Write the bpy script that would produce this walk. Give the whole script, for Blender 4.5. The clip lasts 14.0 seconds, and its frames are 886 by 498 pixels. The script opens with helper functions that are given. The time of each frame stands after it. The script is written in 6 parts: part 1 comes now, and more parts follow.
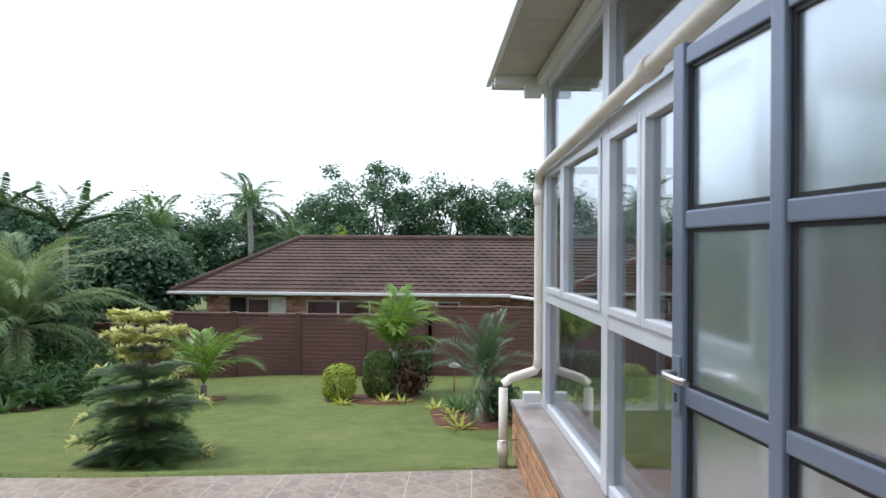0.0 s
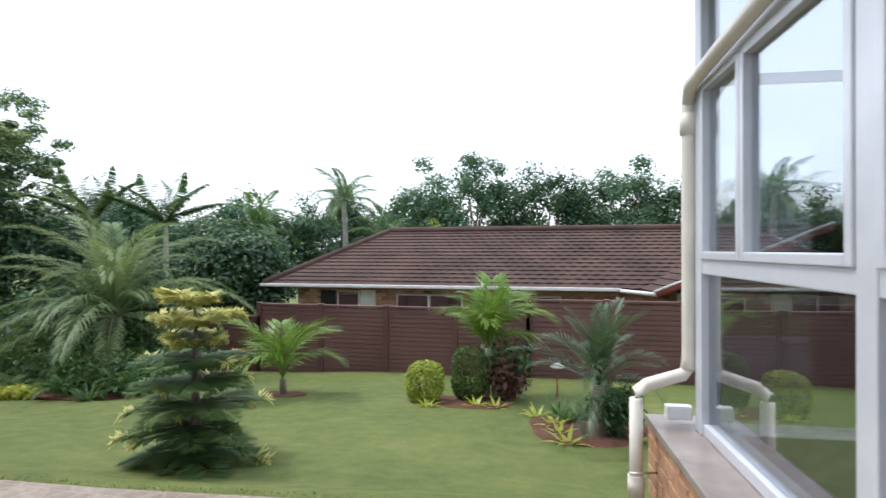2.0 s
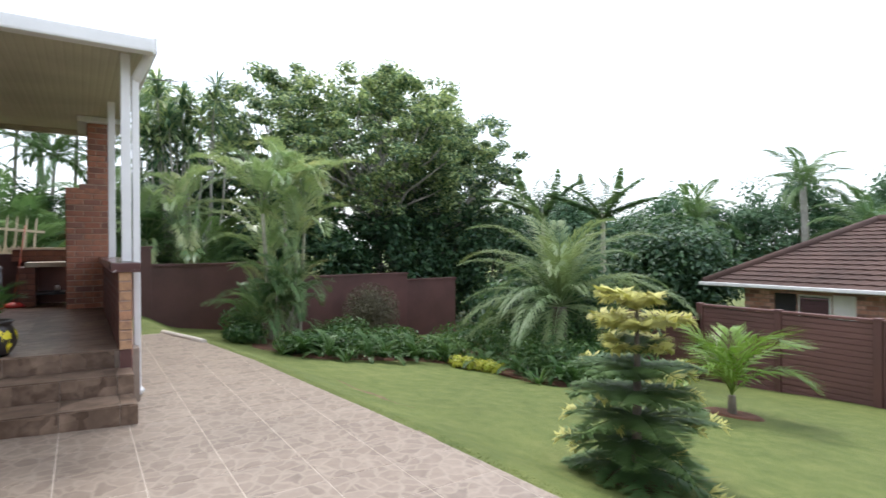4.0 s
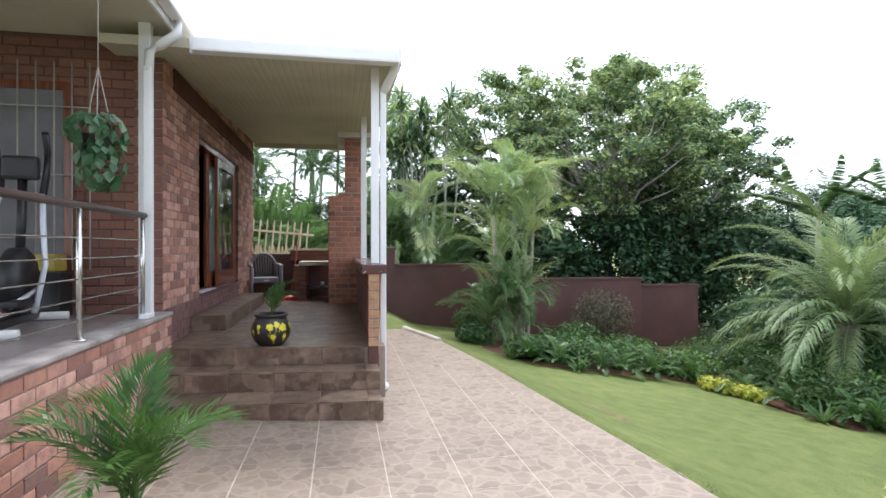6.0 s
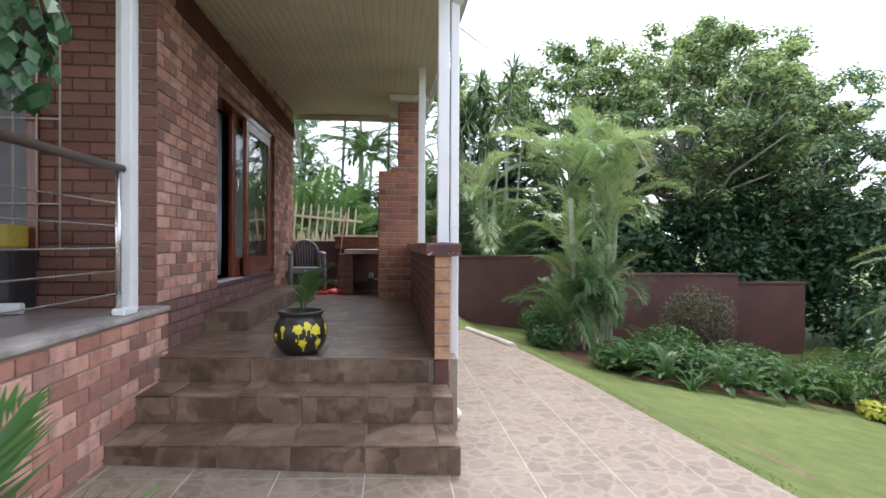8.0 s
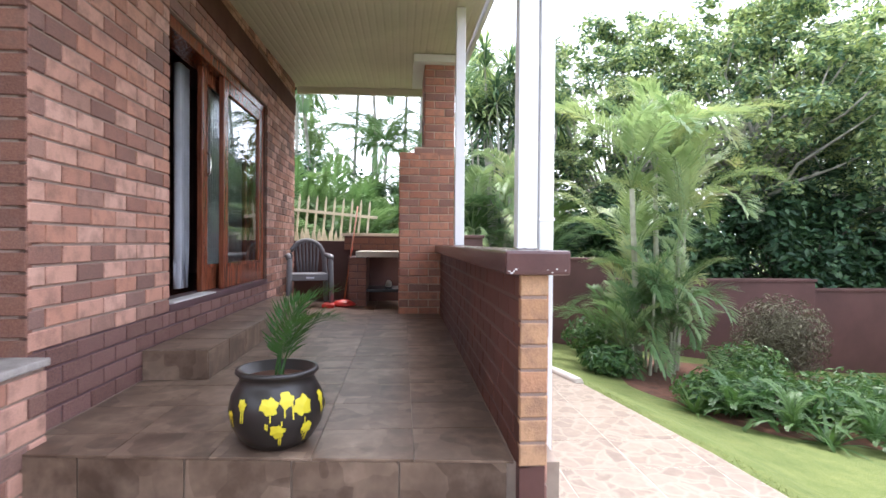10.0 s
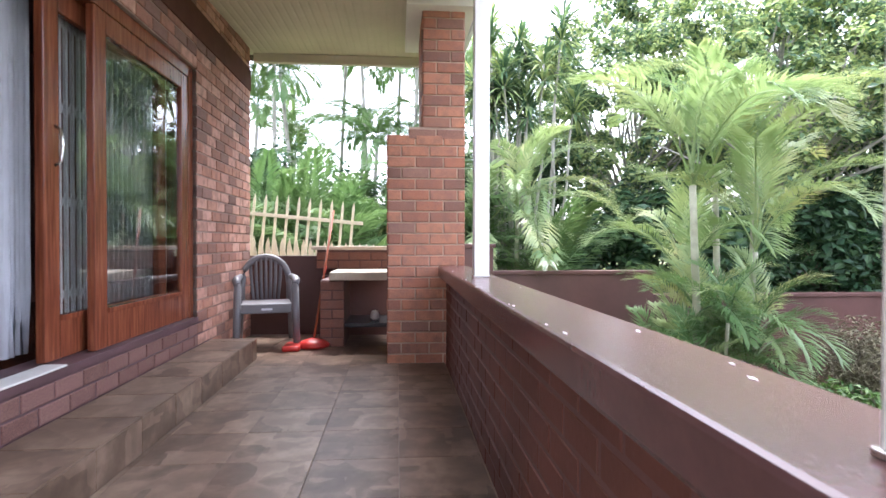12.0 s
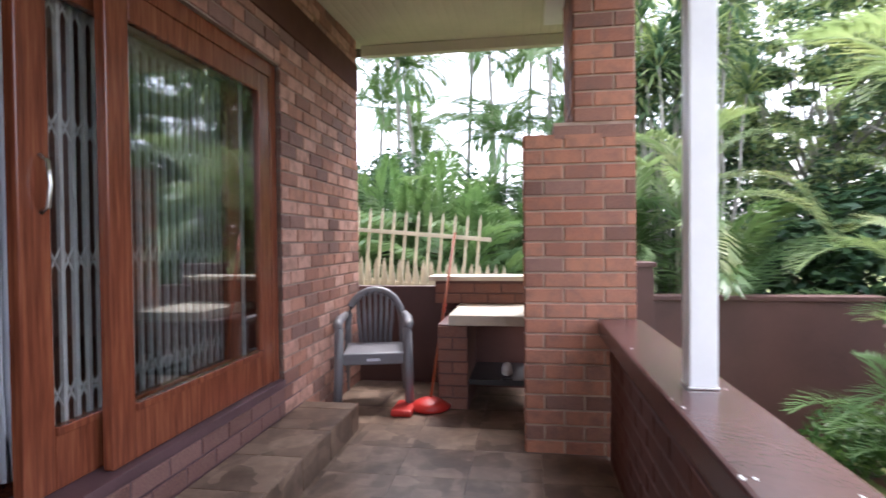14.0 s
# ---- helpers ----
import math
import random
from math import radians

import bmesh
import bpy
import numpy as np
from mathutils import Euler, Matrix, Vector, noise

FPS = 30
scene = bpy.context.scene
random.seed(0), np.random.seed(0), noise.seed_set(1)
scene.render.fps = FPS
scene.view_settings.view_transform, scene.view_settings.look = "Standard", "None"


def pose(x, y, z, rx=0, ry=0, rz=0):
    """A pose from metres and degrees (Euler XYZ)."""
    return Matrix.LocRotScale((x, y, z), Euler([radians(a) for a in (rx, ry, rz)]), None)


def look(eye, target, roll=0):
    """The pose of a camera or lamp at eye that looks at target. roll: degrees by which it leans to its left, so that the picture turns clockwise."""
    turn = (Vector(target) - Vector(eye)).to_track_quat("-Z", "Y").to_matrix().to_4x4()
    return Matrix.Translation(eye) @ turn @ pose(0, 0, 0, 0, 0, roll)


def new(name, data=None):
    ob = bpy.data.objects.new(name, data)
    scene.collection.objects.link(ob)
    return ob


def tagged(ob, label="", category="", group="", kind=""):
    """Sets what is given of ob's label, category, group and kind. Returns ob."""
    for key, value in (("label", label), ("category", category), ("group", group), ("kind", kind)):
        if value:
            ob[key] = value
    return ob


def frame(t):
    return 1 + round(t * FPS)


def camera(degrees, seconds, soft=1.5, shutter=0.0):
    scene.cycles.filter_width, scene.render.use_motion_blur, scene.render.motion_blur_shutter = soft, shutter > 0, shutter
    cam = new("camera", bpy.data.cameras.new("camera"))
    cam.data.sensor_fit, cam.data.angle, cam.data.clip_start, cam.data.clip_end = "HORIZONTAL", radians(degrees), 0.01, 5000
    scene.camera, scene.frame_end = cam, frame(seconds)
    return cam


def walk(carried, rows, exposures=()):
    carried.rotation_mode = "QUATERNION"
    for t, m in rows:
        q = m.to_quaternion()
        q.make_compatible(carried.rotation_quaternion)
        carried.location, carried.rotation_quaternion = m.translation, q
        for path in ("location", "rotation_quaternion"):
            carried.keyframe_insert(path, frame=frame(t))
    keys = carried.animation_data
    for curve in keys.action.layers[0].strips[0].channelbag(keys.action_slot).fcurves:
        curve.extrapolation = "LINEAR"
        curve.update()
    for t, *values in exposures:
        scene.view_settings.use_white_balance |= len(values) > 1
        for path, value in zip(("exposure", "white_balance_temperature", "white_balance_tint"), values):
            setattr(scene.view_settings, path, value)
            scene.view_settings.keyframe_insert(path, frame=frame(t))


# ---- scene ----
cam = camera(78.0, 14.0, shutter=0.3)
PATH = [
    (0, (0.307, 0.869, 1.755), (0.19, 2.865, 1.755), 0.3),
    (0.5, (0.285, 1.119, 1.644), (0.177, 3.116, 1.646), 0.3),
    (1, (0.25, 1.473, 1.564), (0.14, 3.47, 1.544), -0.3),
    (1.5, (0.203, 1.799, 1.501), (-0.055, 3.782, 1.499), 0.0),
    (2, (0.195, 2.047, 1.475), (-0.269, 3.993, 1.477), -0.1),
    (2.5, (0.117, 2.276, 1.492), (-0.659, 4.12, 1.483), -0.2),
    (3, (-0.086, 2.398, 1.47), (-1.254, 4.021, 1.459), -0.1),
    (3.5, (-0.265, 2.463, 1.465), (-1.73, 3.824, 1.455), -0.2),
    (4.2, (-0.258, 2.549, 1.483), (-1.987, 3.554, 1.473), -0.3),
    (6.3, (-0.877, 2.566, 1.503), (-2.85, 2.892, 1.497), -0.0),
    (6.5, (-1.004, 2.566, 1.465), (-2.979, 2.876, 1.457), 0.0),
    (7, (-1.429, 2.568, 1.316), (-3.413, 2.819, 1.305), 0.2),
    (7.5, (-1.909, 2.521, 1.336), (-3.898, 2.73, 1.321), 0.2),
    (8, (-2.391, 2.52, 1.324), (-4.382, 2.711, 1.309), 0.3),
    (8.2, (-2.554, 2.53, 1.336), (-4.545, 2.71, 1.324), 0.2),
    (10.3, (-4.462, 2.375, 1.364), (-6.457, 2.519, 1.341), 0.4),
    (10.5, (-4.664, 2.386, 1.342), (-6.659, 2.529, 1.32), 0.3),
    (11, (-5.22, 2.374, 1.358), (-7.214, 2.522, 1.336), 0.3),
    (11.5, (-5.709, 2.39, 1.462), (-7.703, 2.546, 1.434), 0.1),
    (12, (-6.075, 2.427, 1.536), (-8.067, 2.592, 1.511), 0.1),
    (12.5, (-6.391, 2.462, 1.68), (-8.384, 2.621, 1.648), 0.0),
    (13, (-6.727, 2.446, 1.772), (-8.722, 2.582, 1.736), -0.1),
    (13.5, (-6.979, 2.41, 1.826), (-8.978, 2.466, 1.786), -0.2),
    (14, (-7.335, 2.361, 1.815), (-9.312, 2.056, 1.779), -0.6),
]
walk(cam, [(t, look(eye, target, roll)) for t, eye, target, roll in PATH],
     exposures=[(0, 0.24, 5900, 9), (2.0, 0.30, 6050, 10), (4.0, 0.55, 6100, 11), (6.5, 0.9, 6000, 12), (8.2, 0.86, 6000, 13), (10.3, 1.7, 6000, 16), (11.5, 1.9, 5950, 18), (12.5, 2.12, 5950, 18), (13, 1.98, 5950, 18), (14, 1.6, 6000, 18)])

# ---- light: bright overcast sky with a weak, wide sun ----
SUN_DIR = Vector((-0.46, 0.10, 0.95)).normalized()
world = bpy.data.worlds.new("sky")
scene.world = world
world.use_nodes = True
wn = world.node_tree
wn.nodes.clear()
sky = wn.nodes.new("ShaderNodeTexSky")
sky.sky_type = "NISHITA"
sky.sun_disc = False
sky.sun_elevation = math.asin(SUN_DIR.z)
sky.sun_rotation = math.atan2(SUN_DIR.x, SUN_DIR.y)
sky.dust_density = 4.0
sky_bg = wn.nodes.new("ShaderNodeBackground")
sky_bg.inputs["Strength"].default_value = 0.09
wn.links.new(sky.outputs["Color"], sky_bg.inputs["Color"])
cloud_noise = wn.nodes.new("ShaderNodeTexNoise")
cloud_noise.inputs["Scale"].default_value = 1.6
cloud_noise.inputs["Detail"].default_value = 4
cloud_ramp = wn.nodes.new("ShaderNodeValToRGB")
cloud_ramp.color_ramp.elements[0].position = 0.3
cloud_ramp.color_ramp.elements[0].color = (0.78, 0.82, 0.90, 1)
cloud_ramp.color_ramp.elements[1].position = 0.6
cloud_ramp.color_ramp.elements[1].color = (1.0, 1.0, 1.0, 1)
wn.links.new(cloud_noise.outputs["Fac"], cloud_ramp.inputs["Fac"])
cloud_bg = wn.nodes.new("ShaderNodeBackground")
cloud_bg.inputs["Strength"].default_value = 1.05
wn.links.new(cloud_ramp.outputs["Color"], cloud_bg.inputs["Color"])
sky_add = wn.nodes.new("ShaderNodeAddShader")
wn.links.new(sky_bg.outputs[0], sky_add.inputs[0])
wn.links.new(cloud_bg.outputs[0], sky_add.inputs[1])
sky_out = wn.nodes.new("ShaderNodeOutputWorld")
wn.links.new(sky_add.outputs[0], sky_out.inputs["Surface"])

sun_data = bpy.data.lights.new("sun", "SUN")
sun_data.energy = 1.7
sun_data.angle = radians(12)
sun_data.color = (1.0, 0.96, 0.9)
sun = new("sun", sun_data)
sun.matrix_world = look(SUN_DIR * 40, (0, 0, 0))

# ---- materials ----
def base_mat(name, rough=0.6, metal=0.0, spec=0.5):
    m = bpy.data.materials.new(name)
    m.use_nodes = True
    n = m.node_tree.nodes
    b = n["Principled BSDF"]
    b.inputs["Roughness"].default_value = rough
    b.inputs["Metallic"].default_value = metal
    b.inputs["Specular IOR Level"].default_value = spec
    return m, m.node_tree, b


def ramp_of(nt, fac, stops):
    r = nt.nodes.new("ShaderNodeValToRGB")
    el = r.color_ramp.elements
    while len(el) < len(stops):
        el.new(0.5)
    for e, (p, c) in zip(el, stops):
        e.position, e.color = p, (*c, 1)
    nt.links.new(fac, r.inputs["Fac"])
    return r.outputs["Color"]


def position(nt):
    return nt.nodes.new("ShaderNodeNewGeometry").outputs["Position"]


def noise_of(nt, vec, scale, detail=4.0, rough=0.55, out="Fac"):
    n = nt.nodes.new("ShaderNodeTexNoise")
    n.inputs["Scale"].default_value = scale
    n.inputs["Detail"].default_value = detail
    n.inputs["Roughness"].default_value = rough
    nt.links.new(vec, n.inputs["Vector"])
    return n.outputs[out]


def mix_of(nt, fac, a, b, mode="MIX"):
    m = nt.nodes.new("ShaderNodeMix")
    m.data_type, m.blend_type = "RGBA", mode
    for sock, v in ((m.inputs["Factor"], fac), (m.inputs["A"], a), (m.inputs["B"], b)):
        if isinstance(v, (int, float)):
            sock.default_value = v
        elif isinstance(v, tuple):
            sock.default_value = (*v, 1)
        else:
            nt.links.new(v, sock)
    return m.outputs["Result"]


def bump_of(nt, b, height, strength=0.3, dist=0.01):
    n = nt.nodes.new("ShaderNodeBump")
    n.inputs["Strength"].default_value = strength
    n.inputs["Distance"].default_value = dist
    nt.links.new(height, n.inputs["Height"])
    nt.links.new(n.outputs["Normal"], b.inputs["Normal"])


def painted(name, color, rough=0.5, grime=0.25, scale=2.0, metal=0.0, spec=0.5, bump=0.08):
    """Paint or plastic with faint stains and fine relief."""
    m, nt, b = base_mat(name, rough, metal, spec)
    p = position(nt)
    big = noise_of(nt, p, scale, 5)
    fine = noise_of(nt, p, scale * 22, 3)
    dark = tuple(c * (1 - grime) for c in color)
    c1 = ramp_of(nt, big, [(0.32, dark), (0.62, color)])
    c2 = mix_of(nt, 0.18, c1, ramp_of(nt, fine, [(0.3, dark), (0.7, color)]))
    nt.links.new(c2, b.inputs["Base Color"])
    bump_of(nt, b, fine, bump, 0.004)
    return m


def clay(name, stops, per_island):
    """Fired brick, its tone taken from the single brick."""
    m, nt, b = base_mat(name, 0.75, 0, 0.3)
    p = position(nt)
    rnd = nt.nodes.new("ShaderNodeNewGeometry").outputs["Random Per Island"] if per_island else nt.nodes.new("ShaderNodeObjectInfo").outputs["Random"]
    col = ramp_of(nt, rnd, stops)
    n1 = noise_of(nt, p, 13, 4)
    n2 = noise_of(nt, p, 120, 3)
    col = mix_of(nt, ramp_of(nt, n1, [(0.44, (0, 0, 0)), (0.72, (0.62, 0.62, 0.62))]), col, (0.13, 0.080, 0.070), "MIX")
    col = mix_of(nt, 0.25, col, ramp_of(nt, n2, [(0.3, (0.16, 0.08, 0.065)), (0.7, (0.50, 0.27, 0.18))]))
    nt.links.new(col, b.inputs["Base Color"])
    bump_of(nt, b, n2, 0.5, 0.004)
    return m


BRICK_STOPS = [(0.0, (0.14, 0.080, 0.072)), (0.14, (0.30, 0.140, 0.105)), (0.34, (0.50, 0.240, 0.165)), (0.60, (0.66, 0.40, 0.315)), (0.79, (0.52, 0.27, 0.20)), (0.84, (0.21, 0.120, 0.105)), (0.92, (0.20, 0.125, 0.11)), (1.0, (0.50, 0.27, 0.195))]
CHIM_STOPS = [(0.0, (0.13, 0.065, 0.050)), (0.12, (0.24, 0.105, 0.072)), (0.28, (0.38, 0.140, 0.080)), (0.5, (0.50, 0.215, 0.125)), (0.75, (0.43, 0.180, 0.110)), (0.9, (0.18, 0.100, 0.080)), (1.0, (0.30, 0.16, 0.12))]
YELL_STOPS = [(0.0, (0.42, 0.24, 0.12)), (0.5, (0.52, 0.33, 0.18)), (1.0, (0.45, 0.22, 0.12))]
M_BRICK = clay("brick_clay", BRICK_STOPS, False)
M_BRICK_J = clay("brick_clay_far", BRICK_STOPS, True)
M_CHIM = clay("brick_orange", CHIM_STOPS, False)
M_YELLOW = clay("brick_buff", YELL_STOPS, False)
M_MORTAR = painted("mortar", (0.34, 0.245, 0.20), 0.9, 0.3, 6, bump=0.5)
M_MORTAR_PALE = painted("pale_mortar", (0.50, 0.36, 0.27), 0.9, 0.4, 6, bump=0.5)
M_BROWN = painted("brown_wall_paint", (0.115, 0.050, 0.042), 0.55, 0.35, 1.4, bump=0.2)
M_LINTEL = painted("dull_brown_lintel_paint", (0.14, 0.062, 0.045), 0.9, 0.4, 2.0, spec=0.15, bump=0.3)
M_PARAPET = painted("parapet_gloss_paint", (0.150, 0.058, 0.042), 0.62, 0.45, 2.2, spec=0.3, bump=0.3)
M_PLINTH = painted("plinth_paint", (0.115, 0.062, 0.068), 0.5, 0.35, 3.0, bump=0.2)
M_CAP = painted("cap_paint", (0.125, 0.062, 0.058), 0.24, 0.35, 3.0, bump=0.15)
M_WHITE = painted("white_paint", (0.80, 0.80, 0.79), 0.4, 0.12, 2.0)
M_CREAM = painted("cream_soffit", (0.60, 0.565, 0.44), 0.6, 0.18, 1.2)
M_PIPE = painted("cream_pipe_plastic", (0.78, 0.74, 0.64), 0.42, 0.18, 3.0)
M_ALU = painted("grey_aluminium", (0.66, 0.68, 0.72), 0.34, 0.14, 3.0, metal=0.15)
# sunroom door frame: the grey aluminium darkened and blued for its shade
M_ALU_SHADE = painted("shaded_grey_aluminium", (0.20, 0.23, 0.30), 0.32, 0.14, 3.0, metal=0.25)
M_STEEL = painted("brushed_steel", (0.62, 0.60, 0.56), 0.25, 0.15, 8.0, metal=0.9)
M_RAILTOP = painted("dark_handrail", (0.09, 0.06, 0.05), 0.35, 0.3, 5.0)
M_GRILLE = painted("pale_grille_paint", (0.80, 0.80, 0.78), 0.45, 0.2, 6.0)
M_CRATE = painted("dull_yellow_plastic", (0.42, 0.32, 0.05), 0.5, 0.3, 6.0)
M_IRON = painted("cream_bars", (0.42, 0.38, 0.33), 0.5, 0.25, 6.0)
M_BLACK = painted("black_plastic", (0.02, 0.02, 0.022), 0.4, 0.3, 4.0)
M_GREYPL = painted("grey_plastic", (0.175, 0.172, 0.182), 0.42, 0.25, 4.0)
M_RED = painted("red_plastic", (0.55, 0.03, 0.02), 0.4, 0.25, 6.0)
M_RUST = painted("orange_pole", (0.40, 0.10, 0.04), 0.5, 0.4, 8.0)
M_PICKET = painted("cream_pickets", (0.74, 0.66, 0.48), 0.6, 0.25, 5.0)
M_SLAB = painted("cream_slab", (0.60, 0.53, 0.41), 0.6, 0.25, 4.0)
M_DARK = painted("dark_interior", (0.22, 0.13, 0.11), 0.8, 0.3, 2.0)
M_CURTAIN = painted("white_curtain", (0.62, 0.64, 0.70), 0.9, 0.15, 5.0)
M_GCURTAIN = painted("grey_curtain", (0.20, 0.20, 0.21), 0.9, 0.2, 4.0)
M_SOIL = painted("red_mulch", (0.125, 0.050, 0.024), 0.95, 0.6, 9.0, bump=1.0)
M_EARTH = painted("dry_earth", (0.20, 0.13, 0.075), 0.95, 0.5, 9.0, bump=1.0)
M_BARK = painted("bark", (0.20, 0.17, 0.13), 0.9, 0.55, 7.0, bump=1.0)
M_PALMSTEM = painted("palm_stem", (0.36, 0.37, 0.24), 0.7, 0.4, 6.0, bump=0.5)
M_CANE = painted("pale_palm_cane", (0.40, 0.40, 0.29), 0.6, 0.35, 9.0, bump=0.4)
M_GREYSTEM = painted("grey_palm_stem", (0.42, 0.40, 0.35), 0.8, 0.35, 5.0, bump=0.5)
M_CONC = painted("light_concrete", (0.55, 0.50, 0.43), 0.85, 0.25, 3.0, bump=0.4)
M_COPING = painted("worn_concrete_edge", (0.40, 0.36, 0.33), 0.8, 0.55, 5.0, bump=0.6)
M_FACE = painted("corrugated_underside", (0.55, 0.53, 0.47), 0.5, 0.2, 2.0)
M_YPAINT = painted("yellow_paint", (0.72, 0.62, 0.03), 0.45, 0.15, 6.0)
M_POT = painted("black_pot", (0.030, 0.026, 0.024), 0.35, 0.3, 5.0)
M_WHITETRIM = painted("old_white_trim", (0.70, 0.69, 0.66), 0.5, 0.2, 3.0)
M_REDTRIM = painted("red_barge", (0.28, 0.06, 0.05), 0.5, 0.25, 3.0)


def wood_mat():
    m, nt, b = base_mat("varnished_wood", 0.22)
    mp = nt.nodes.new("ShaderNodeMapping")
    mp.inputs["Scale"].default_value = (26, 26, 1.6)
    nt.links.new(position(nt), mp.inputs["Vector"])
    g = noise_of(nt, mp.outputs["Vector"], 2.0, 6)
    nt.links.new(ramp_of(nt, g, [(0.25, (0.095, 0.026, 0.015)), (0.5, (0.175, 0.050, 0.025)), (0.75, (0.26, 0.088, 0.042))]), b.inputs["Base Color"])
    bump_of(nt, b, g, 0.15, 0.003)
    return m


M_WOOD = wood_mat()


def glass_mat(name, tint, rough=0.0, least=0.06, most=0.36):
    m = bpy.data.materials.new(name)
    m.use_nodes = True
    nt = m.node_tree
    nt.nodes.clear()
    out = nt.nodes.new("ShaderNodeOutputMaterial")
    tr = nt.nodes.new("ShaderNodeBsdfTransparent")
    tr.inputs["Color"].default_value = (*tint, 1)
    gl = nt.nodes.new("ShaderNodeBsdfGlossy")
    gl.inputs["Roughness"].default_value = rough
    lw = nt.nodes.new("ShaderNodeLayerWeight")
    lw.inputs["Blend"].default_value = 0.35
    fr = nt.nodes.new("ShaderNodeMapRange")
    fr.inputs["To Min"].default_value = least
    fr.inputs["To Max"].default_value = most
    nt.links.new(lw.outputs["Facing"], fr.inputs["Value"])
    mx = nt.nodes.new("ShaderNodeMixShader")
    nt.links.new(fr.outputs[0], mx.inputs[0])
    nt.links.new(tr.outputs[0], mx.inputs[1])
    nt.links.new(gl.outputs[0], mx.inputs[2])
    nt.links.new(mx.outputs[0], out.inputs["Surface"])
    return m


M_GLASS = glass_mat("clear_glass", (0.86, 0.88, 0.88))
M_FILM = glass_mat("solar_film_glass", (0.80, 0.84, 0.88), 0.0, 0.20, 0.45)


def mirror_tint():
    """Mirror-film window glass: a strong, slightly wavy reflection."""
    m, nt, b = base_mat("mirror_film_glass", 0.012, 1.0, 0.5)
    b.inputs["Base Color"].default_value = (0.43, 0.47, 0.52, 1)
    n = noise_of(nt, position(nt), 1.3, 2)
    bump_of(nt, b, n, 0.012, 0.02)
    return m


M_MIRROR = mirror_tint()


def frosted():
    """Obscure glass: what lies behind shows only as soft light and dark."""
    m, nt, b = base_mat("frosted_glass", 0.18, 0.34, 0.5)
    b.inputs["Base Color"].default_value = (0.90, 0.96, 1.0, 1)
    b.inputs["Transmission Weight"].default_value = 0.92
    b.inputs["IOR"].default_value = 1.25
    n = noise_of(nt, position(nt), 160, 3)
    bump_of(nt, b, n, 0.10, 0.002)
    return m


M_FROST = frosted()


def grass_mat(name, a, c, d):
    m, nt, b = base_mat(name, 0.8, 0, 0.2)
    p = position(nt)
    big = noise_of(nt, p, 0.55, 4)
    mid = noise_of(nt, p, 5.0, 5)
    fine = noise_of(nt, p, 90, 3)
    c1 = ramp_of(nt, big, [(0.3, a), (0.55, c), (0.75, d)])
    c2 = mix_of(nt, 0.45, c1, ramp_of(nt, mid, [(0.3, a), (0.7, d)]))
    c3 = mix_of(nt, 0.35, c2, ramp_of(nt, fine, [(0.3, tuple(x * 0.45 for x in a)), (0.7, d)]))
    nt.links.new(c3, b.inputs["Base Color"])
    bump_of(nt, b, fine, 0.8, 0.02)
    return m


M_LAWN = grass_mat("mown_lawn", (0.052, 0.088, 0.019), (0.108, 0.156, 0.035), (0.24, 0.255, 0.085))


def leaf_mat(name, stops, rough=0.42, trans=0.35):
    """Leaf: gloss on top, light through the blade, tone by the single leaf."""
    m = bpy.data.materials.new(name)
    m.use_nodes = True
    nt = m.node_tree
    b = nt.nodes["Principled BSDF"]
    b.inputs["Roughness"].default_value = rough
    b.inputs["Specular IOR Level"].default_value = 0.35
    geo = nt.nodes.new("ShaderNodeNewGeometry")
    info = nt.nodes.new("ShaderNodeObjectInfo")
    n = noise_of(nt, geo.outputs["Position"], 1.1, 3)
    add = nt.nodes.new("ShaderNodeMath")
    add.operation = "MULTIPLY_ADD"
    nt.links.new(geo.outputs["Random Per Island"], add.inputs[0])
    add.inputs[1].default_value = 0.5
    half = nt.nodes.new("ShaderNodeMath")
    half.operation = "MULTIPLY_ADD"
    nt.links.new(n, half.inputs[0])
    half.inputs[1].default_value = 0.5
    quarter = nt.nodes.new("ShaderNodeMath")
    quarter.operation = "MULTIPLY"
    nt.links.new(info.outputs["Random"], quarter.inputs[0])
    quarter.inputs[1].default_value = 0.15
    nt.links.new(quarter.outputs[0], half.inputs[2])
    nt.links.new(half.outputs[0], add.inputs[2])
    col = ramp_of(nt, add.outputs[0], stops)
    nt.links.new(col, b.inputs["Base Color"])
    t = nt.nodes.new("ShaderNodeBsdfTranslucent")
    bright = mix_of(nt, 1.0, col, (1.0, 1.0, 0.78), "MULTIPLY")
    nt.links.new(bright, t.inputs["Color"])
    mx = nt.nodes.new("ShaderNodeMixShader")
    mx.inputs[0].default_value = trans
    nt.links.new(b.outputs[0], mx.inputs[1])
    nt.links.new(t.outputs[0], mx.inputs[2])
    nt.links.new(mx.outputs[0], nt.nodes["Material Output"].inputs["Surface"])
    return m


M_LEAF_DARK = leaf_mat("dark_leaves", [(0.1, (0.020, 0.054, 0.030)), (0.5, (0.045, 0.100, 0.048)), (0.9, (0.11, 0.19, 0.075))], 0.38, 0.34)
M_LEAF_TREE = leaf_mat("tree_leaves", [(0.20, (0.034, 0.076, 0.048)), (0.44, (0.095, 0.175, 0.100)), (0.58, (0.21, 0.31, 0.150)), (0.74, (0.46, 0.54, 0.24))], 0.28, 0.42)
M_LEAF_FAR = leaf_mat("far_leaves", [(0.1, (0.040, 0.092, 0.058)), (0.5, (0.075, 0.155, 0.085)), (0.9, (0.14, 0.235, 0.12))], 0.6)
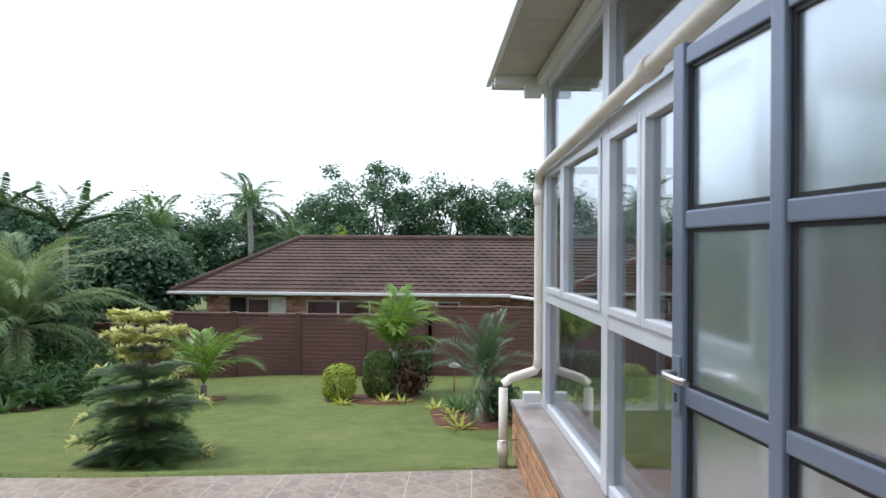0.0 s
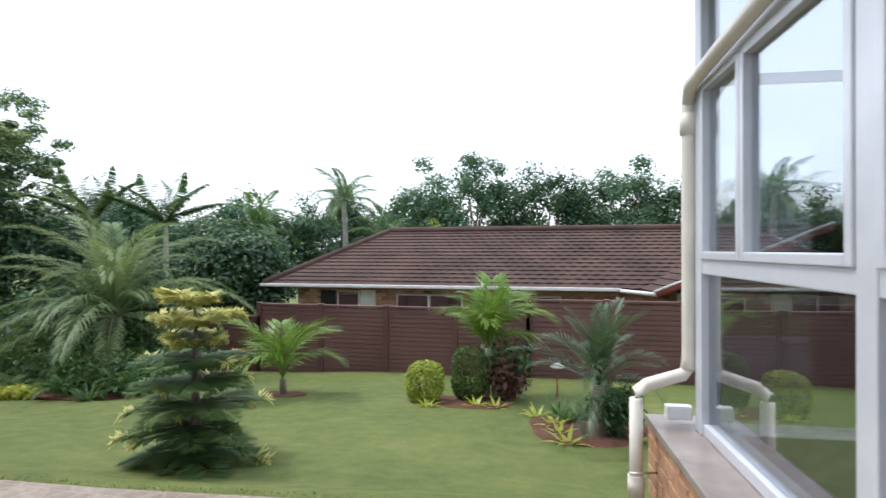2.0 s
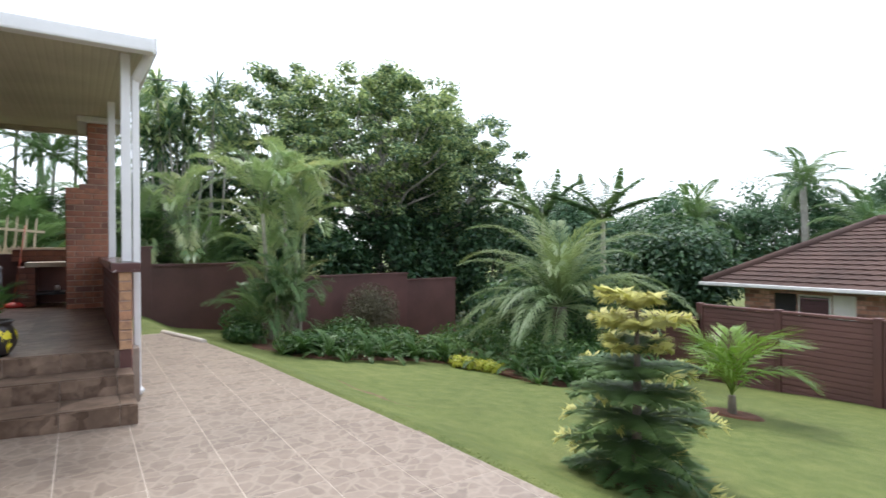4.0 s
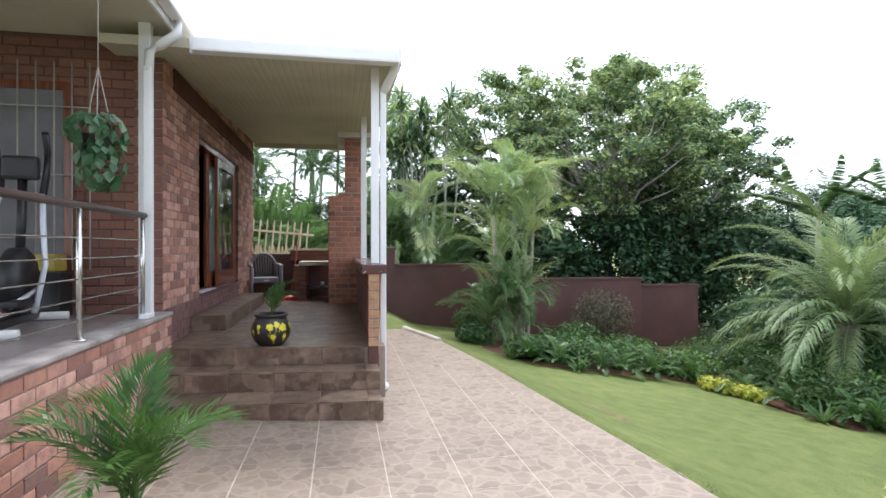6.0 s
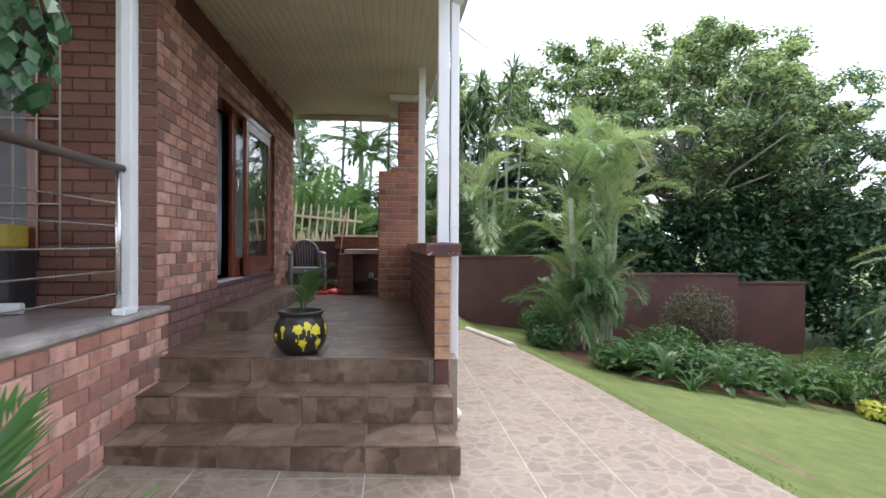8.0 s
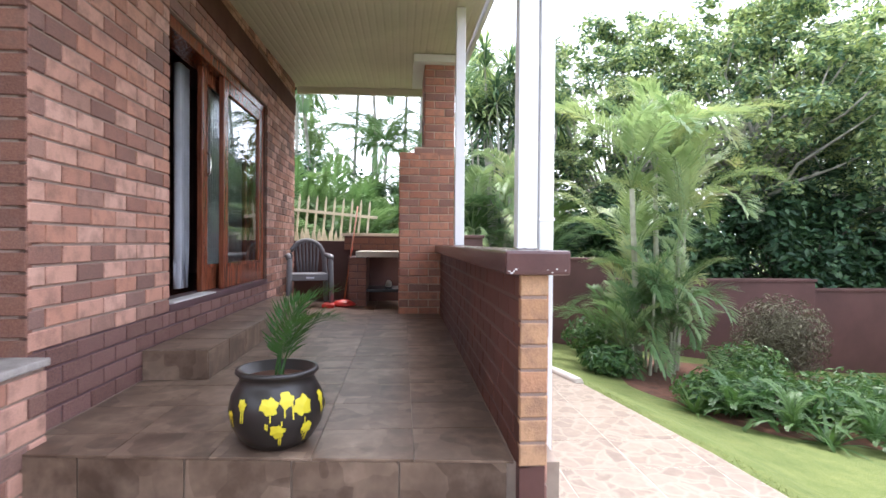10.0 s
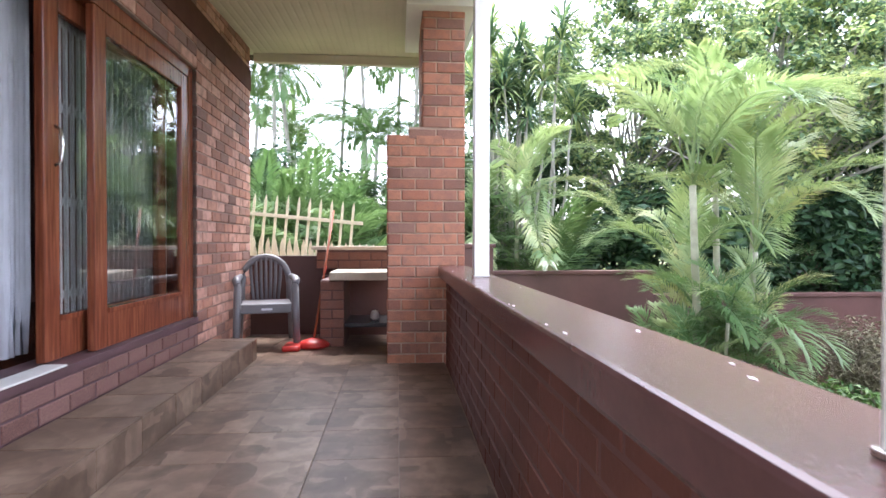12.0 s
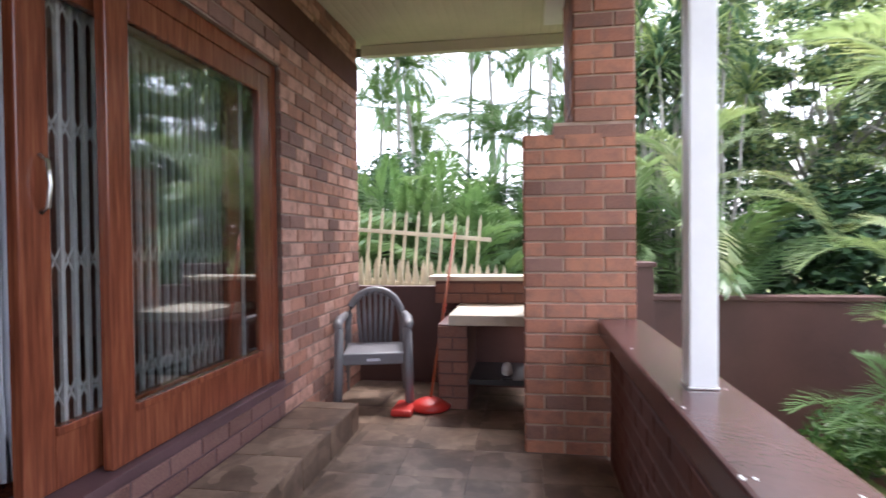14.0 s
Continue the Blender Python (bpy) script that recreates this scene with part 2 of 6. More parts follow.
M_PALM = leaf_mat("palm_leaves", [(0.1, (0.075, 0.165, 0.070)), (0.40, (0.145, 0.262, 0.112)), (0.64, (0.34, 0.43, 0.21)), (0.82, (0.62, 0.57, 0.28))], 0.28, 0.42)
M_PALM_DK = leaf_mat("dark_palm_leaves", [(0.1, (0.048, 0.115, 0.050)), (0.5, (0.11, 0.205, 0.080)), (0.9, (0.24, 0.33, 0.14))], 0.33, 0.42)
M_PALM_POT = leaf_mat("potted_palm_leaves", [(0.1, (0.018, 0.052, 0.020)), (0.5, (0.045, 0.112, 0.032)), (0.9, (0.12, 0.23, 0.055))], 0.36)
M_PALM_GR = leaf_mat("greygreen_palm_leaves", [(0.1, (0.060, 0.112, 0.058)), (0.5, (0.140, 0.220, 0.095)), (0.9, (0.34, 0.40, 0.18))], 0.48, 0.40)
M_PALM_YL = leaf_mat("bright_palm_leaves", [(0.1, (0.07, 0.14, 0.02)), (0.5, (0.14, 0.25, 0.035)), (0.9, (0.26, 0.34, 0.06))], 0.35)
M_CYCAD = leaf_mat("bluegreen_palm_leaves", [(0.1, (0.030, 0.064, 0.034)), (0.5, (0.062, 0.110, 0.056)), (0.9, (0.15, 0.21, 0.105))], 0.36)
M_PINE = leaf_mat("conifer_leaves", [(0.1, (0.028, 0.072, 0.028)), (0.5, (0.072, 0.142, 0.046)), (0.9, (0.18, 0.26, 0.08))], 0.6, 0.28)
M_GOLD = leaf_mat("golden_conifer_tips", [(0.1, (0.27, 0.31, 0.07)), (0.5, (0.46, 0.46, 0.13)), (0.9, (0.62, 0.58, 0.22))], 0.6, 0.2)
M_CLIP = leaf_mat("clipped_leaves", [(0.1, (0.10, 0.15, 0.018)), (0.5, (0.27, 0.34, 0.045)), (0.9, (0.48, 0.50, 0.07))])
M_CLIP_DK = leaf_mat("clipped_dark_leaves", [(0.1, (0.03, 0.06, 0.012)), (0.5, (0.07, 0.12, 0.025)), (0.9, (0.15, 0.20, 0.04))])
M_BROM = leaf_mat("yellow_green_rosette", [(0.1, (0.18, 0.26, 0.03)), (0.5, (0.36, 0.42, 0.05)), (0.9, (0.55, 0.52, 0.10))], 0.35)
M_FERN = leaf_mat("strap_leaves", [(0.1, (0.020, 0.060, 0.018)), (0.5, (0.048, 0.115, 0.032)), (0.9, (0.135, 0.22, 0.060))], 0.4)
M_RUBY = leaf_mat("dark_red_leaves", [(0.1, (0.045, 0.018, 0.014)), (0.5, (0.11, 0.05, 0.035)), (0.9, (0.20, 0.13, 0.07))], 0.5)
M_IVY = leaf_mat("hanging_leaves", [(0.1, (0.02, 0.065, 0.03)), (0.5, (0.05, 0.125, 0.055)), (0.9, (0.13, 0.22, 0.12))], 0.35)
M_DEADBUSH = leaf_mat("greybrown_leaves", [(0.1, (0.05, 0.045, 0.03)), (0.5, (0.11, 0.10, 0.06)), (0.9, (0.18, 0.17, 0.10))], 0.7, 0.15)
M_BLADE = leaf_mat("grass_blades", [(0.1, (0.085, 0.125, 0.030)), (0.5, (0.135, 0.175, 0.046)), (0.9, (0.22, 0.235, 0.085))], 0.6, 0.3)


def tile_mat(name, stone_stops, joint, cell, rough, world_space=True):
    """Tile face printed with irregular flagstones and pale veins between them."""
    m, nt, b = base_mat(name, rough, 0, 0.4)
    p = position(nt)
    warp = noise_of(nt, p, 5.0, 3, out="Color")
    vec = nt.nodes.new("ShaderNodeVectorMath")
    vec.operation = "MULTIPLY_ADD"
    nt.links.new(warp, vec.inputs[0])
    vec.inputs[1].default_value = (0.16, 0.16, 0.16)
    nt.links.new(p, vec.inputs[2])
    v1 = nt.nodes.new("ShaderNodeTexVoronoi")
    v1.inputs["Scale"].default_value = cell
    nt.links.new(vec.outputs[0], v1.inputs["Vector"])
    v2 = nt.nodes.new("ShaderNodeTexVoronoi")
    v2.feature = "DISTANCE_TO_EDGE"
    v2.inputs["Scale"].default_value = cell
    nt.links.new(vec.outputs[0], v2.inputs["Vector"])
    sep = nt.nodes.new("ShaderNodeSeparateColor")
    nt.links.new(v1.outputs["Color"], sep.inputs[0])
    stone = ramp_of(nt, sep.outputs[0], stone_stops)
    n = noise_of(nt, p, 14, 6)
    stone = mix_of(nt, 0.45, stone, ramp_of(nt, n, [(0.3, stone_stops[0][1]), (0.7, stone_stops[-1][1])]))
    edge = ramp_of(nt, v2.outputs["Distance"], [(0.0, (0.55, 0.55, 0.55)), (0.05, (0.35, 0.35, 0.35)), (0.12, (0, 0, 0))])
    col = mix_of(nt, edge, stone, joint)
    dirt = noise_of(nt, p, 0.9, 5)
    col = mix_of(nt, ramp_of(nt, dirt, [(0.5, (0, 0, 0)), (0.8, (0.35, 0.35, 0.35))]), col, tuple(x * 0.45 for x in stone_stops[0][1]))
    nt.links.new(col, b.inputs["Base Color"])
    bump_of(nt, b, n, 0.2, 0.004)
    return m


def slate_mat(name, a, c, d, rough):
    """Slate-look tile: cloudy brown patches that change from tile to tile."""
    m, nt, b = base_mat(name, rough, 0, 0.3)
    p = position(nt)
    info = nt.nodes.new("ShaderNodeObjectInfo")
    sc = nt.nodes.new("ShaderNodeVectorMath")
    sc.operation = "MULTIPLY_ADD"
    nt.links.new(info.outputs["Random"], sc.inputs[0])
    sc.inputs[1].default_value = (17.0, 23.0, 11.0)
    nt.links.new(p, sc.inputs[2])
    warp = noise_of(nt, p, 3.0, 2, out="Color")
    wv = nt.nodes.new("ShaderNodeVectorMath")
    wv.operation = "MULTIPLY_ADD"
    nt.links.new(warp, wv.inputs[0])
    wv.inputs[1].default_value = (0.10, 0.10, 0.10)
    nt.links.new(sc.outputs[0], wv.inputs[2])
    cells = nt.nodes.new("ShaderNodeTexVoronoi")
    cells.distance = "CHEBYCHEV"
    cells.inputs["Scale"].default_value = 5.2
    nt.links.new(wv.outputs[0], cells.inputs["Vector"])
    split = nt.nodes.new("ShaderNodeSeparateColor")
    nt.links.new(cells.outputs["Color"], split.inputs[0])
    block = ramp_of(nt, split.outputs[0], [(0.0, a), (0.45, c), (0.75, tuple(0.55 * u + 0.45 * v for u, v in zip(c, d))), (1.0, d)])
    n1 = noise_of(nt, sc.outputs[0], 2.6, 5, 0.5)
    n2 = noise_of(nt, sc.outputs[0], 7.0, 5, 0.6)
    cloud = ramp_of(nt, n1, [(0.34, a), (0.52, c), (0.60, d), (0.64, c), (0.70, a)])
    col = mix_of(nt, 0.45, block, cloud)
    col = mix_of(nt, 0.30, col, ramp_of(nt, n2, [(0.35, a), (0.5, c), (0.68, d)]))
    nt.links.new(col, b.inputs["Base Color"])
    bump_of(nt, b, n2, 0.3, 0.005)
    return m


M_PATIO = tile_mat("patio_tile", [(0.0, (0.150, 0.113, 0.086)), (0.5, (0.215, 0.166, 0.126)), (1.0, (0.275, 0.217, 0.168))], (0.33, 0.272, 0.21), 8.0, 0.45)
M_SLATE = slate_mat("slate_tile", (0.062, 0.040, 0.028), (0.142, 0.096, 0.067), (0.34, 0.248, 0.180), 0.36)
M_LEDGE = slate_mat("ledge_tile", (0.19, 0.155, 0.145), (0.26, 0.22, 0.20), (0.36, 0.31, 0.28), 0.3)
M_GROUT = painted("grout", (0.52, 0.45, 0.37), 0.9, 0.3, 8.0)
M_GROUT_DK = painted("dark_grout", (0.36, 0.29, 0.23), 0.9, 0.3, 8.0)
M_ROOFTILE = painted("brown_roof_tile", (0.084, 0.048, 0.037), 0.95, 0.5, 1.0, bump=0.6)

# ---- mesh tools ----
def bm_box(bm, x0, x1, y0, y1, z0, z1, bevel=0.0):
    r = bmesh.ops.create_cube(bm, size=1.0, matrix=Matrix.LocRotScale(((x0 + x1) / 2, (y0 + y1) / 2, (z0 + z1) / 2), None, (abs(x1 - x0), abs(y1 - y0), abs(z1 - z0))))
    if bevel:
        edges = list({e for v in r["verts"] for e in v.link_edges})
        bmesh.ops.bevel(bm, geom=edges, offset=bevel, segments=2, affect="EDGES", profile=0.6)
    return bm


def box(x0, x1, y0, y1, z0, z1, bevel=0.0):
    return bm_box(bmesh.new(), x0, x1, y0, y1, z0, z1, bevel)


def bm_tube(bm, pts, radius, sides=10, caps=True):
    """A round tube along points; radius is one number or one for each point."""
    pts = [Vector(p) for p in pts]
    rings = []
    for i, p in enumerate(pts):
        d = (pts[min(i + 1, len(pts) - 1)] - pts[max(i - 1, 0)]).normalized()
        ref = Vector((0, 0, 1)) if abs(d.z) < 0.9 else Vector((1, 0, 0))
        u = d.cross(ref).normalized()
        v = d.cross(u)
        r = radius[i] if isinstance(radius, (list, tuple)) else radius
        rings.append([bm.verts.new(p + r * (math.cos(a) * u + math.sin(a) * v)) for a in (2 * math.pi * k / sides for k in range(sides))])
    for a, b in zip(rings, rings[1:]):
        for k in range(sides):
            f = bm.faces.new((a[k], a[(k + 1) % sides], b[(k + 1) % sides], b[k]))
            f.smooth = True
    if caps:
        bm.faces.new(rings[0])
        bm.faces.new(rings[-1])
    return bm


def tube(pts, radius, sides=10):
    return bm_tube(bmesh.new(), pts, radius, sides)


def lathe(profile, sides=28):
    """A turned body round the z axis from (radius, z) pairs."""
    bm = bmesh.new()
    rings = [[bm.verts.new((r * math.cos(2 * math.pi * k / sides), r * math.sin(2 * math.pi * k / sides), z)) for k in range(sides)] for r, z in profile]
    for a, b in zip(rings, rings[1:]):
        for k in range(sides):
            f = bm.faces.new((a[k], a[(k + 1) % sides], b[(k + 1) % sides], b[k]))
            f.smooth = True
    bm.faces.new(rings[0])
    bm.faces.new(rings[-1])
    return bm


def mesh_of(name, bm, mat):
    me = bpy.data.meshes.new(name)
    bmesh.ops.recalc_face_normals(bm, faces=bm.faces[:])
    bm.to_mesh(me)
    bm.free()
    me.materials.append(mat)
    return me


def part(name, bm, mat, parent=None, label="", m=None):
    ob = new(name, mesh_of(name, bm, mat))
    if parent:
        ob.parent = parent
    if m is not None:
        ob.matrix_basis = m
    if label:
        ob["label"] = label
    return ob


def thing(name, label, category, m=None, group=""):
    ob = new(name)
    ob.empty_display_size = 0.1
    if m is not None:
        ob.matrix_basis = m
    return tagged(ob, label, category, group)


def setting(name, bm, mat, label="", m=None, parent=None):
    return tagged(part(name, bm, mat, parent, "", m), label, "", "", "structure")


class Soup:
    """Loose faces gathered into one mesh."""

    def __init__(self):
        self.v, self.f = [], []

    def blade(self, base, tip, side, bend=None, width=1.0):
        """A pointed leaf from base to tip, widest in its middle."""
        i = len(self.v)
        mid = (base + tip) * 0.5 + (bend if bend is not None else Vector())
        self.v += [base, mid - side * width, tip, mid + side * width]
        self.f.append((i, i + 1, i + 2, i + 3))

    def leaf(self, c, n, u, size, ratio=0.45):
        i = len(self.v)
        w = n.cross(u).normalized()
        self.v += [c - u * size * 0.5, c + w * size * ratio * 0.5 + n * size * 0.08, c + u * size * 0.5, c - w * size * ratio * 0.5 + n * size * 0.08]
        self.f.append((i, i + 1, i + 2, i + 3))

    def mesh(self, name, mat):
        me = bpy.data.meshes.new(name)
        me.from_pydata([tuple(p) for p in self.v], [], self.f)
        me.materials.append(mat)
        return me


def soup_part(name, soup, mat, parent=None, label="", m=None):
    ob = new(name, soup.mesh(name, mat))
    if parent:
        ob.parent = parent
    if m is not None:
        ob.matrix_basis = m
    if label:
        ob["label"] = label
    return ob


def rand_unit(rng):
    while True:
        v = Vector((rng.uniform(-1, 1), rng.uniform(-1, 1), rng.uniform(-1, 1)))
        if 0.05 < v.length < 1:
            return v.normalized()


# ---- bricks: one shared mesh for each length ----
COURSE, BRICK_L, JOINT = 0.092, 0.235, 0.012
brick_meshes = {}


def brick_mesh(length, mat, depth=0.04):
    key = (round(length, 3), mat.name, depth)
    if key not in brick_meshes:
        bm = bmesh.new()
        bm_box(bm, 0, length, 0, depth, 0, COURSE - JOINT, 0.0)
        top = [e for e in bm.edges if all(v.co.y > depth * 0.9 for v in e.verts)]
        bmesh.ops.bevel(bm, geom=top, offset=0.004, segments=1, affect="EDGES")
        brick_meshes[key] = mesh_of("brick", bm, mat)
    return brick_meshes[key]


def lay_bricks(parent, origin, along, normal, length, z0, z1, mat, rng, holes=(), limit=300, joined=None, proud=0.010, count=None):
    """A face of stretcher bond on a backing wall. origin: the face's lower start on the backing; holes: (a0, a1, z0, z1)."""
    along, normal = Vector(along).normalized(), Vector(normal).normalized()
    rows = int(round((z1 - z0) / COURSE))
    extra = Soup()
    done = count if count is not None else [0]
    turn = Matrix((( *along, 0), (*normal, 0), (0, 0, 1, 0), (0, 0, 0, 1))).transposed()
    for r in range(rows):
        z = z0 + r * COURSE
        a = 0.0 if r % 2 == 0 else -BRICK_L / 2
        while a < length - 0.02:
            s, e = max(a, 0.0), min(a + BRICK_L - JOINT, length)
            a += BRICK_L
            pieces = [(s, e)]
            for h0, h1, hz0, hz1 in holes:
                if z + COURSE * 0.5 > hz0 and z + COURSE * 0.5 < hz1:
                    pieces = [q for p0, p1 in pieces for q in ((p0, min(p1, h0)), (max(p0, h1), p1)) if q[1] - q[0] > 0.03]
            for p0, p1 in pieces:
                if p1 - p0 < 0.03:
                    continue
                pos = Vector(origin) + along * p0 + Vector((0, 0, z)) - normal * (0.04 - proud - rng.uniform(-0.0015, 0.002))
                me = brick_mesh(p1 - p0, mat)
                if done[0] < limit:
                    ob = new("brick", me)
                    ob.parent = parent
                    ob.matrix_parent_inverse = parent.matrix_basis.inverted()
                    ob.matrix_basis = Matrix.Translation(pos) @ turn
                    done[0] += 1
                else:
                    i = len(extra.v)
                    mm = Matrix.Translation(pos) @ turn
                    extra.v += [mm @ v.co for v in me.vertices]
                    extra.f += [tuple(i + k for k in p.vertices) for p in me.polygons]
    if extra.v:
        ob = soup_part("brick_courses", extra, joined or mat, parent, "")
        ob["kind"] = "stuff"

# ---- ground ----
EDGE = [(-30.0, 3.2), (-13.0, 3.5), (-10.8, 3.75), (-9.55, 4.12), (-7.6, 4.42), (-6.05, 4.57), (-4.8, 4.70), (-3.9, 4.78), (-2.65, 4.86), (-1.1, 5.04), (0.5, 5.26), (3.0, 5.5), (30.0, 7.0)]


def edge_y(x):
    """The patio's outer edge."""
    for (x0, y0), (x1, y1) in zip(EDGE, EDGE[1:]):
        if x <= x1:
            return y0 + (y1 - y0) * max(0.0, min(1.0, (x - x0) / (x1 - x0)))
    return EDGE[-1][1]


def smooth(t):
    t = max(0.0, min(1.0, t))
    return t * t * (3 - 2 * t)


def ground_z(x, y):
    """The lawn falls away from the patio, first over a short bank."""
    d = y - edge_y(x)
    if d <= 0:
        far = max(0.0, -x - 10.9) if y < 3.3 else 0.0
        return -0.025 - 0.10 * min(4.0, far)
    bank = 0.20 * smooth(d / 0.9)
    left = smooth((-x - 3.0) / 6.0)
    z = -0.012 - bank - (0.110 + 0.02 * left) * max(0.0, min(d, 8.5) - 0.2)
    z -= 0.02 * max(0.0, -x - 10.0) * smooth(d)
    return max(z, -1.9) + 0.012 * math.sin(x * 1.7 + 0.6 * y) * min(1.0, d)


def axis(lo, hi, fine0, fine1, step):
    a = list(np.arange(fine0, fine1 + 1e-6, step))
    return [lo, (lo + fine0) / 2.0, fine0 - 8] + a + [fine1 + 8, (hi + fine1) / 2.0, hi]


gx, gy = axis(-400.0, 400.0, -18.0, 6.0, 0.2), axis(-400.0, 400.0, -4.0, 18.0, 0.2)
gv = [(x, y, ground_z(x, y)) for y in gy for x in gx]
gf = [(j * len(gx) + i, j * len(gx) + i + 1, (j + 1) * len(gx) + i + 1, (j + 1) * len(gx) + i) for j in range(len(gy) - 1) for i in range(len(gx) - 1)]
gme = bpy.data.meshes.new("ground")
gme.from_pydata(gv, [], gf)
gme.materials.append(M_LAWN)
for pl in gme.polygons:
    pl.use_smooth = True
tagged(new("ground", gme), "mown green lawn sloping gently away from the patio", "lawn", "", "structure")

# ---- patio: slab and tiles ----
TILE = 0.48
slab_bm = bmesh.new()
top = [(-10.9, 0.2), (3.2, 0.2)] + [(x, y) for x, y in reversed([(-10.8, 3.75)] + [p for p in EDGE if -10 < p[0] < 3.1])]
lower = [slab_bm.verts.new((x, y, -0.12)) for x, y in top]
upper = [slab_bm.verts.new((x, y, -0.0014)) for x, y in top]
slab_bm.faces.new(upper)
for k in range(len(top)):
    slab_bm.faces.new((lower[k], lower[(k + 1) % len(top)], upper[(k + 1) % len(top)], upper[k]))
FALL, FALL_Y = 0.032, 2.86
patio = setting("patio", slab_bm, M_GROUT, "patio paved with beige flagstone-printed tiles")
bed = bmesh.new()
bed_ring = [(0.2, -0.12), (FALL_Y, -0.12), (FALL_Y, -0.0013), (0.2, FALL * (FALL_Y - 0.2) - 0.0013)]
bed_ends = [[bed.verts.new((x, y, z)) for y, z in bed_ring] for x in (-10.9, 3.2)]
for k in range(4):
    bed.faces.new((bed_ends[0][k], bed_ends[0][(k + 1) % 4], bed_ends[1][(k + 1) % 4], bed_ends[1][k]))
for e in bed_ends:
    bed.faces.new(e)
part("screed", bed, M_GROUT, patio)
tile_bm = bmesh.new()
bm_box(tile_bm, 0.0035, TILE - 0.0035, 0.0035, TILE - 0.0035, -0.01, 0.0)
bmesh.ops.bevel(tile_bm, geom=[e for e in tile_bm.edges if all(v.co.z > -0.001 for v in e.verts)], offset=0.0015, segments=1, affect="EDGES")
tile_me = mesh_of("tile", tile_bm, M_PATIO)


def cut_tile(x, y):
    """A tile trimmed along the patio's edge."""
    bm = bmesh.new()
    xs = [x + 0.003 + (TILE - 0.006) * k / 4 for k in range(5)]
    ys = [max(y + 0.01, min(y + TILE - 0.003, edge_y(q) - 0.005)) for q in xs]
    lo = [bm.verts.new((q, y + 0.003, 0.0)) for q in xs]
    hi = [bm.verts.new((q, w, 0.0)) for q, w in zip(xs, ys)]
    for k in range(4):
        bm.faces.new((lo[k], lo[k + 1], hi[k + 1], hi[k]))
    ext = bmesh.ops.extrude_face_region(bm, geom=bm.faces[:])
    bmesh.ops.translate(bm, verts=[g for g in ext["geom"] if isinstance(g, bmesh.types.BMVert)], vec=(0, 0, -0.01))
    return mesh_of("tile", bm, M_PATIO)


# ---- boundary walls ----
def plain_wall(name, x0, x1, y0, y1, z0, z1, mat, label, coping=0.0):
    w = setting(name, box(x0, x1, y0, y1, z0, z1, 0.006), mat, label)
    if coping:
        t = part("coping", box(x0 - coping, x1 + coping, y0 - coping, y1 + coping, z1 + 0.001, z1 + 0.06, 0.01), mat, w)
    return w


plain_wall("wall_boundary_1", -14.5, -14.3, 0.0, 6.4, -1.6, 1.04, M_BROWN, "dark brown painted boundary wall", 0.03)
plain_wall("wall_boundary_2", -15.0, -14.8, 6.4, 10.84, -2.2, 0.62, M_BROWN, "dark brown painted boundary wall, stepped down", 0.03)
plain_wall("wall_boundary_3", -15.5, -15.3, 10.85, 12.98, -2.4, 0.38, M_BROWN, "dark brown painted boundary wall panel", 0.03)
plain_wall("boundary_pillar", -14.6, -14.2, 3.42, 3.86, -1.6, 1.45, M_BROWN, "brown painted boundary wall pillar", 0.03)

# ---- precast fence ----
FENCE_Y = 12.9


def precast_fence(x0, bays, z_top, z_foot, label):
    f = thing("precast_fence", label, "fence", Matrix.Translation((x0, FENCE_Y, z_foot)), "precast garden fence")
    h = z_top - z_foot
    for k in range(bays + 1):
        part("post", box(k * 1.47 - 0.06, k * 1.47 + 0.06, -0.06, 0.06, -0.3, h + 0.02, 0.012), M_BROWN, f)
    n = int((h + 0.2) / 0.094)
    for k in range(bays):
        x0b, x1b = k * 1.47 + 0.062, (k + 1) * 1.47 - 0.062
        p = part("panel", box(x0b, x1b, -0.008, 0.008, -0.31, h - 0.06), M_FENCE, f)
        for r in range(n + 1):
            z0 = r * 0.094 - 0.3
            z1 = min(h - 0.052, z0 + 0.080)
            if z1 - z0 > 0.02:
                key = ("slat", round(z1 - z0, 3))
                if key not in brick_meshes:
                    brick_meshes[key] = mesh_of("slat", box(0, 1.346, -0.026, 0.026, 0, z1 - z0, 0.006), M_FENCE)
                ob = new("slat", brick_meshes[key])
                ob.parent = p
                ob.location = (x0b, 0, z0)
        part("coping", box(x0b, x1b, -0.05, 0.05, h - 0.048, h, 0.01), M_FENCE, f)
    return f


M_FENCE = painted("brown_precast", (0.145, 0.068, 0.057), 0.7, 0.3, 1.2, bump=0.4)
precast_fence(-6.56, 4, 0.30, -1.15, "brown precast concrete panel fence with upright posts")
precast_fence(-0.66, 9, 0.50, -1.15, "brown precast concrete panel fence, higher section")
precast_fence(-9.52, 2, 0.02, -1.45, "brown precast concrete panel fence, lower section")

# ---- house: verandah floor, stairs ----
FLOOR, WALL_Y, PAR_Y, FRONT_X, END_X = 0.52, 0.815, 2.80, -6.28, -12.2
SKEW = 0.085


def skewed(bm, behind=-7.0):
    """Turns the step edges slightly: they run back towards the house wall."""
    for v in bm.verts:
        if v.co.x > behind:
            v.co.x += SKEW * (v.co.y - 2.925)
    return bm


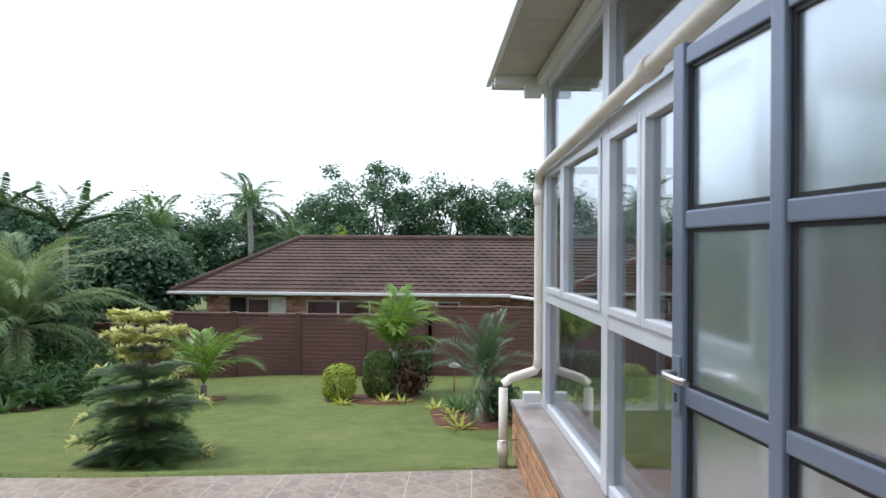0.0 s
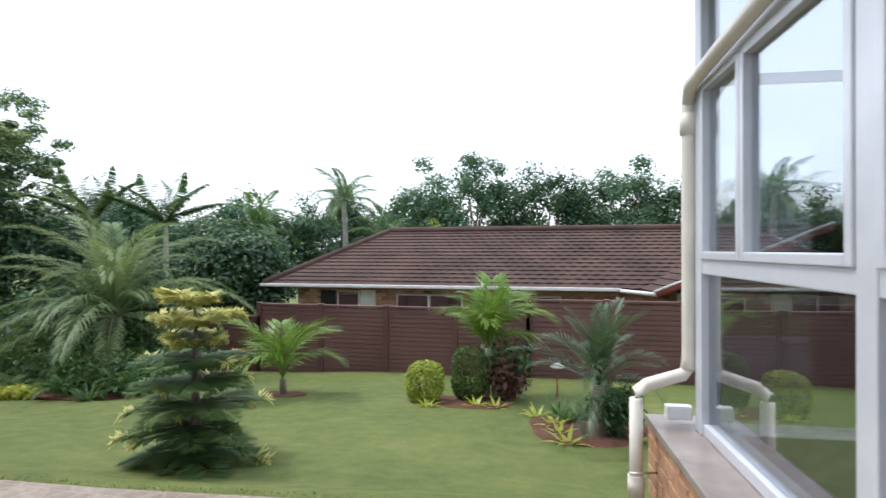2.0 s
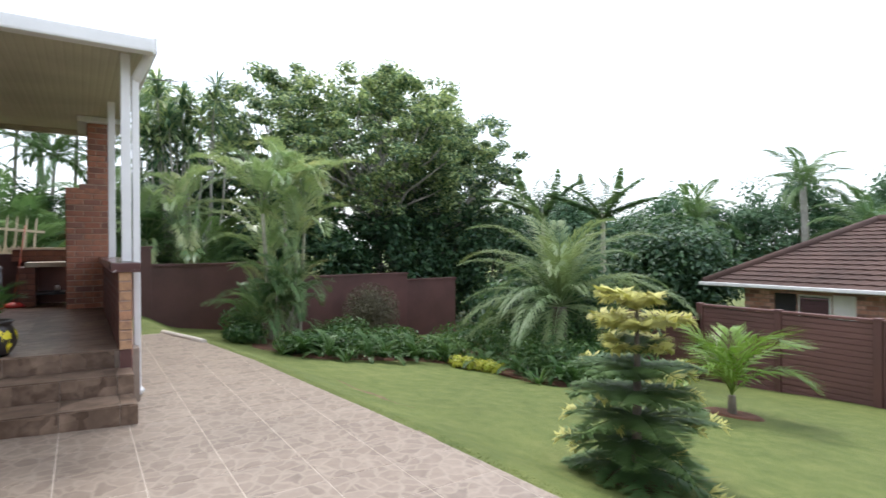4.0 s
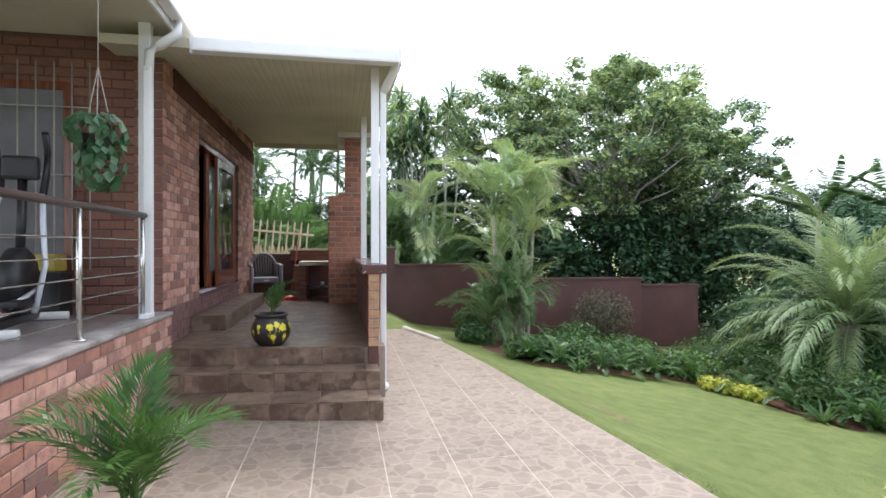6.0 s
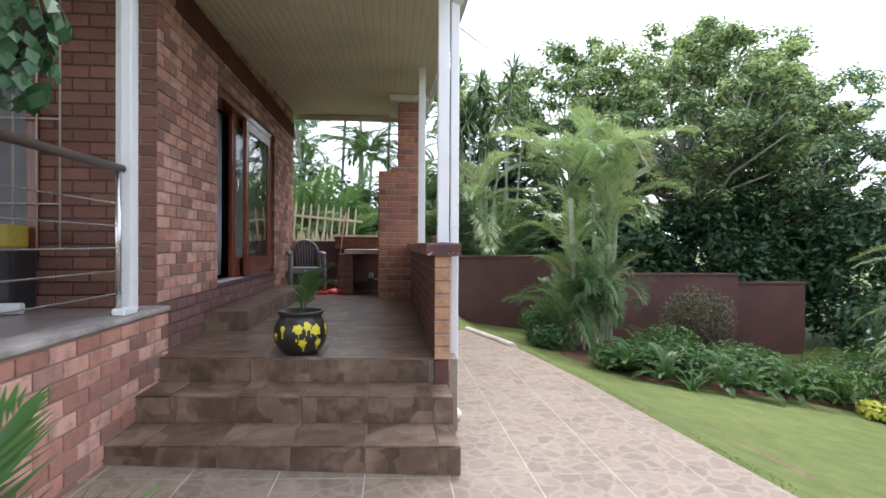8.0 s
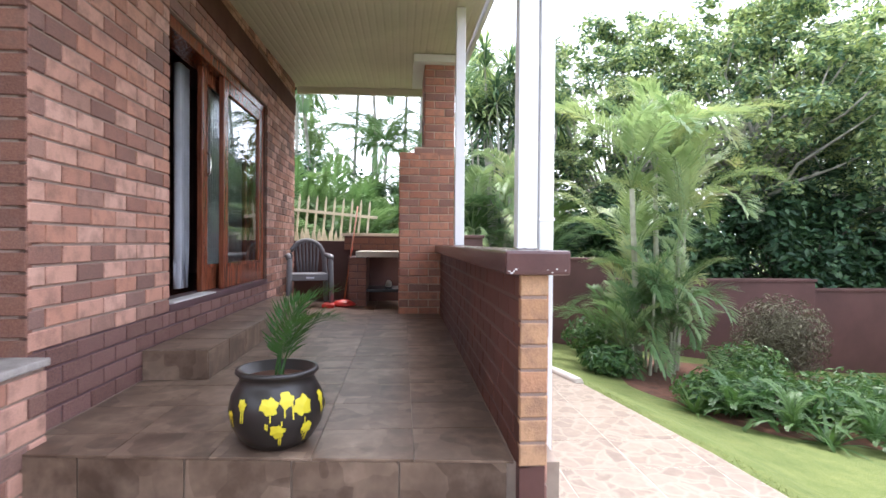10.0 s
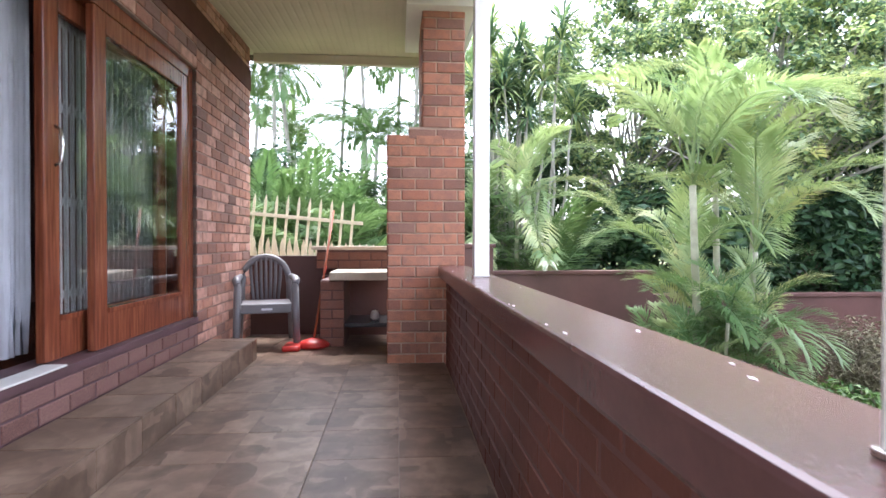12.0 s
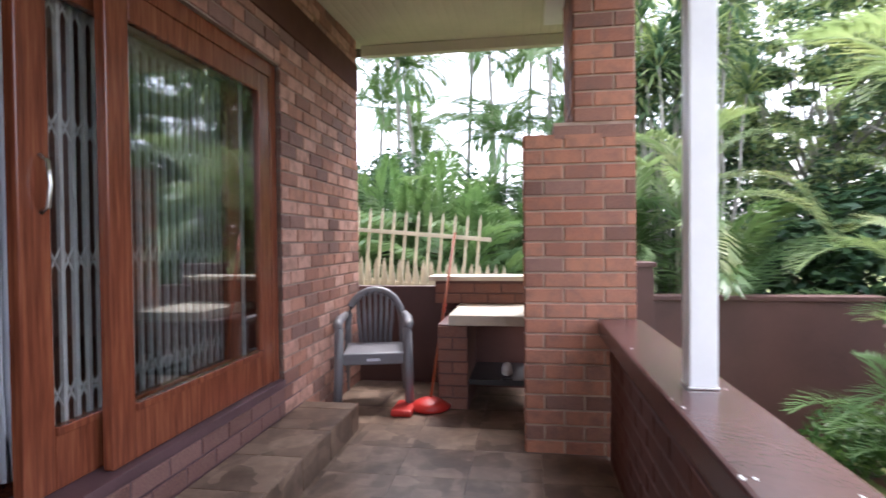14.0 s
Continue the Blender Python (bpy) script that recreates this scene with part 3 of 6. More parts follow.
verandah = setting("floor_verandah", skewed(box(END_X, FRONT_X + 0.02, 0.3, 3.0, -0.4, FLOOR - 0.008)), M_GROUT_DK, "verandah floor of brown slate-look tiles")
stairs = setting("stairs", skewed(box(-5.895, -5.50, WALL_Y - 0.6, 2.91, -0.3, 0.166)), M_GROUT_DK, "three wide steps with brown slate-look tiles")
part("step_core", skewed(box(FRONT_X + 0.021, -5.896, WALL_Y - 0.6, 2.915, -0.3, 0.339)), M_GROUT_DK, stairs)


def slab_tile(parent, x0, x1, y0, y1, z0, z1, mat, bevel=0.004):
    me_key = ("slab", round(x1 - x0, 3), round(y1 - y0, 3), round(z1 - z0, 3), mat.name)
    if me_key not in brick_meshes:
        brick_meshes[me_key] = mesh_of("tile", box(0, x1 - x0, 0, y1 - y0, 0, z1 - z0, bevel), mat)
    ob = new("tile", brick_meshes[me_key])
    ob.parent = parent
    ob.matrix_basis = Matrix.Translation((x0, y0, z0))
    return ob


# ---- parapet ----
parapet = setting("wall_parapet", box(-10.60, -6.206, 2.832, 2.929, -0.3, 1.245), M_BROWN, "low brick parapet along the verandah")
cap = part("cap", box(-10.64, -6.16, 2.765, 3.01, 1.246, 1.338, 0.012), M_CAP, parapet, "brown painted coping with chipped white corners")

# ---- house wall with the sliding door ----
DOOR = (-10.62, -7.96, 0.92, 2.92)
TOP = 3.75
hw = bmesh.new()
bm_box(hw, END_X, DOOR[0], 0.56, WALL_Y, -0.4, TOP)
bm_box(hw, DOOR[1], -6.575, 0.56, WALL_Y, -0.4, TOP)
bm_box(hw, DOOR[0], DOOR[1], 0.56, WALL_Y, -0.4, DOOR[2] - 0.03)
bm_box(hw, DOOR[0], DOOR[1], 0.56, WALL_Y, DOOR[3], TOP)
wall_house = setting("wall_house", hw, M_MORTAR, "reddish-brown face-brick house wall")
part("lintel_band", box(-12.19, -6.90, WALL_Y + 0.002, WALL_Y + 0.024, 3.17, 3.40, 0.004), M_LINTEL, wall_house, "smooth brown painted band under the ceiling")
wall_side = setting("wall_terrace_back", box(-6.83, -6.575, -4.2, 0.558, 0.4, TOP), M_BROWN, "face-brick wall behind the raised terrace")
step_bm = box(-10.92, -7.58, WALL_Y + 0.012, 1.20, FLOOR - 0.01, 0.688)
door_step = setting("step_door", step_bm, M_GROUT_DK, "low tiled step below the sliding door")

# ---- raised terrace ----
terrace = setting("wall_terrace", box(-6.57, -0.75, 0.30, 0.89, -0.3, 0.81), M_MORTAR, "low brick wall carrying the raised terrace")
setting("floor_terrace", box(-6.57, -0.75, -4.2, 0.80, 0.812, 0.855, 0.006), M_LEDGE, "grey tiled terrace floor with a pale concrete edge")
part("coping", box(-6.57, -0.74, 0.70, 0.918, 0.838, 0.872, 0.008), M_COPING, terrace, "pale concrete edge")

part("mortar_bed", box(-6.57, -0.75, 0.805, 0.888, 0.8105, 0.8375), M_MORTAR, terrace)

# ---- roofs ----
def ceil_z(x):
    """The lean-to rises gently towards the far end."""
    return 3.37 + 0.045 * (-6.17 - x)


ceil = bmesh.new()
RIB = 0.075
prev = None
for k in range(int(2.72 / RIB) * 4 + 1):
    y = 0.40 + k * RIB / 4
    dz = 0.0 if k % 4 < 3 else 0.004
    row = [ceil.verts.new((x, y, ceil_z(x) + dz + h)) for x in (-12.45, -6.17) for h in (0.0, 0.09)]
    if prev:
        for a, b in ((0, 2), (2, 3), (3, 1), (1, 0)):
            ceil.faces.new((prev[a], prev[b], row[b], row[a]))
    prev = row
tagged(part("ceiling", ceil, M_CREAM), "cream ribbed verandah ceiling under a lean-to roof", "", "", "structure")

# ---- verandah roof edge, posts and pipes ----
fascia = thing("roof_edge", "white gutter and fascia round the verandah roof", "gutter")
part("fascia", box(-6.168, -6.13, 1.18, 3.13, 3.31, 3.46, 0.005), M_WHITE, fascia)
part("gutter", box(-6.128, -6.01, 1.22, 3.12, 3.30, 3.43, 0.02), M_WHITE, fascia)
fb = bmesh.new()
v4 = [fb.verts.new(p) for p in ((-12.46, 3.122, ceil_z(-12.46) - 0.03), (-6.17, 3.122, ceil_z(-6.17) - 0.03), (-6.17, 3.122, ceil_z(-6.17) + 0.12), (-12.46, 3.122, ceil_z(-12.46) + 0.12))]
f4 = fb.faces.new(v4)
ex = bmesh.ops.extrude_face_region(fb, geom=[f4])
bmesh.ops.translate(fb, verts=[g for g in ex["geom"] if isinstance(g, bmesh.types.BMVert)], vec=(0, 0.04, 0))
part("barge_board", fb, M_WHITE, fascia)
part("far_beam", box(-12.44, -12.36, 0.82, 3.1, ceil_z(-12.4) - 0.10, ceil_z(-12.4) - 0.004, 0.006), M_CREAM, fascia)


def post(x, y, z0, z1, w, label, cat="post"):
    t = thing("white_post", label, cat, Matrix.Translation((x, y, z0)))
    part("shaft", box(-w / 2, w / 2, -w / 2, w / 2, 0, z1 - z0, 0.006), M_WHITE, t)
    part("base_plate", box(-w * 0.56, w * 0.56, -w * 0.56, w * 0.56, 0, 0.008, 0.002), M_STEEL, t)
    return t


post(-6.50, 2.912, 1.339, ceil_z(-6.5), 0.085, "white square steel post standing on the parapet")
post(-9.17, 2.90, 1.339, ceil_z(-9.17), 0.085, "white square steel post standing on the parapet")
post(-6.16, 0.80, 0.873, 3.56, 0.10, "white square post at the terrace corner")
dp = thing("downpipe", "white square downpipe beside the parapet end", "downpipe", Matrix.Translation((-6.505, 2.998, 0)))
part("pipe", box(-0.037, 0.037, -0.032, 0.032, 0.03, 3.18, 0.012), M_WHITE, dp)
part("elbow", tube([(0, 0, 3.14), (0.02, 0.03, 3.20), (0.26, 0.10, 3.32), (0.33, 0.12, 3.40)], 0.05, 8), M_WHITE, dp)
part("shoe", tube([(0, 0, 0.06), (0.0, 0.03, 0.02)], 0.048, 8), M_WHITE, dp)
part("clip", box(-0.039, 0.039, -0.034, 0.034, 1.46, 1.475, 0.002), M_WHITE, dp)

cable = thing("cable", "thin dark overhead cable running from the verandah roof", "cable")
part("wire", tube([(-7.95, 3.17, 3.57), (-10.8, 4.0, 4.38), (-13.5, 4.78, 5.2), (-19.0, 6.37, 6.88), (-22.0, 7.24, 7.8)], 0.008, 5), M_BLACK, cable)

# ---- terrace roof with its gutter ----
tagged(part("ceiling_terrace", box(-6.57, -0.75, -4.2, 1.02, 3.56, 3.64), M_CREAM), "cream terrace ceiling boards", "", "", "structure")
tg = thing("terrace_gutter", "white gutter and bent downpipe on the terrace roof", "gutter")
part("fascia", box(-6.60, -0.72, 1.022, 1.05, 3.50, 3.74, 0.004), M_WHITE, tg)
part("gutter", box(-6.60, -0.72, 1.052, 1.17, 3.55, 3.70, 0.025), M_WHITE, tg)
part("outlet", tube([(-6.02, 1.11, 3.57), (-6.02, 1.11, 3.44), (-6.05, 0.95, 3.33), (-6.07, 0.86, 3.28), (-6.07, 0.85, 3.1)], 0.045, 8), M_WHITE, tg)
part("downpipe", box(-6.108, -6.03, 0.815, 0.885, 0.874, 3.14, 0.01), M_WHITE, tg)
part("shoe", box(-6.11, -5.93, 0.812, 0.89, 0.874, 0.92, 0.01), M_WHITE, tg)
setting("roof_house", box(-13.0, -0.7, -4.4, 1.04, 3.76, 3.80), M_ROOFTILE, "dark tiled roof over the house")

# ---- railing ----
rail = thing("railing", "steel balustrade with a dark handrail on the terrace edge", "railing", Matrix.Translation((0, 0.83, 0.873)))
part("handrail", tube([(-6.10, 0, 0.92), (-0.82, 0, 0.92)], 0.026, 12), M_RAILTOP, rail)
for k in range(5):
    part("wire", tube([(-6.1, 0, 0.14 + 0.14 * k), (-0.82, 0, 0.14 + 0.14 * k)], 0.0055, 6), M_STEEL, rail)
for x in (-5.98, -4.78, -3.58, -2.38, -1.18):
    part("baluster", tube([(x, 0, 0), (x, 0, 0.92)], 0.019, 10), M_STEEL, rail)
    part("foot_plate", lathe([(0.045, 0), (0.045, 0.012), (0.025, 0.02)], 14), M_STEEL, rail, m=Matrix.Translation((x, 0, 0)))

# ---- barred window on the terrace ----
win = thing("window_terrace", "curtained window behind cream burglar bars", "window", Matrix.Translation((-6.575, 0, 0)))
wf = bmesh.new()
for y0, y1, z0, z1 in ((-1.70, -1.62, 1.25, 3.1), (-0.06, 0.02, 1.25, 3.1), (-1.62, -0.06, 1.25, 1.33), (-1.62, -0.06, 3.02, 3.1), (-0.88, -0.82, 1.33, 3.02)):
    bm_box(wf, 0.002, 0.03, y0, y1, z0, z1, 0.004)
part("window_frame", wf, M_WOOD, win)
part("pane", box(0.008, 0.014, -1.62, -0.06, 1.33, 3.02), M_GCURTAIN, win, "grey net curtain behind glass")
for k in range(11):
    y = 0.19 - 0.155 * k
    part("bar", tube([(0.07, y, 1.29), (0.07, y, 3.28)], 0.008, 6), M_IRON, win)
for z in (1.60, 2.2, 2.85):
    part("bar", tube([(0.07, 0.19, z), (0.07, -1.40, z)], 0.007, 6), M_IRON, win)
tagged(win, kind="structure")

# ---- sliding door ----
sd = thing("sliding_door", "varnished wooden sliding door, half open, with glass and a security grille", "door", Matrix.Translation((0, 0, 0)))
sd["kind"] = "structure"
DX0, DX1, DZ0, DZ1 = DOOR
fr = bmesh.new()
bm_box(fr, DX0, DX0 + 0.08, 0.60, 0.79, DZ0, DZ1, 0.005)
bm_box(fr, DX1 - 0.06, DX1, 0.60, 0.79, DZ0, DZ1, 0.005)
bm_box(fr, DX0 + 0.08, DX1 - 0.06, 0.60, 0.79, DZ1 - 0.09, DZ1, 0.005)
part("door_frame", fr, M_WOOD, sd)
part("threshold", box(DX0, DX1, 0.57, 0.83, DZ0 - 0.03, DZ0 + 0.012, 0.004), M_PLINTH, sd)
part("threshold_strip", box(-8.86, DX1 - 0.062, 0.72, 0.834, DZ0 + 0.0125, DZ0 + 0.022, 0.003), M_WHITETRIM, sd, "worn white threshold strip")


def leaf_panel(x0, x1, y0, y1, name):
    bm = bmesh.new()
    z0, z1, s = DZ0 + 0.015, DZ1 - 0.092, 0.13
    bm_box(bm, x0, x0 + s, y0, y1, z0, z1, 0.008)
    bm_box(bm, x1 - s, x1, y0, y1, z0, z1, 0.008)
    bm_box(bm, x0 + s, x1 - s, y0, y1, z1 - 0.12, z1, 0.008)
    bm_box(bm, x0 + s, x1 - s, y0, y1, z0, z0 + 0.20, 0.008)
    bm_box(bm, x0 + s, x1 - s, y0 + 0.012, y1 + 0.012, z0 + 0.195, z0 + 0.225, 0.004)
    p = part(name, bm, M_WOOD, sd)
    g = part("pane", box(x0 + s - 0.01, x1 - s + 0.01, (y0 + y1) / 2 - 0.003, (y0 + y1) / 2 + 0.003, z0 + 0.19, z1 - 0.11), M_GLASS, p)
    g.visible_shadow = False
    return p


leaf_panel(DX0 + 0.082, -9.20, 0.74, 0.785, "fixed_panel")
slide = leaf_panel(DX0 + 0.30, -8.90, 0.66, 0.705, "sliding_panel")
part("handle", tube([(-8.99, 0.705, 1.92), (-8.99, 0.735, 1.94), (-8.99, 0.745, 2.02), (-8.99, 0.735, 2.10), (-8.99, 0.705, 2.12)], 0.009, 8), M_STEEL, slide, "worn metal pull handle")
grille = thing("security_grille", "folding metal trellis grille behind the sliding door", "grille")
for k in range(24):
    x = -10.46 + k * 0.060
    part("bar", box(x - 0.009, x + 0.009, 0.628, 0.645, DZ0 + 0.02, DZ1 - 0.1), M_GRILLE, grille)
for z in (1.25, 1.75, 2.25, 2.7):
    bm = bmesh.new()
    for k in range(23):
        x = -10.46 + k * 0.060
        bm_tube(bm, [(x, 0.636, z - 0.06), (x + 0.060, 0.636, z + 0.06)], 0.0045, 5)
        bm_tube(bm, [(x, 0.636, z + 0.06), (x + 0.060, 0.636, z - 0.06)], 0.0045, 5)
    part("lattice", bm, M_GRILLE, grille)
cu = bmesh.new()
cols = []
for k in range(25):
    x = -9.02 + 0.008 * k - 0.06
    y = 0.50 + 0.035 * math.sin(k * 1.35)
    cols.append([cu.verts.new((x + (0.03 if z < 1.2 else 0) * math.sin(k), y, z)) for z in (0.96, 1.3, 1.9, 2.4, 2.85)])
for a, b in zip(cols, cols[1:]):
    for i in range(4):
        f = cu.faces.new((a[i], b[i], b[i + 1], a[i + 1]))
        f.smooth = True
curt = part("curtain", cu, M_CURTAIN)
tagged(curt, "white curtain gathered inside the open doorway", "curtain")
sol = curt.modifiers.new("thick", "SOLIDIFY")
sol.thickness = 0.004
# room behind the door
rm = bmesh.new()
bm_box(rm, -12.0, -6.9, -3.5, -3.4, 0.6, 3.6)
bm_box(rm, -12.1, -12.0, -3.5, 0.55, 0.6, 3.6)
bm_box(rm, -6.95, -6.85, -3.5, 0.55, 0.6, 3.6)
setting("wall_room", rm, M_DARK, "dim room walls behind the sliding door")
setting("floor_room", box(-12.0, -6.95, -3.4, 0.56, 0.80, 0.918), M_WOOD, "dark wooden room floor")
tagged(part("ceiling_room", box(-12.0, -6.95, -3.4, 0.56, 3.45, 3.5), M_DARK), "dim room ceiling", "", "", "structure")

# ---- chimney and braai ----
chim = thing("chimney", "orange face-brick barbecue chimney stepped in towards the top", "chimney")
cb = bmesh.new()
CX0, CX1 = -11.66, -10.675
bm_box(cb, CX0, CX1, 2.346, 2.99, 0.3, 2.40)
bm_box(cb, CX0 + 0.12, CX1, 2.52, 2.99, 2.40, 2.50)
bm_box(cb, CX0 + 0.24, CX1, 2.64, 2.99, 2.50, 3.57)
part("core", cb, M_MORTAR_PALE, chim)
part("top_plate", box(-11.7, -10.55, 2.50, 3.08, 3.47, 3.56, 0.006), M_WHITE, chim, "white plate under the ceiling")
braai = thing("barbecue", "brown painted brick barbecue with a cream slab and an open hearth", "barbecue")
part("side_wall", box(-12.2, -11.45, 1.68, 1.91, FLOOR - 0.01, 1.165, 0.008), M_BROWN, braai)
part("slab", box(-12.25, -11.38, 1.77, 2.345, 1.166, 1.245, 0.012), M_SLAB, braai, "cream slab")
part("back", box(-12.32, -12.1, 1.60, 2.345, FLOOR - 0.01, 1.165, 0.008), M_BROWN, braai)
part("upstand", box(-12.32, -12.12, 1.55, 2.345, 1.246, 1.45, 0.008), M_BROWN, braai)
part("ledge", box(-12.36, -12.05, 1.50, 2.345, 1.451, 1.49, 0.006), M_SLAB, braai, "cream ledge")
part("shelf", box(-12.09, -11.48, 1.911, 2.345, 0.70, 0.74, 0.004), M_BLACK, braai)
setting("wall_back", box(-12.42, -12.33, 0.6, 2.9, -0.4, 1.38, 0.006), M_BROWN, "low brown painted wall closing the verandah")

# ---- sunroom ----
sunroom = thing("sunroom", "glazed sunroom with grey aluminium frames and film-tinted panes", "sunroom", pose(0.87, 5.30, 0, 0, 0, 5.0))
sunroom["kind"] = "structure"
# local: y runs along the wall (negative towards the door), x into the room
Z_SILL, Z_TR, Z_HEAD, Z_TOP = 0.47, 1.38, 2.36, 3.10


def bar(x0, x1, y0, y1, z0, z1, mat=None, name="frame_bar", parent=None):
    return part(name, box(x0, x1, y0, y1, z0, z1, 0.006), mat or M_ALU, parent or sunroom)


bar(-0.01, 0.09, -0.055, 0.055, Z_SILL, Z_TOP)
bar(-0.01, 0.09, -1.545, -1.445, Z_SILL, Z_TOP)
bar(-0.01, 0.09, -2.95, -2.86, 0.0, Z_TOP)
for y0, y1 in ((-1.445, -0.055), (-2.86, -1.545)):
    bar(0.0, 0.075, y0, y1, Z_SILL, Z_SILL + 0.06)
    bar(-0.006, 0.08, y0, y1, Z_TR - 0.04, Z_TR + 0.04)
    bar(-0.006, 0.08, y0, y1, Z_HEAD, Z_HEAD + 0.09)
    bar(0.0, 0.075, y0, y1, Z_TOP - 0.06, Z_TOP)
    part("pane", box(0.03, 0.036, y0, y1, Z_SILL + 0.06, Z_TR - 0.04), M_FILM, sunroom)
    part("pane", box(0.03, 0.036, y0, y1, Z_HEAD + 0.09, Z_TOP - 0.06), M_FILM, sunroom)


def casement(y0, y1):
    w = 0.042
    bm = bmesh.new()
    for a0, a1, z0, z1 in ((y0, y0 + w, Z_TR + 0.04, Z_HEAD), (y1 - w, y1, Z_TR + 0.04, Z_HEAD), (y0 + w, y1 - w, Z_TR + 0.04, Z_TR + 0.04 + w), (y0 + w, y1 - w, Z_HEAD - w, Z_HEAD)):
        bm_box(bm, -0.018, 0.05, a0, a1, z0, z1, 0.006)
    c = part("casement", bm, M_ALU, sunroom)
    part("pane", box(0.018, 0.024, y0 + w - 0.005, y1 - w + 0.005, Z_TR + 0.04 + w - 0.005, Z_HEAD - w + 0.005), M_FILM, c)


casement(-0.60, -0.058)
casement(-1.442, -0.605)
casement(-2.0, -1.548)
casement(-2.856, -2.005)
# rest of the sunroom that closes the view
bar(-0.01, 0.09, -6.1, -6.0, 0, Z_TOP)
part("pane", box(0.03, 0.036, -6.0, -3.80, 0.05, Z_TOP - 0.06), M_FILM, sunroom)
bar(-0.01, 0.09, -3.80, -3.71, 0.0, Z_TOP)
bar(-0.006, 0.08, -3.71, -2.95, 2.42, 2.50)
part("pane", box(0.03, 0.036, -3.71, -2.95, 2.50, Z_TOP - 0.06), M_FILM, sunroom)
end_pane = part("pane", box(0.092, 3.5, 0.03, 0.036, Z_SILL, Z_TOP), M_GLASS, sunroom)
end_pane.visible_shadow = False
for x in (0.95, 1.85, 2.7):
    bar(x - 0.03, x + 0.03, 0.0, 0.028, Z_SILL, Z_TOP)
bar(0.092, 3.5, -0.03, -0.002, Z_HEAD, Z_HEAD + 0.06)
part("end_base", box(0.201, 3.5, -0.03, 0.2, -0.2, Z_SILL - 0.002), M_LEDGE, sunroom)
# added back wall and floor, dark so the frosted door's lower panes darken
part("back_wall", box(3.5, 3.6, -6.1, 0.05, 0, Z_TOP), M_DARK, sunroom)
part("room_floor", box(0.202, 3.499, -6.0, -0.031, 0.05, 0.12), M_WOOD, sunroom)
base = setting("wall_sunroom_base", box(0.005, 0.20, -2.86, 0.2, -0.2, 0.425), M_MORTAR, "buff brick base wall under the sunroom", pose(0.87, 5.30, 0, 0, 0, 5.0))
setting("sill_sunroom", box(-0.225, 0.20, -2.86, 0.32, 0.426, 0.468, 0.006), M_LEDGE, "grey-brown tiled ledge below the sunroom glass", pose(0.87, 5.30, 0, 0, 0, 5.0))
base2 = setting("wall_ledge", box(-0.20, 0.004, -2.86, 0.30, -0.2, 0.424), M_MORTAR, "buff brick wall carrying the ledge", pose(0.87, 5.30, 0, 0, 0, 5.0))

# roof overhang of the sunroom with corrugated sheet
ro = thing("sunroom_roof", "corrugated metal roof overhang on the sunroom", "roof", pose(0.87, 5.30, 0, 0, 0, 5.0))
cg = bmesh.new()
prev = None
for k in range(0, 181):
    y = 0.42 - k * 0.036
    z = Z_TOP + 0.115 + 0.028 * math.sin(k * math.pi / 2.5)
    row = [cg.verts.new((x, y, z - 0.0 * x)) for x in (-0.42, 3.6)]
    if prev:
        cg.faces.new((prev[0], prev[1], row[1], row[0]))
    prev = row
sheet = part("sheet", cg, M_FACE, ro)
smod = sheet.modifiers.new("thick", "SOLIDIFY")
smod.thickness = 0.008
part("beam", box(-0.06, 0.10, -6.1, 0.36, Z_TOP + 0.002, Z_TOP + 0.075, 0.005), M_WHITE, ro)
part("rafter", box(-0.40, 3.5, 0.10, 0.17, Z_TOP + 0.002, Z_TOP + 0.078, 0.005), M_WHITE, ro)
part("edge_board", box(-0.44, -0.40, -6.1, 0.44, Z_TOP + 0.08, Z_TOP + 0.15, 0.006), M_WHITE, ro)
part("front_board", box(-0.40, 3.6, 0.33, 0.36, Z_TOP + 0.03, Z_TOP + 0.085, 0.006), M_WHITE, ro)
part("bracket", box(-0.16, -0.02, 0.06, 0.14, Z_TOP - 0.10, Z_TOP + 0.002, 0.01), M_WHITE, ro)

# plastic downpipe
dpl = thing("drainpipe", "cream plastic drainpipe along the sunroom and down to the lawn", "drainpipe", pose(0.87, 5.30, 0, 0, 0, 5.0))
part("run", tube([(-0.035, 0.075, 2.30), (-0.055, -0.03, 2.37), (-0.06, -0.5, 2.40), (-0.06, -2.3, 2.49), (-0.06, -4.0, 2.57)], 0.037, 14), M_PIPE, dpl)
part("riser", tube([(-0.035, 0.075, 2.33), (-0.035, 0.08, 2.25), (-0.035, 0.08, 0.86), (-0.045, 0.08, 0.79)], 0.037, 14), M_PIPE, dpl)
part("offset", tube([(-0.035, 0.08, 0.82), (-0.065, 0.085, 0.765), (-0.26, 0.09, 0.70), (-0.31, 0.09, 0.66), (-0.32, 0.09, 0.60)], 0.037, 14), M_PIPE, dpl)
part("foot", tube([(-0.32, 0.09, 0.62), (-0.32, 0.09, -0.02)], 0.037, 14), M_PIPE, dpl)
part("collar", tube([(-0.035, 0.08, 2.12), (-0.035, 0.08, 2.24)], 0.047, 14), M_PIPE, dpl)
part("collar", tube([(-0.32, 0.09, 0.06), (-0.32, 0.09, 0.18)], 0.047, 14), M_PIPE, dpl)
part("collar", tube([(-0.06, -2.15, 2.4825), (-0.06, -2.23, 2.4865)], 0.048, 14), M_PIPE, dpl)
part("strap", tube([(-0.37, 0.09, 0.20), (-0.36, 0.04, 0.205), (-0.20, 0.06, 0.21)], 0.006, 6), M_STEEL, dpl)
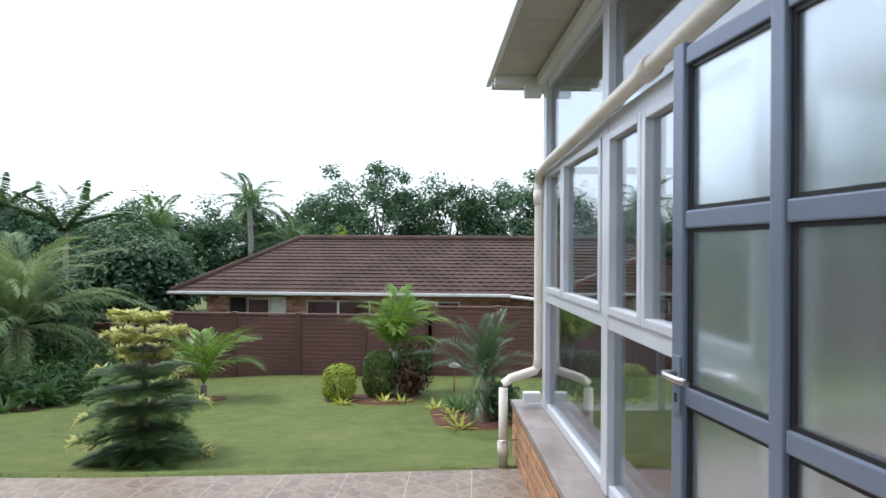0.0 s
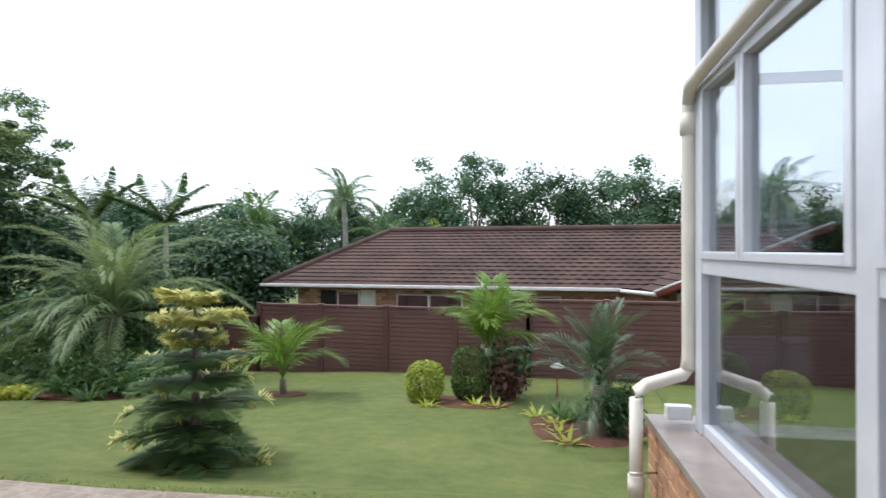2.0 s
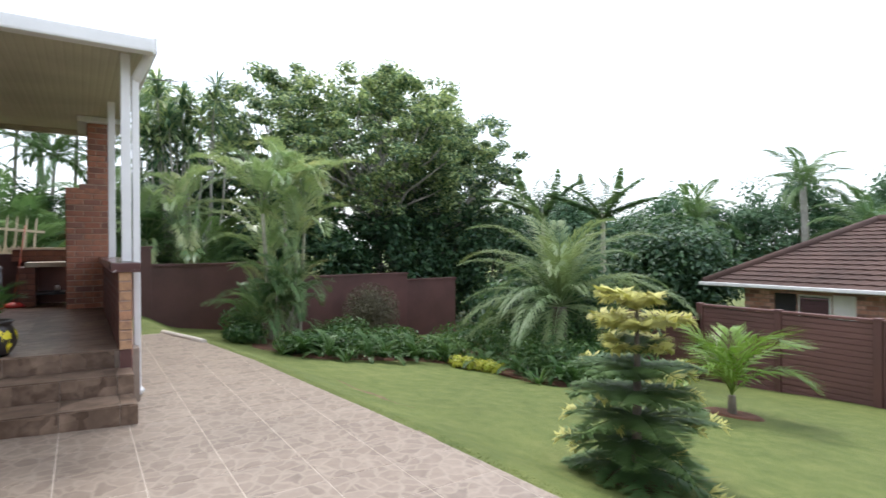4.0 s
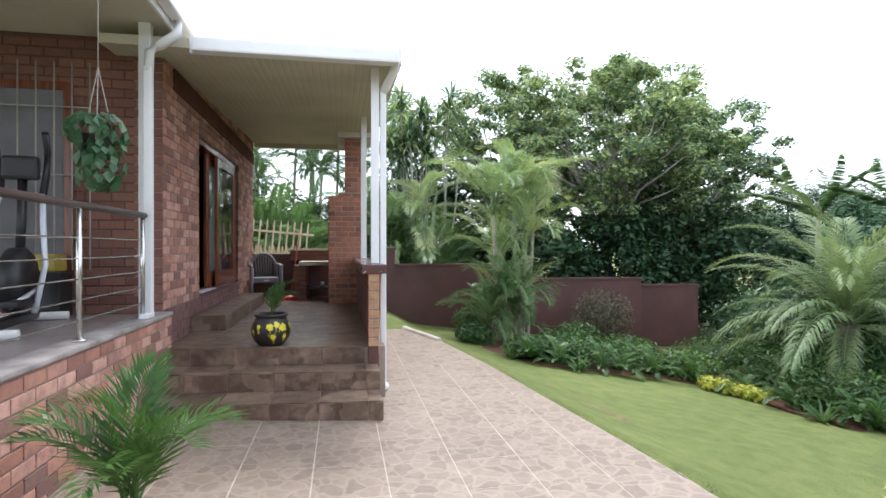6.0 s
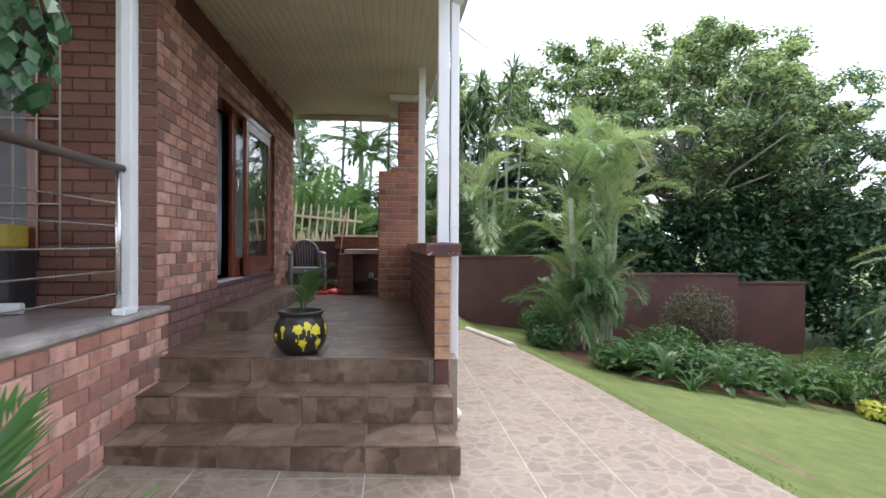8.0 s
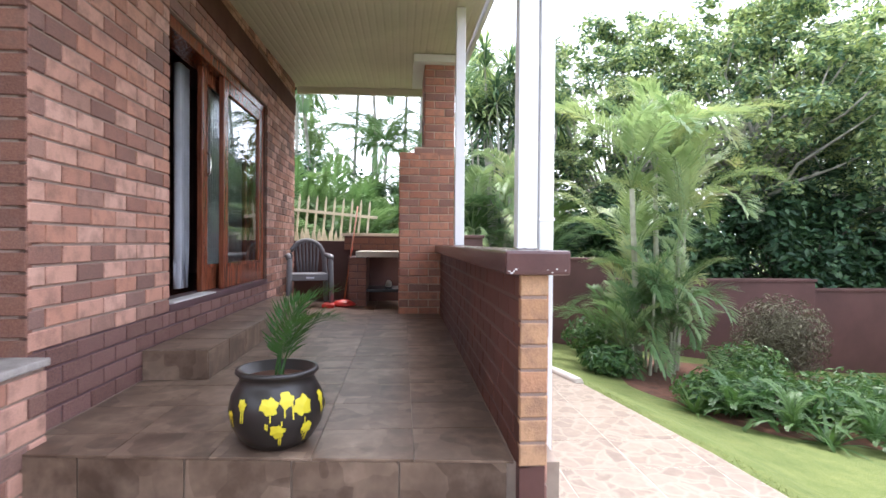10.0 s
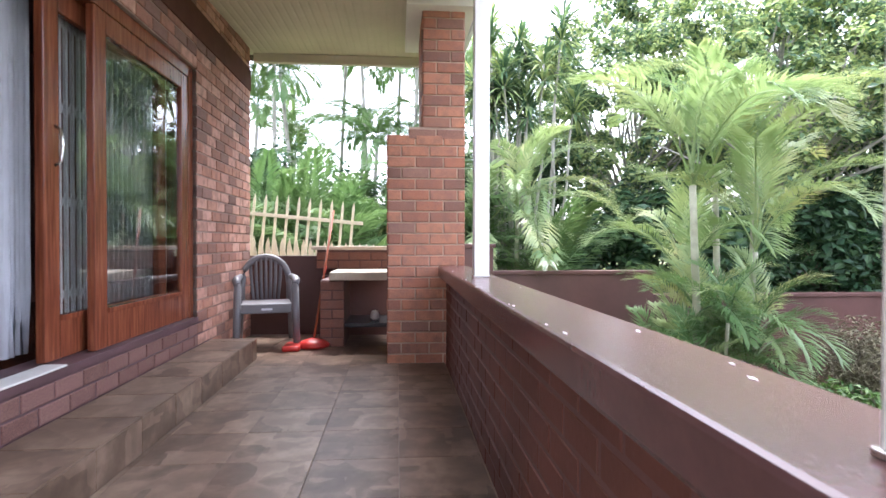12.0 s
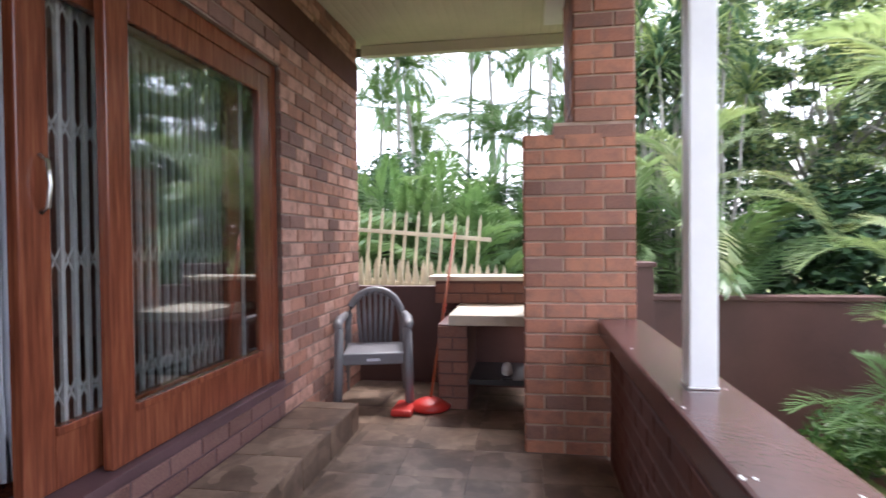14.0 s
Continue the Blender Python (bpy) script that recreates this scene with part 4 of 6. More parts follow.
sp = thing("overflow_spout", "small white overflow spout at the ledge corner", "spout", pose(0.87, 5.30, 0, 0, 0, 5.0))
part("spout", box(-0.15, -0.01, 0.09, 0.16, 0.50, 0.58, 0.01), M_WHITE, sp)

# frosted door, ajar
door = thing("door_frosted", "grey aluminium door with frosted panes, slightly ajar", "door", pose(1.072, 1.70, 0.0, 0, 0, 12.4))
door["kind"] = "structure"
DW, DB, DT = 0.80, 0.05, 2.335
ST = 0.052
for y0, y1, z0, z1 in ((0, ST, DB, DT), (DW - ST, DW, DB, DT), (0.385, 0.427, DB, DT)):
    part("stile", box(-0.03, 0.025, y0, y1, z0, z1, 0.006), M_ALU_SHADE, door)
RAILS = [DB, 0.345, 0.835, 1.325, 1.815, DT - 0.065]
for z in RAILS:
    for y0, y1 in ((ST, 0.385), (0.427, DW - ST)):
        part("rail", box(-0.024, 0.02, y0, y1, z, z + 0.05, 0.005), M_ALU_SHADE, door)
for za, zb in zip(RAILS, RAILS[1:]):
    for y0, y1 in ((ST, 0.385), (0.427, DW - ST)):
        part("pane", box(-0.004, 0.004, y0, y1, za + 0.05, zb), M_FROST, door)
        bead = bmesh.new()
        for a0, a1, b0, b1 in ((y0, y0 + 0.012, za + 0.05, zb), (y1 - 0.012, y1, za + 0.05, zb), (y0 + 0.012, y1 - 0.012, za + 0.05, za + 0.062), (y0 + 0.012, y1 - 0.012, zb - 0.012, zb)):
            bm_box(bead, -0.013, -0.0045, a0, a1, b0, b1)
        part("seal", bead, M_BLACK, door, "black rubber seal")
part("lock_plate", box(-0.038, -0.03, DW - 0.052, DW - 0.016, 1.30, 1.46, 0.003), M_ALU_SHADE, door)
part("handle", tube([(-0.03, DW - 0.034, 1.41), (-0.075, DW - 0.034, 1.41), (-0.08, DW - 0.05, 1.41), (-0.078, DW - 0.145, 1.408)], 0.010, 8), M_STEEL, door, "silver lever handle")
part("keyhole", box(-0.0395, -0.0381, DW - 0.040, DW - 0.028, 1.33, 1.355, 0.001), M_BLACK, door)
jamb = setting("door_jamb", box(1.05, 1.19, 1.60, 1.695, 0.0, 2.42, 0.006), M_ALU_SHADE, "grey aluminium door jamb")

# ---- neighbour's house ----
nb = thing("neighbour_house", "brown tiled hip-roof brick house beyond the fence", "house")
EAVE, RIDGE, NY0, NY1, NX0, NX1 = 0.53, 2.05, 15.4, 22.6, -8.0, 16.0
part("wall", box(NX0 + 0.7, NX1 - 0.7, NY0 + 0.6, NY1 - 0.6, -2.6, EAVE - 0.04), M_MORTAR, nb, "brown face-brick wall")


def roof_plane(a, b, c, d, rows, name="roof_plane"):
    """Rows of interlocking tiles on a sloping face: a, b along the eave, d, c along the top."""
    a, b, c, d = (Vector(p) for p in (a, b, c, d))
    n = (b - a).cross(d - a).normalized()
    if n.z < 0:
        n = -n
    deck = Soup()
    deck.v += [p - n * k for k in (0.02, 0.06) for p in ((a, b, c, d) if (c - d).length > 0.01 else (a, b, c))]
    m = len(deck.v) // 2
    deck.f += [tuple(range(m)), tuple(range(2 * m - 1, m - 1, -1))] + [(k, (k + 1) % m, m + (k + 1) % m, m + k) for k in range(m)]
    plane = soup_part(name, deck, M_ROOFTILE, nb, "brown concrete roof tiles")
    for r in range(rows):
        s = Soup()
        t0, t1 = r / rows, (r + 1) / rows
        l0, r0, l1, r1 = a.lerp(d, t0), b.lerp(c, t0), a.lerp(d, t1), b.lerp(c, t1)
        cols = max(2, int((r0 - l0).length / 0.14))
        low, high = [], []
        for k in range(cols + 1):
            w = 0.017 * (k % 2)
            low.append(l0.lerp(r0, k / cols) + n * (0.034 + w))
            high.append(l1.lerp(r1, k / cols) + n * (0.005 + w))
        foot = [p - n * 0.05 for p in low]
        s.v += low + high + foot
        m = cols + 1
        for k in range(cols):
            s.f.append((k, k + 1, m + k + 1, m + k))
            s.f.append((2 * m + k, 2 * m + k + 1, k + 1, k))
        soup_part("tile_course", s, M_ROOFTILE, plane)
    return plane


hx = 3.3
RY = (NY0 + NY1) / 2
roof_plane((NX0, NY0, EAVE), (NX1, NY0, EAVE), (NX1 - hx, RY, RIDGE), (NX0 + 2.4, RY, RIDGE), 16)
roof_plane((NX0, NY1, EAVE), (NX0, NY0, EAVE), (NX0 + 2.4, RY, RIDGE), (NX0 + 2.4, RY, RIDGE), 16)
part("ridge_tiles", tube([(NX0 + 2.4, RY, RIDGE + 0.04), (NX1 - hx, RY, RIDGE + 0.04)], 0.11, 8), M_ROOFTILE, nb)
part("hip_tiles", tube([(NX0, NY0, EAVE + 0.04), (NX0 + 2.4, RY, RIDGE + 0.04)], 0.10, 8), M_ROOFTILE, nb)
part("gutter", box(NX0 - 0.06, 1.25, NY0 - 0.12, NY0 + 0.02, EAVE - 0.03, EAVE + 0.04, 0.01), M_WHITETRIM, nb, "white gutter")
part("soffit", box(NX0, NX1, NY0, NY0 + 0.62, EAVE - 0.05, EAVE - 0.03), M_WHITETRIM, nb)
# projecting wing with a gable end
roof_plane((1.95, 14.4, EAVE), (1.2, 17.8, EAVE), (5.2, 17.8, 1.95), (5.2, 14.4, 1.95), 12)
roof_plane((8.5, 17.8, EAVE), (8.5, 14.4, EAVE), (5.2, 14.4, 1.95), (5.2, 17.8, 1.95), 12)
part("barge_board", tube([(1.9, 14.36, EAVE - 0.03), (5.2, 14.36, 1.92)], 0.075, 6), M_REDTRIM, nb, "red-brown barge board")
part("barge_trim", tube([(1.85, 14.32, EAVE + 0.04), (5.2, 14.32, 2.01)], 0.03, 6), M_WHITETRIM, nb)
part("wing_gutter", tube([(1.2, 15.4, EAVE - 0.02), (1.92, 14.38, EAVE - 0.02)], 0.05, 6), M_WHITETRIM, nb)
part("wing_wall", box(2.4, 8.2, 14.9, 17.0, -2.6, EAVE - 0.03), M_MORTAR, nb)


def nb_window(x0, x1, z0, z1):
    w = part("window", box(x0, x1, NY0 + 0.56, NY0 + 0.598, z0, z1), M_WHITETRIM, nb)
    n = 2 if x1 - x0 > 0.8 else 1
    for k in range(n):
        a, b = x0 + (x1 - x0) * k / n, x0 + (x1 - x0) * (k + 1) / n
        part("pane", box(a + 0.04, b - 0.04, NY0 + 0.55, NY0 + 0.558, z0 + 0.04, z1 - 0.04), M_MIRROR, w)


nb_window(-6.1, -5.45, -0.9, 0.36)
nb_window(-4.4, -2.6, -0.9, 0.3)
nb_window(-1.4, -0.1, -0.9, 0.3)
part("wall_panel", box(-5.42, -5.0, NY0 + 0.55, NY0 + 0.597, -0.9, 0.38), M_WHITETRIM, nb)
# black plate on the unbroken wall, standing for an opening's dark inside
part("dark_opening", box(-6.6, -6.15, NY0 + 0.56, NY0 + 0.598, -0.9, 0.36), M_BLACK, nb)

# ---- plants ----
def frond_mesh(name, length, arch, leaflets, leaf_len, leaf_w, mat, rng, droop=0.35, vee=0.35, stem=0.22, ragged=0.12):
    """A feather leaf: a rachis that rises and bends over in an arc, with leaflets on both sides. Grows along +x, up +z."""
    s = Soup()
    bare = 4
    stations = [stem * k / bare for k in range(bare)] + [stem + (1 - stem) * (k + 0.5) / leaflets for k in range(leaflets)]
    p, last = Vector(), 0.0
    pts, dirs = [], []
    for t in stations:
        a = 0.26 - 1.05 * arch * t ** 1.5
        d = Vector((math.cos(a), 0, math.sin(a)))
        p = p + d * (t - last) * length
        last = t
        pts.append(p.copy())
        dirs.append(d)
    for k, (q, t) in enumerate(zip(pts, stations)):
        r = 0.0115 * (1.04 - t) * length ** 0.5
        s.v += [q + Vector((0, -r, 0)), q + Vector((0, r, 0)), q - dirs[k].cross(Vector((0, 1, 0))) * -1.4 * r]
        if k:
            i = 3 * (k - 1)
            for e in range(3):
                s.f.append((i + e, i + (e + 1) % 3, i + 3 + (e + 1) % 3, i + 3 + e))
    for k in range(leaflets):
        t, q, d = stations[bare + k], pts[bare + k], dirs[bare + k]
        u = (t - stem) / (1 - stem)
        up = Vector((-d.z, 0, d.x))
        ll = leaf_len * (math.sin(math.pi * min(1.0, 0.20 + 0.78 * u)) * 0.72 + 0.28)
        for side in (-1, 1):
            w = ll * (1 + rng.uniform(-ragged, ragged))
            out = (Vector((0, side, 0)) * (0.9 - 0.35 * u) + d * (0.45 + 0.6 * t + rng.uniform(-0.12, 0.12)) + up * (vee + rng.uniform(-0.16, 0.16))).normalized()
            base = 3 * (bare + k) + (0 if side < 0 else 1)
            wide = out.cross(up).normalized() * leaf_w * (0.8 + 0.4 * rng.random())
            m1 = q + out * w * 0.45 + Vector((0, 0, -0.06 * droop * w))
            tip = q + out * w * 0.92 + Vector((0, 0, -droop * w * (0.55 + rng.uniform(0, 0.6))))
            i = len(s.v)
            s.v += [m1 - wide, m1 + wide, tip]
            s.f += [(base, i, i + 1), (i, i + 2, i + 1)]
    return s.mesh(name, mat)


def palm(name, label, base, stems, fronds, rng, stem_mat, frond_meshes, lean=0.12, tilt=(10, 75), cat="palm", frond_scale=(0.8, 1.1), crown_len=0.0, group=""):
    """stems: (dx, dy, height, radius) for each; fronds: count for each stem."""
    t = thing(name, label, cat, Matrix.Translation(base), group)
    for dx, dy, h, r in stems:
        off = Vector((dx, dy, 0)) * (1 + lean * h)
        top = Vector((off.x + rng.uniform(-0.04, 0.04) * h, off.y + rng.uniform(-0.04, 0.04) * h, h))
        if h > 0.12:
            n = 7
            pts = [Vector((dx, dy, -0.12)).lerp(top, k / n) + Vector((0, 0, 0)) for k in range(n + 1)]
            part("stem", tube(pts, [r * (1.2 - 0.35 * k / n) for k in range(n + 1)], 8), stem_mat, t)
        for k in range(fronds):
            az = k * 137.5 + rng.uniform(-20, 20)
            el = tilt[0] + (tilt[1] - tilt[0]) * ((k + 0.5) / fronds) + rng.uniform(-6, 6)
            ob = new("frond", rng.choice(frond_meshes))
            ob.parent = t
            sc = rng.uniform(*frond_scale)
            ob.matrix_basis = Matrix.Translation(top - Vector((0, 0, crown_len * k / fronds))) @ pose(0, 0, 0, 0, 0, az) @ pose(0, 0, 0, 0, -el, 0) @ Matrix.Diagonal((sc, sc, sc, 1))
    return t


def limb(bm, a, b, r0, r1, rng, wob=0.08, n=5):
    pts = []
    for k in range(n + 1):
        t = k / n
        p = a.lerp(b, t)
        if 0 < k < n:
            p += Vector((rng.uniform(-1, 1), rng.uniform(-1, 1), rng.uniform(-0.5, 0.5))) * wob * (b - a).length
        pts.append(p)
    bm_tube(bm, pts, [r0 + (r1 - r0) * k / n for k in range(n + 1)], 7)


def tree(label, base, height, trunk_h, radii, clumps, per, leaf, mat, rng, trunk_r=0.14, clump_r=0.55, squash=0.75, gap=0.35, name="tree"):
    t = thing(name, label, "tree", Matrix.Translation(base))
    bm = bmesh.new()
    fork = Vector((rng.uniform(-0.2, 0.2), rng.uniform(-0.2, 0.2), trunk_h))
    limb(bm, Vector((0, 0, -0.4)), fork, trunk_r, trunk_r * 0.75, rng, 0.03)
    s = Soup()
    cz = (height + trunk_h) / 2
    rz = (height - trunk_h) / 2 * 1.05
    for c in range(clumps):
        d = rand_unit(rng)
        q = rng.uniform(gap, 1.0) ** 0.6 * rng.uniform(0.82, 1.09)
        p = Vector((d.x * radii[0] * q, d.y * radii[1] * q, cz + d.z * rz * q))
        if c % 4 == 0:
            limb(bm, fork.lerp(Vector((0, 0, cz)), rng.random() * 0.6), p, trunk_r * 0.35, 0.015, rng, 0.07, 4)
        cr = clump_r * rng.uniform(0.55, 1.25)
        for k in range(int(per * rng.uniform(0.6, 1.3))):
            e = rand_unit(rng)
            w = rng.random() ** 0.45
            pos = p + Vector((e.x * cr * w, e.y * cr * w, e.z * cr * w * squash))
            n = (e * 0.7 + Vector((0, 0, 0.9)) + rand_unit(rng) * 0.7).normalized()
            u = n.cross(rand_unit(rng)).normalized()
            s.leaf(pos, n, u, leaf * rng.uniform(0.6, 1.3), 0.5)
    part("trunk", bm, M_GREYSTEM if height > 8 else M_BARK, t)
    soup_part("crown", s, mat, t)
    return t


def bush(name, label, base, radii, count, leaf, mat, rng, clipped=False, cat="shrub", stems=True, ratio=0.5):
    t = thing(name, label, cat, Matrix.Translation(base))
    s = Soup()
    for k in range(count):
        d = rand_unit(rng)
        q = rng.uniform(0.88, 1.0) if clipped else rng.uniform(0.35, 1.05)
        if clipped and rng.random() < 0.25:
            q *= rng.uniform(0.7, 1.0)
        if clipped:
            e = Vector([math.copysign(abs(c) ** 0.72, c) for c in d])
            e = e / max(1.0, max(abs(e.x), abs(e.y), abs(e.z)) * 1.02)
        else:
            e = d
        pos = Vector((e.x * radii[0] * q, e.y * radii[1] * q, radii[2] * (1 + e.z * q)))
        n = (d + rand_unit(rng) * 0.8 + Vector((0, 0, 0.4))).normalized()
        s.leaf(pos, n, n.cross(rand_unit(rng)).normalized(), leaf * rng.uniform(0.6, 1.4), ratio)
    bm = bmesh.new()
    for k in range(5):
        a = k * 1.26
        limb(bm, Vector((0, 0, -0.15)), Vector((math.cos(a) * radii[0] * 0.5, math.sin(a) * radii[1] * 0.5, radii[2] * 1.2)), 0.02, 0.006, rng, 0.06, 4)
    part("stem", bm, M_BARK, t)
    soup_part("foliage", s, mat, t)
    return t


def rosette(name, label, base, n, length, width, mat, rng, rise=0.75, group="", cat="plant"):
    t = thing(name, label, cat, Matrix.Translation(base), group)
    s = Soup()
    for k in range(n):
        az = k * 2.39996 + rng.uniform(-0.2, 0.2)
        el = rise * (0.45 + 0.75 * k / n)
        out = Vector((math.cos(az), math.sin(az), 0))
        ln = length * rng.uniform(0.75, 1.1)
        side = Vector((-math.sin(az), math.cos(az), 0))
        prev = None
        for q in range(5):
            u = q / 4
            p = out * (0.02 + ln * u * math.cos(el) * (1 + 0.15 * u)) + Vector((0, 0, ln * (math.sin(el) * u - 0.45 * u * u * math.cos(el)) - 0.02))
            w = width * (0.55 + 0.6 * math.sin(math.pi * min(1, u + 0.15))) * (1 - u ** 3)
            i = len(s.v)
            s.v += [p - side * w, p + side * w]
            if prev is not None:
                s.f.append((prev, prev + 1, i + 1, i))
            prev = i
    soup_part("leaves", s, mat, t)
    return t


rng = random.Random(11)
F_ARECA = [frond_mesh("areca_frond", 2.15, b, 58, 0.52, 0.015, M_PALM, rng, 0.42, 0.42, 0.26, 0.12) for b in (1.75, 2.1, 1.5, 1.9)]
F_ARECA_Y = [frond_mesh("areca_frond_young", 1.10, b, 36, 0.34, 0.012, mat, rng, 0.3, 0.4, 0.2, 0.08) for b, mat in ((1.3, M_PALM), (1.7, M_PALM_DK), (1.5, M_PALM_DK))]
F_DARKP = [frond_mesh("dark_frond", 2.3, b, 54, 0.55, 0.016, M_PALM_DK, rng, 0.55, 0.2) for b in (1.2, 1.5, 1.0)]
F_DATE = [frond_mesh("date_frond", 3.0, b, 84, 0.50, 0.012, M_PALM_GR, rng, 0.5, 0.3, 0.16) for b in (1.35, 1.6, 1.2)]
F_CYC = [frond_mesh("cycad_frond", 0.95, b, 38, 0.26, 0.0055, M_CYCAD, rng, 0.25, 0.5, 0.22) for b in (0.8, 1.3, 1.7)]
F_SMALL = [frond_mesh("small_frond", 0.72, b, 30, 0.27, 0.0085, M_PALM_POT, rng, 0.25, 0.4, 0.2) for b in (1.3, 1.7, 1.0, 1.5)]
F_GARDEN = [frond_mesh("garden_frond", 1.05, b, 40, 0.46, 0.011, M_PALM_YL, rng, 0.5, 0.3, 0.15) for b in (1.3, 1.7, 1.0)]
F_FERN = [frond_mesh("fern_frond", 0.55, 1.5, 24, 0.13, 0.012, M_FERN, rng, 0.3, 0.2, 0.1) for _ in range(3)]
F_TALL = [frond_mesh("tall_frond", 1.9, b, 44, 0.55, 0.024, M_PALM_DK, rng, 0.5, 0.15, 0.14) for b in (1.0, 1.3, 1.6)]


def gz(x, y):
    return ground_z(x, y)


def at(x, y, dz=0.0):
    return (x, y, gz(x, y) + dz)


# areca clump before the boundary wall
st = [(0.15, -0.28, 2.75, 0.045), (-0.2, 0.18, 3.1, 0.042), (-0.05, 0.40, 2.9, 0.042), (0.3, 0.12, 2.0, 0.036), (-0.35, -0.1, 1.55, 0.034)]
palm("areca_palm", "tall clump of bright green areca palms beside the boundary wall", at(-12.35, 6.25), st, 8, rng, M_CANE, F_ARECA, 0.22, (36, 90), frond_scale=(0.72, 1.0))
st = [(rng.uniform(-0.5, 0.5), rng.uniform(-0.5, 0.5), rng.uniform(0.2, 1.25), 0.022) for _ in range(17)]
palm("areca_palm", "young yellow-green palm shoots at the clump's foot", at(-12.15, 6.0), st, 5, rng, M_CANE, F_ARECA_Y, 0.16, (10, 84))
# weeping palm in the border
palm("date_palm", "large palm with long arching grey-green fronds in the border", at(-8.2, 10.6), [(0, 0, 1.25, 0.17)], 50, rng, M_BARK, F_DATE, 0.0, (-30, 80), frond_scale=(0.55, 0.98))
# palms behind the boundary wall
for x, y, h, n in ((-17.2, 3.9, 1.6, 3), (-16.4, 5.4, 1.2, 3), (-18.2, 2.9, 2.0, 3), (-16.2, 1.6, 1.0, 2), (-19.0, 1.2, 1.6, 3), (-17.5, 0.2, 1.3, 3), (-18.5, -1.2, 1.9, 3), (-17.0, -0.8, 1.2, 3), (-17.4, 1.9, 1.3, 3), (-18.2, 0.7, 1.8, 3), (-17.8, -0.2, 1.6, 3), (-18.0, 2.6, 1.7, 3)):
    st = [(rng.uniform(-0.4, 0.4), rng.uniform(-0.4, 0.4), h * rng.uniform(0.6, 1.3), 0.05) for _ in range(n)]
    palm("fan_of_palms", "dark green palm clump behind the boundary wall", (x, y, -0.6), st, 9, rng, M_PALMSTEM, F_DARKP, 0.15, (-10, 75))
# tall slender palms beyond the verandah's end
for x, y, h, dy in ((-20.5, 1.5, 4.6, 0.1), (-21.2, 0.3, 6.4, -0.25), (-20.8, 2.7, 6.6, 0.1), (-22.0, 1.0, 5.0, 0.2), (-21.5, 3.4, 5.2, -0.1), (-22.5, 2.1, 7.0, 0.15), (-20.3, 3.9, 6.2, 0.1), (-23.0, -0.2, 5.4, -0.2), (-21.8, -1.2, 4.3, 0.25), (-22.8, 2.9, 4.6, 0.2), (-20.6, -0.6, 6.6, -0.1), (-23.5, 4.4, 7.2, 0.1), (-21.0, -1.9, 5.6, 0.3), (-22.2, 0.5, 7.4, 0.1), (-21.6, 1.9, 6.9, -0.15)):
    palm("slender_palm", "tall slender palm with a pale bare stem", (x, y, -0.8), [(0.1, dy, h + 0.3, 0.055)], 13, rng, M_GREYSTEM, F_TALL, 0.32, (-12, 78), frond_scale=(0.6, 0.9), group="tall palms behind the house")
# clump of thin stems, each with tufts of strap leaves
def tufted_clump(base, stems, rng):
    t = thing("tufted_tree", "clump of thin pale stems topped with tufts of strap leaves", "tree", Matrix.Translation(base))
    for k in range(stems):
        a, r = rng.uniform(0, 6.28), rng.uniform(0.1, 1.3)
        foot = Vector((0.5 * r * math.cos(a), 0.5 * r * math.sin(a), -0.2))
        top = Vector((r * math.cos(a), r * math.sin(a), rng.uniform(5.2, 7.7) - 0.6 * r))
        bm = bmesh.new()
        limb(bm, foot, top, 0.045, 0.022, rng, 0.012, 6)
        part("stem", bm, M_GREYSTEM, t)
        s = Soup()
        for level in range(2):
            c = foot.lerp(top, 1.0 - 0.06 * level)
            for q in range(70):
                az, el = rng.uniform(0, 6.28), rng.uniform(-0.7, 1.3)
                out = Vector((math.cos(az) * math.cos(el), math.sin(az) * math.cos(el), math.sin(el)))
                tip = c + out * rng.uniform(0.4, 0.8) - Vector((0, 0, 0.16))
                s.blade(c, tip, Vector((-math.sin(az), math.cos(az), 0)), Vector((0, 0, 0.08)), 0.034)
        soup_part("leaf_tuft", s, M_LEAF_TREE, t)
    return t


tufted_clump((-18.0, 5.2, -0.7), 17, rng)
palm("fan_of_palms", "bright green palm clump behind the boundary wall", (-16.6, 4.6, -0.6), [(0.2, 0.1, 2.6, 0.05), (-0.3, 0.4, 3.1, 0.05), (0.1, -0.5, 2.2, 0.05)], 10, rng, M_PALMSTEM, F_ARECA, 0.15, (-10, 80))

# broadleaf trees behind the boundary wall
tree("tall broadleaf tree with glossy clustered leaves behind the wall", (-18.4, 11.9, -1.4), 9.5, 3.4, (3.6, 4.1), 400, 165, 0.16, M_LEAF_TREE, rng, 0.20, 0.46, 0.62)
tree("tall broadleaf tree with glossy clustered leaves behind the wall", (-19.0, 15.2, -1.6), 8.7, 1.8, (3.2, 3.4), 320, 160, 0.16, M_LEAF_TREE, rng, 0.15, 0.46, 0.62)
tree("tall broadleaf tree with glossy clustered leaves behind the wall", (-20.5, 8.7, -1.4), 9.5, 2.4, (2.9, 2.9), 250, 160, 0.16, M_LEAF_TREE, rng, 0.15, 0.46, 0.62)
tree("dense dark tree filling the gap above the wall", (-17.9, 12.8, -1.8), 5.0, 0.6, (1.6, 3.4), 130, 120, 0.24, M_LEAF_DARK, rng, 0.12, 0.8)
tree("dense dark tree filling the gap above the wall", (-17.8, 8.4, -1.6), 4.4, 0.4, (1.6, 2.8), 120, 120, 0.24, M_LEAF_DARK, rng, 0.12, 0.8)
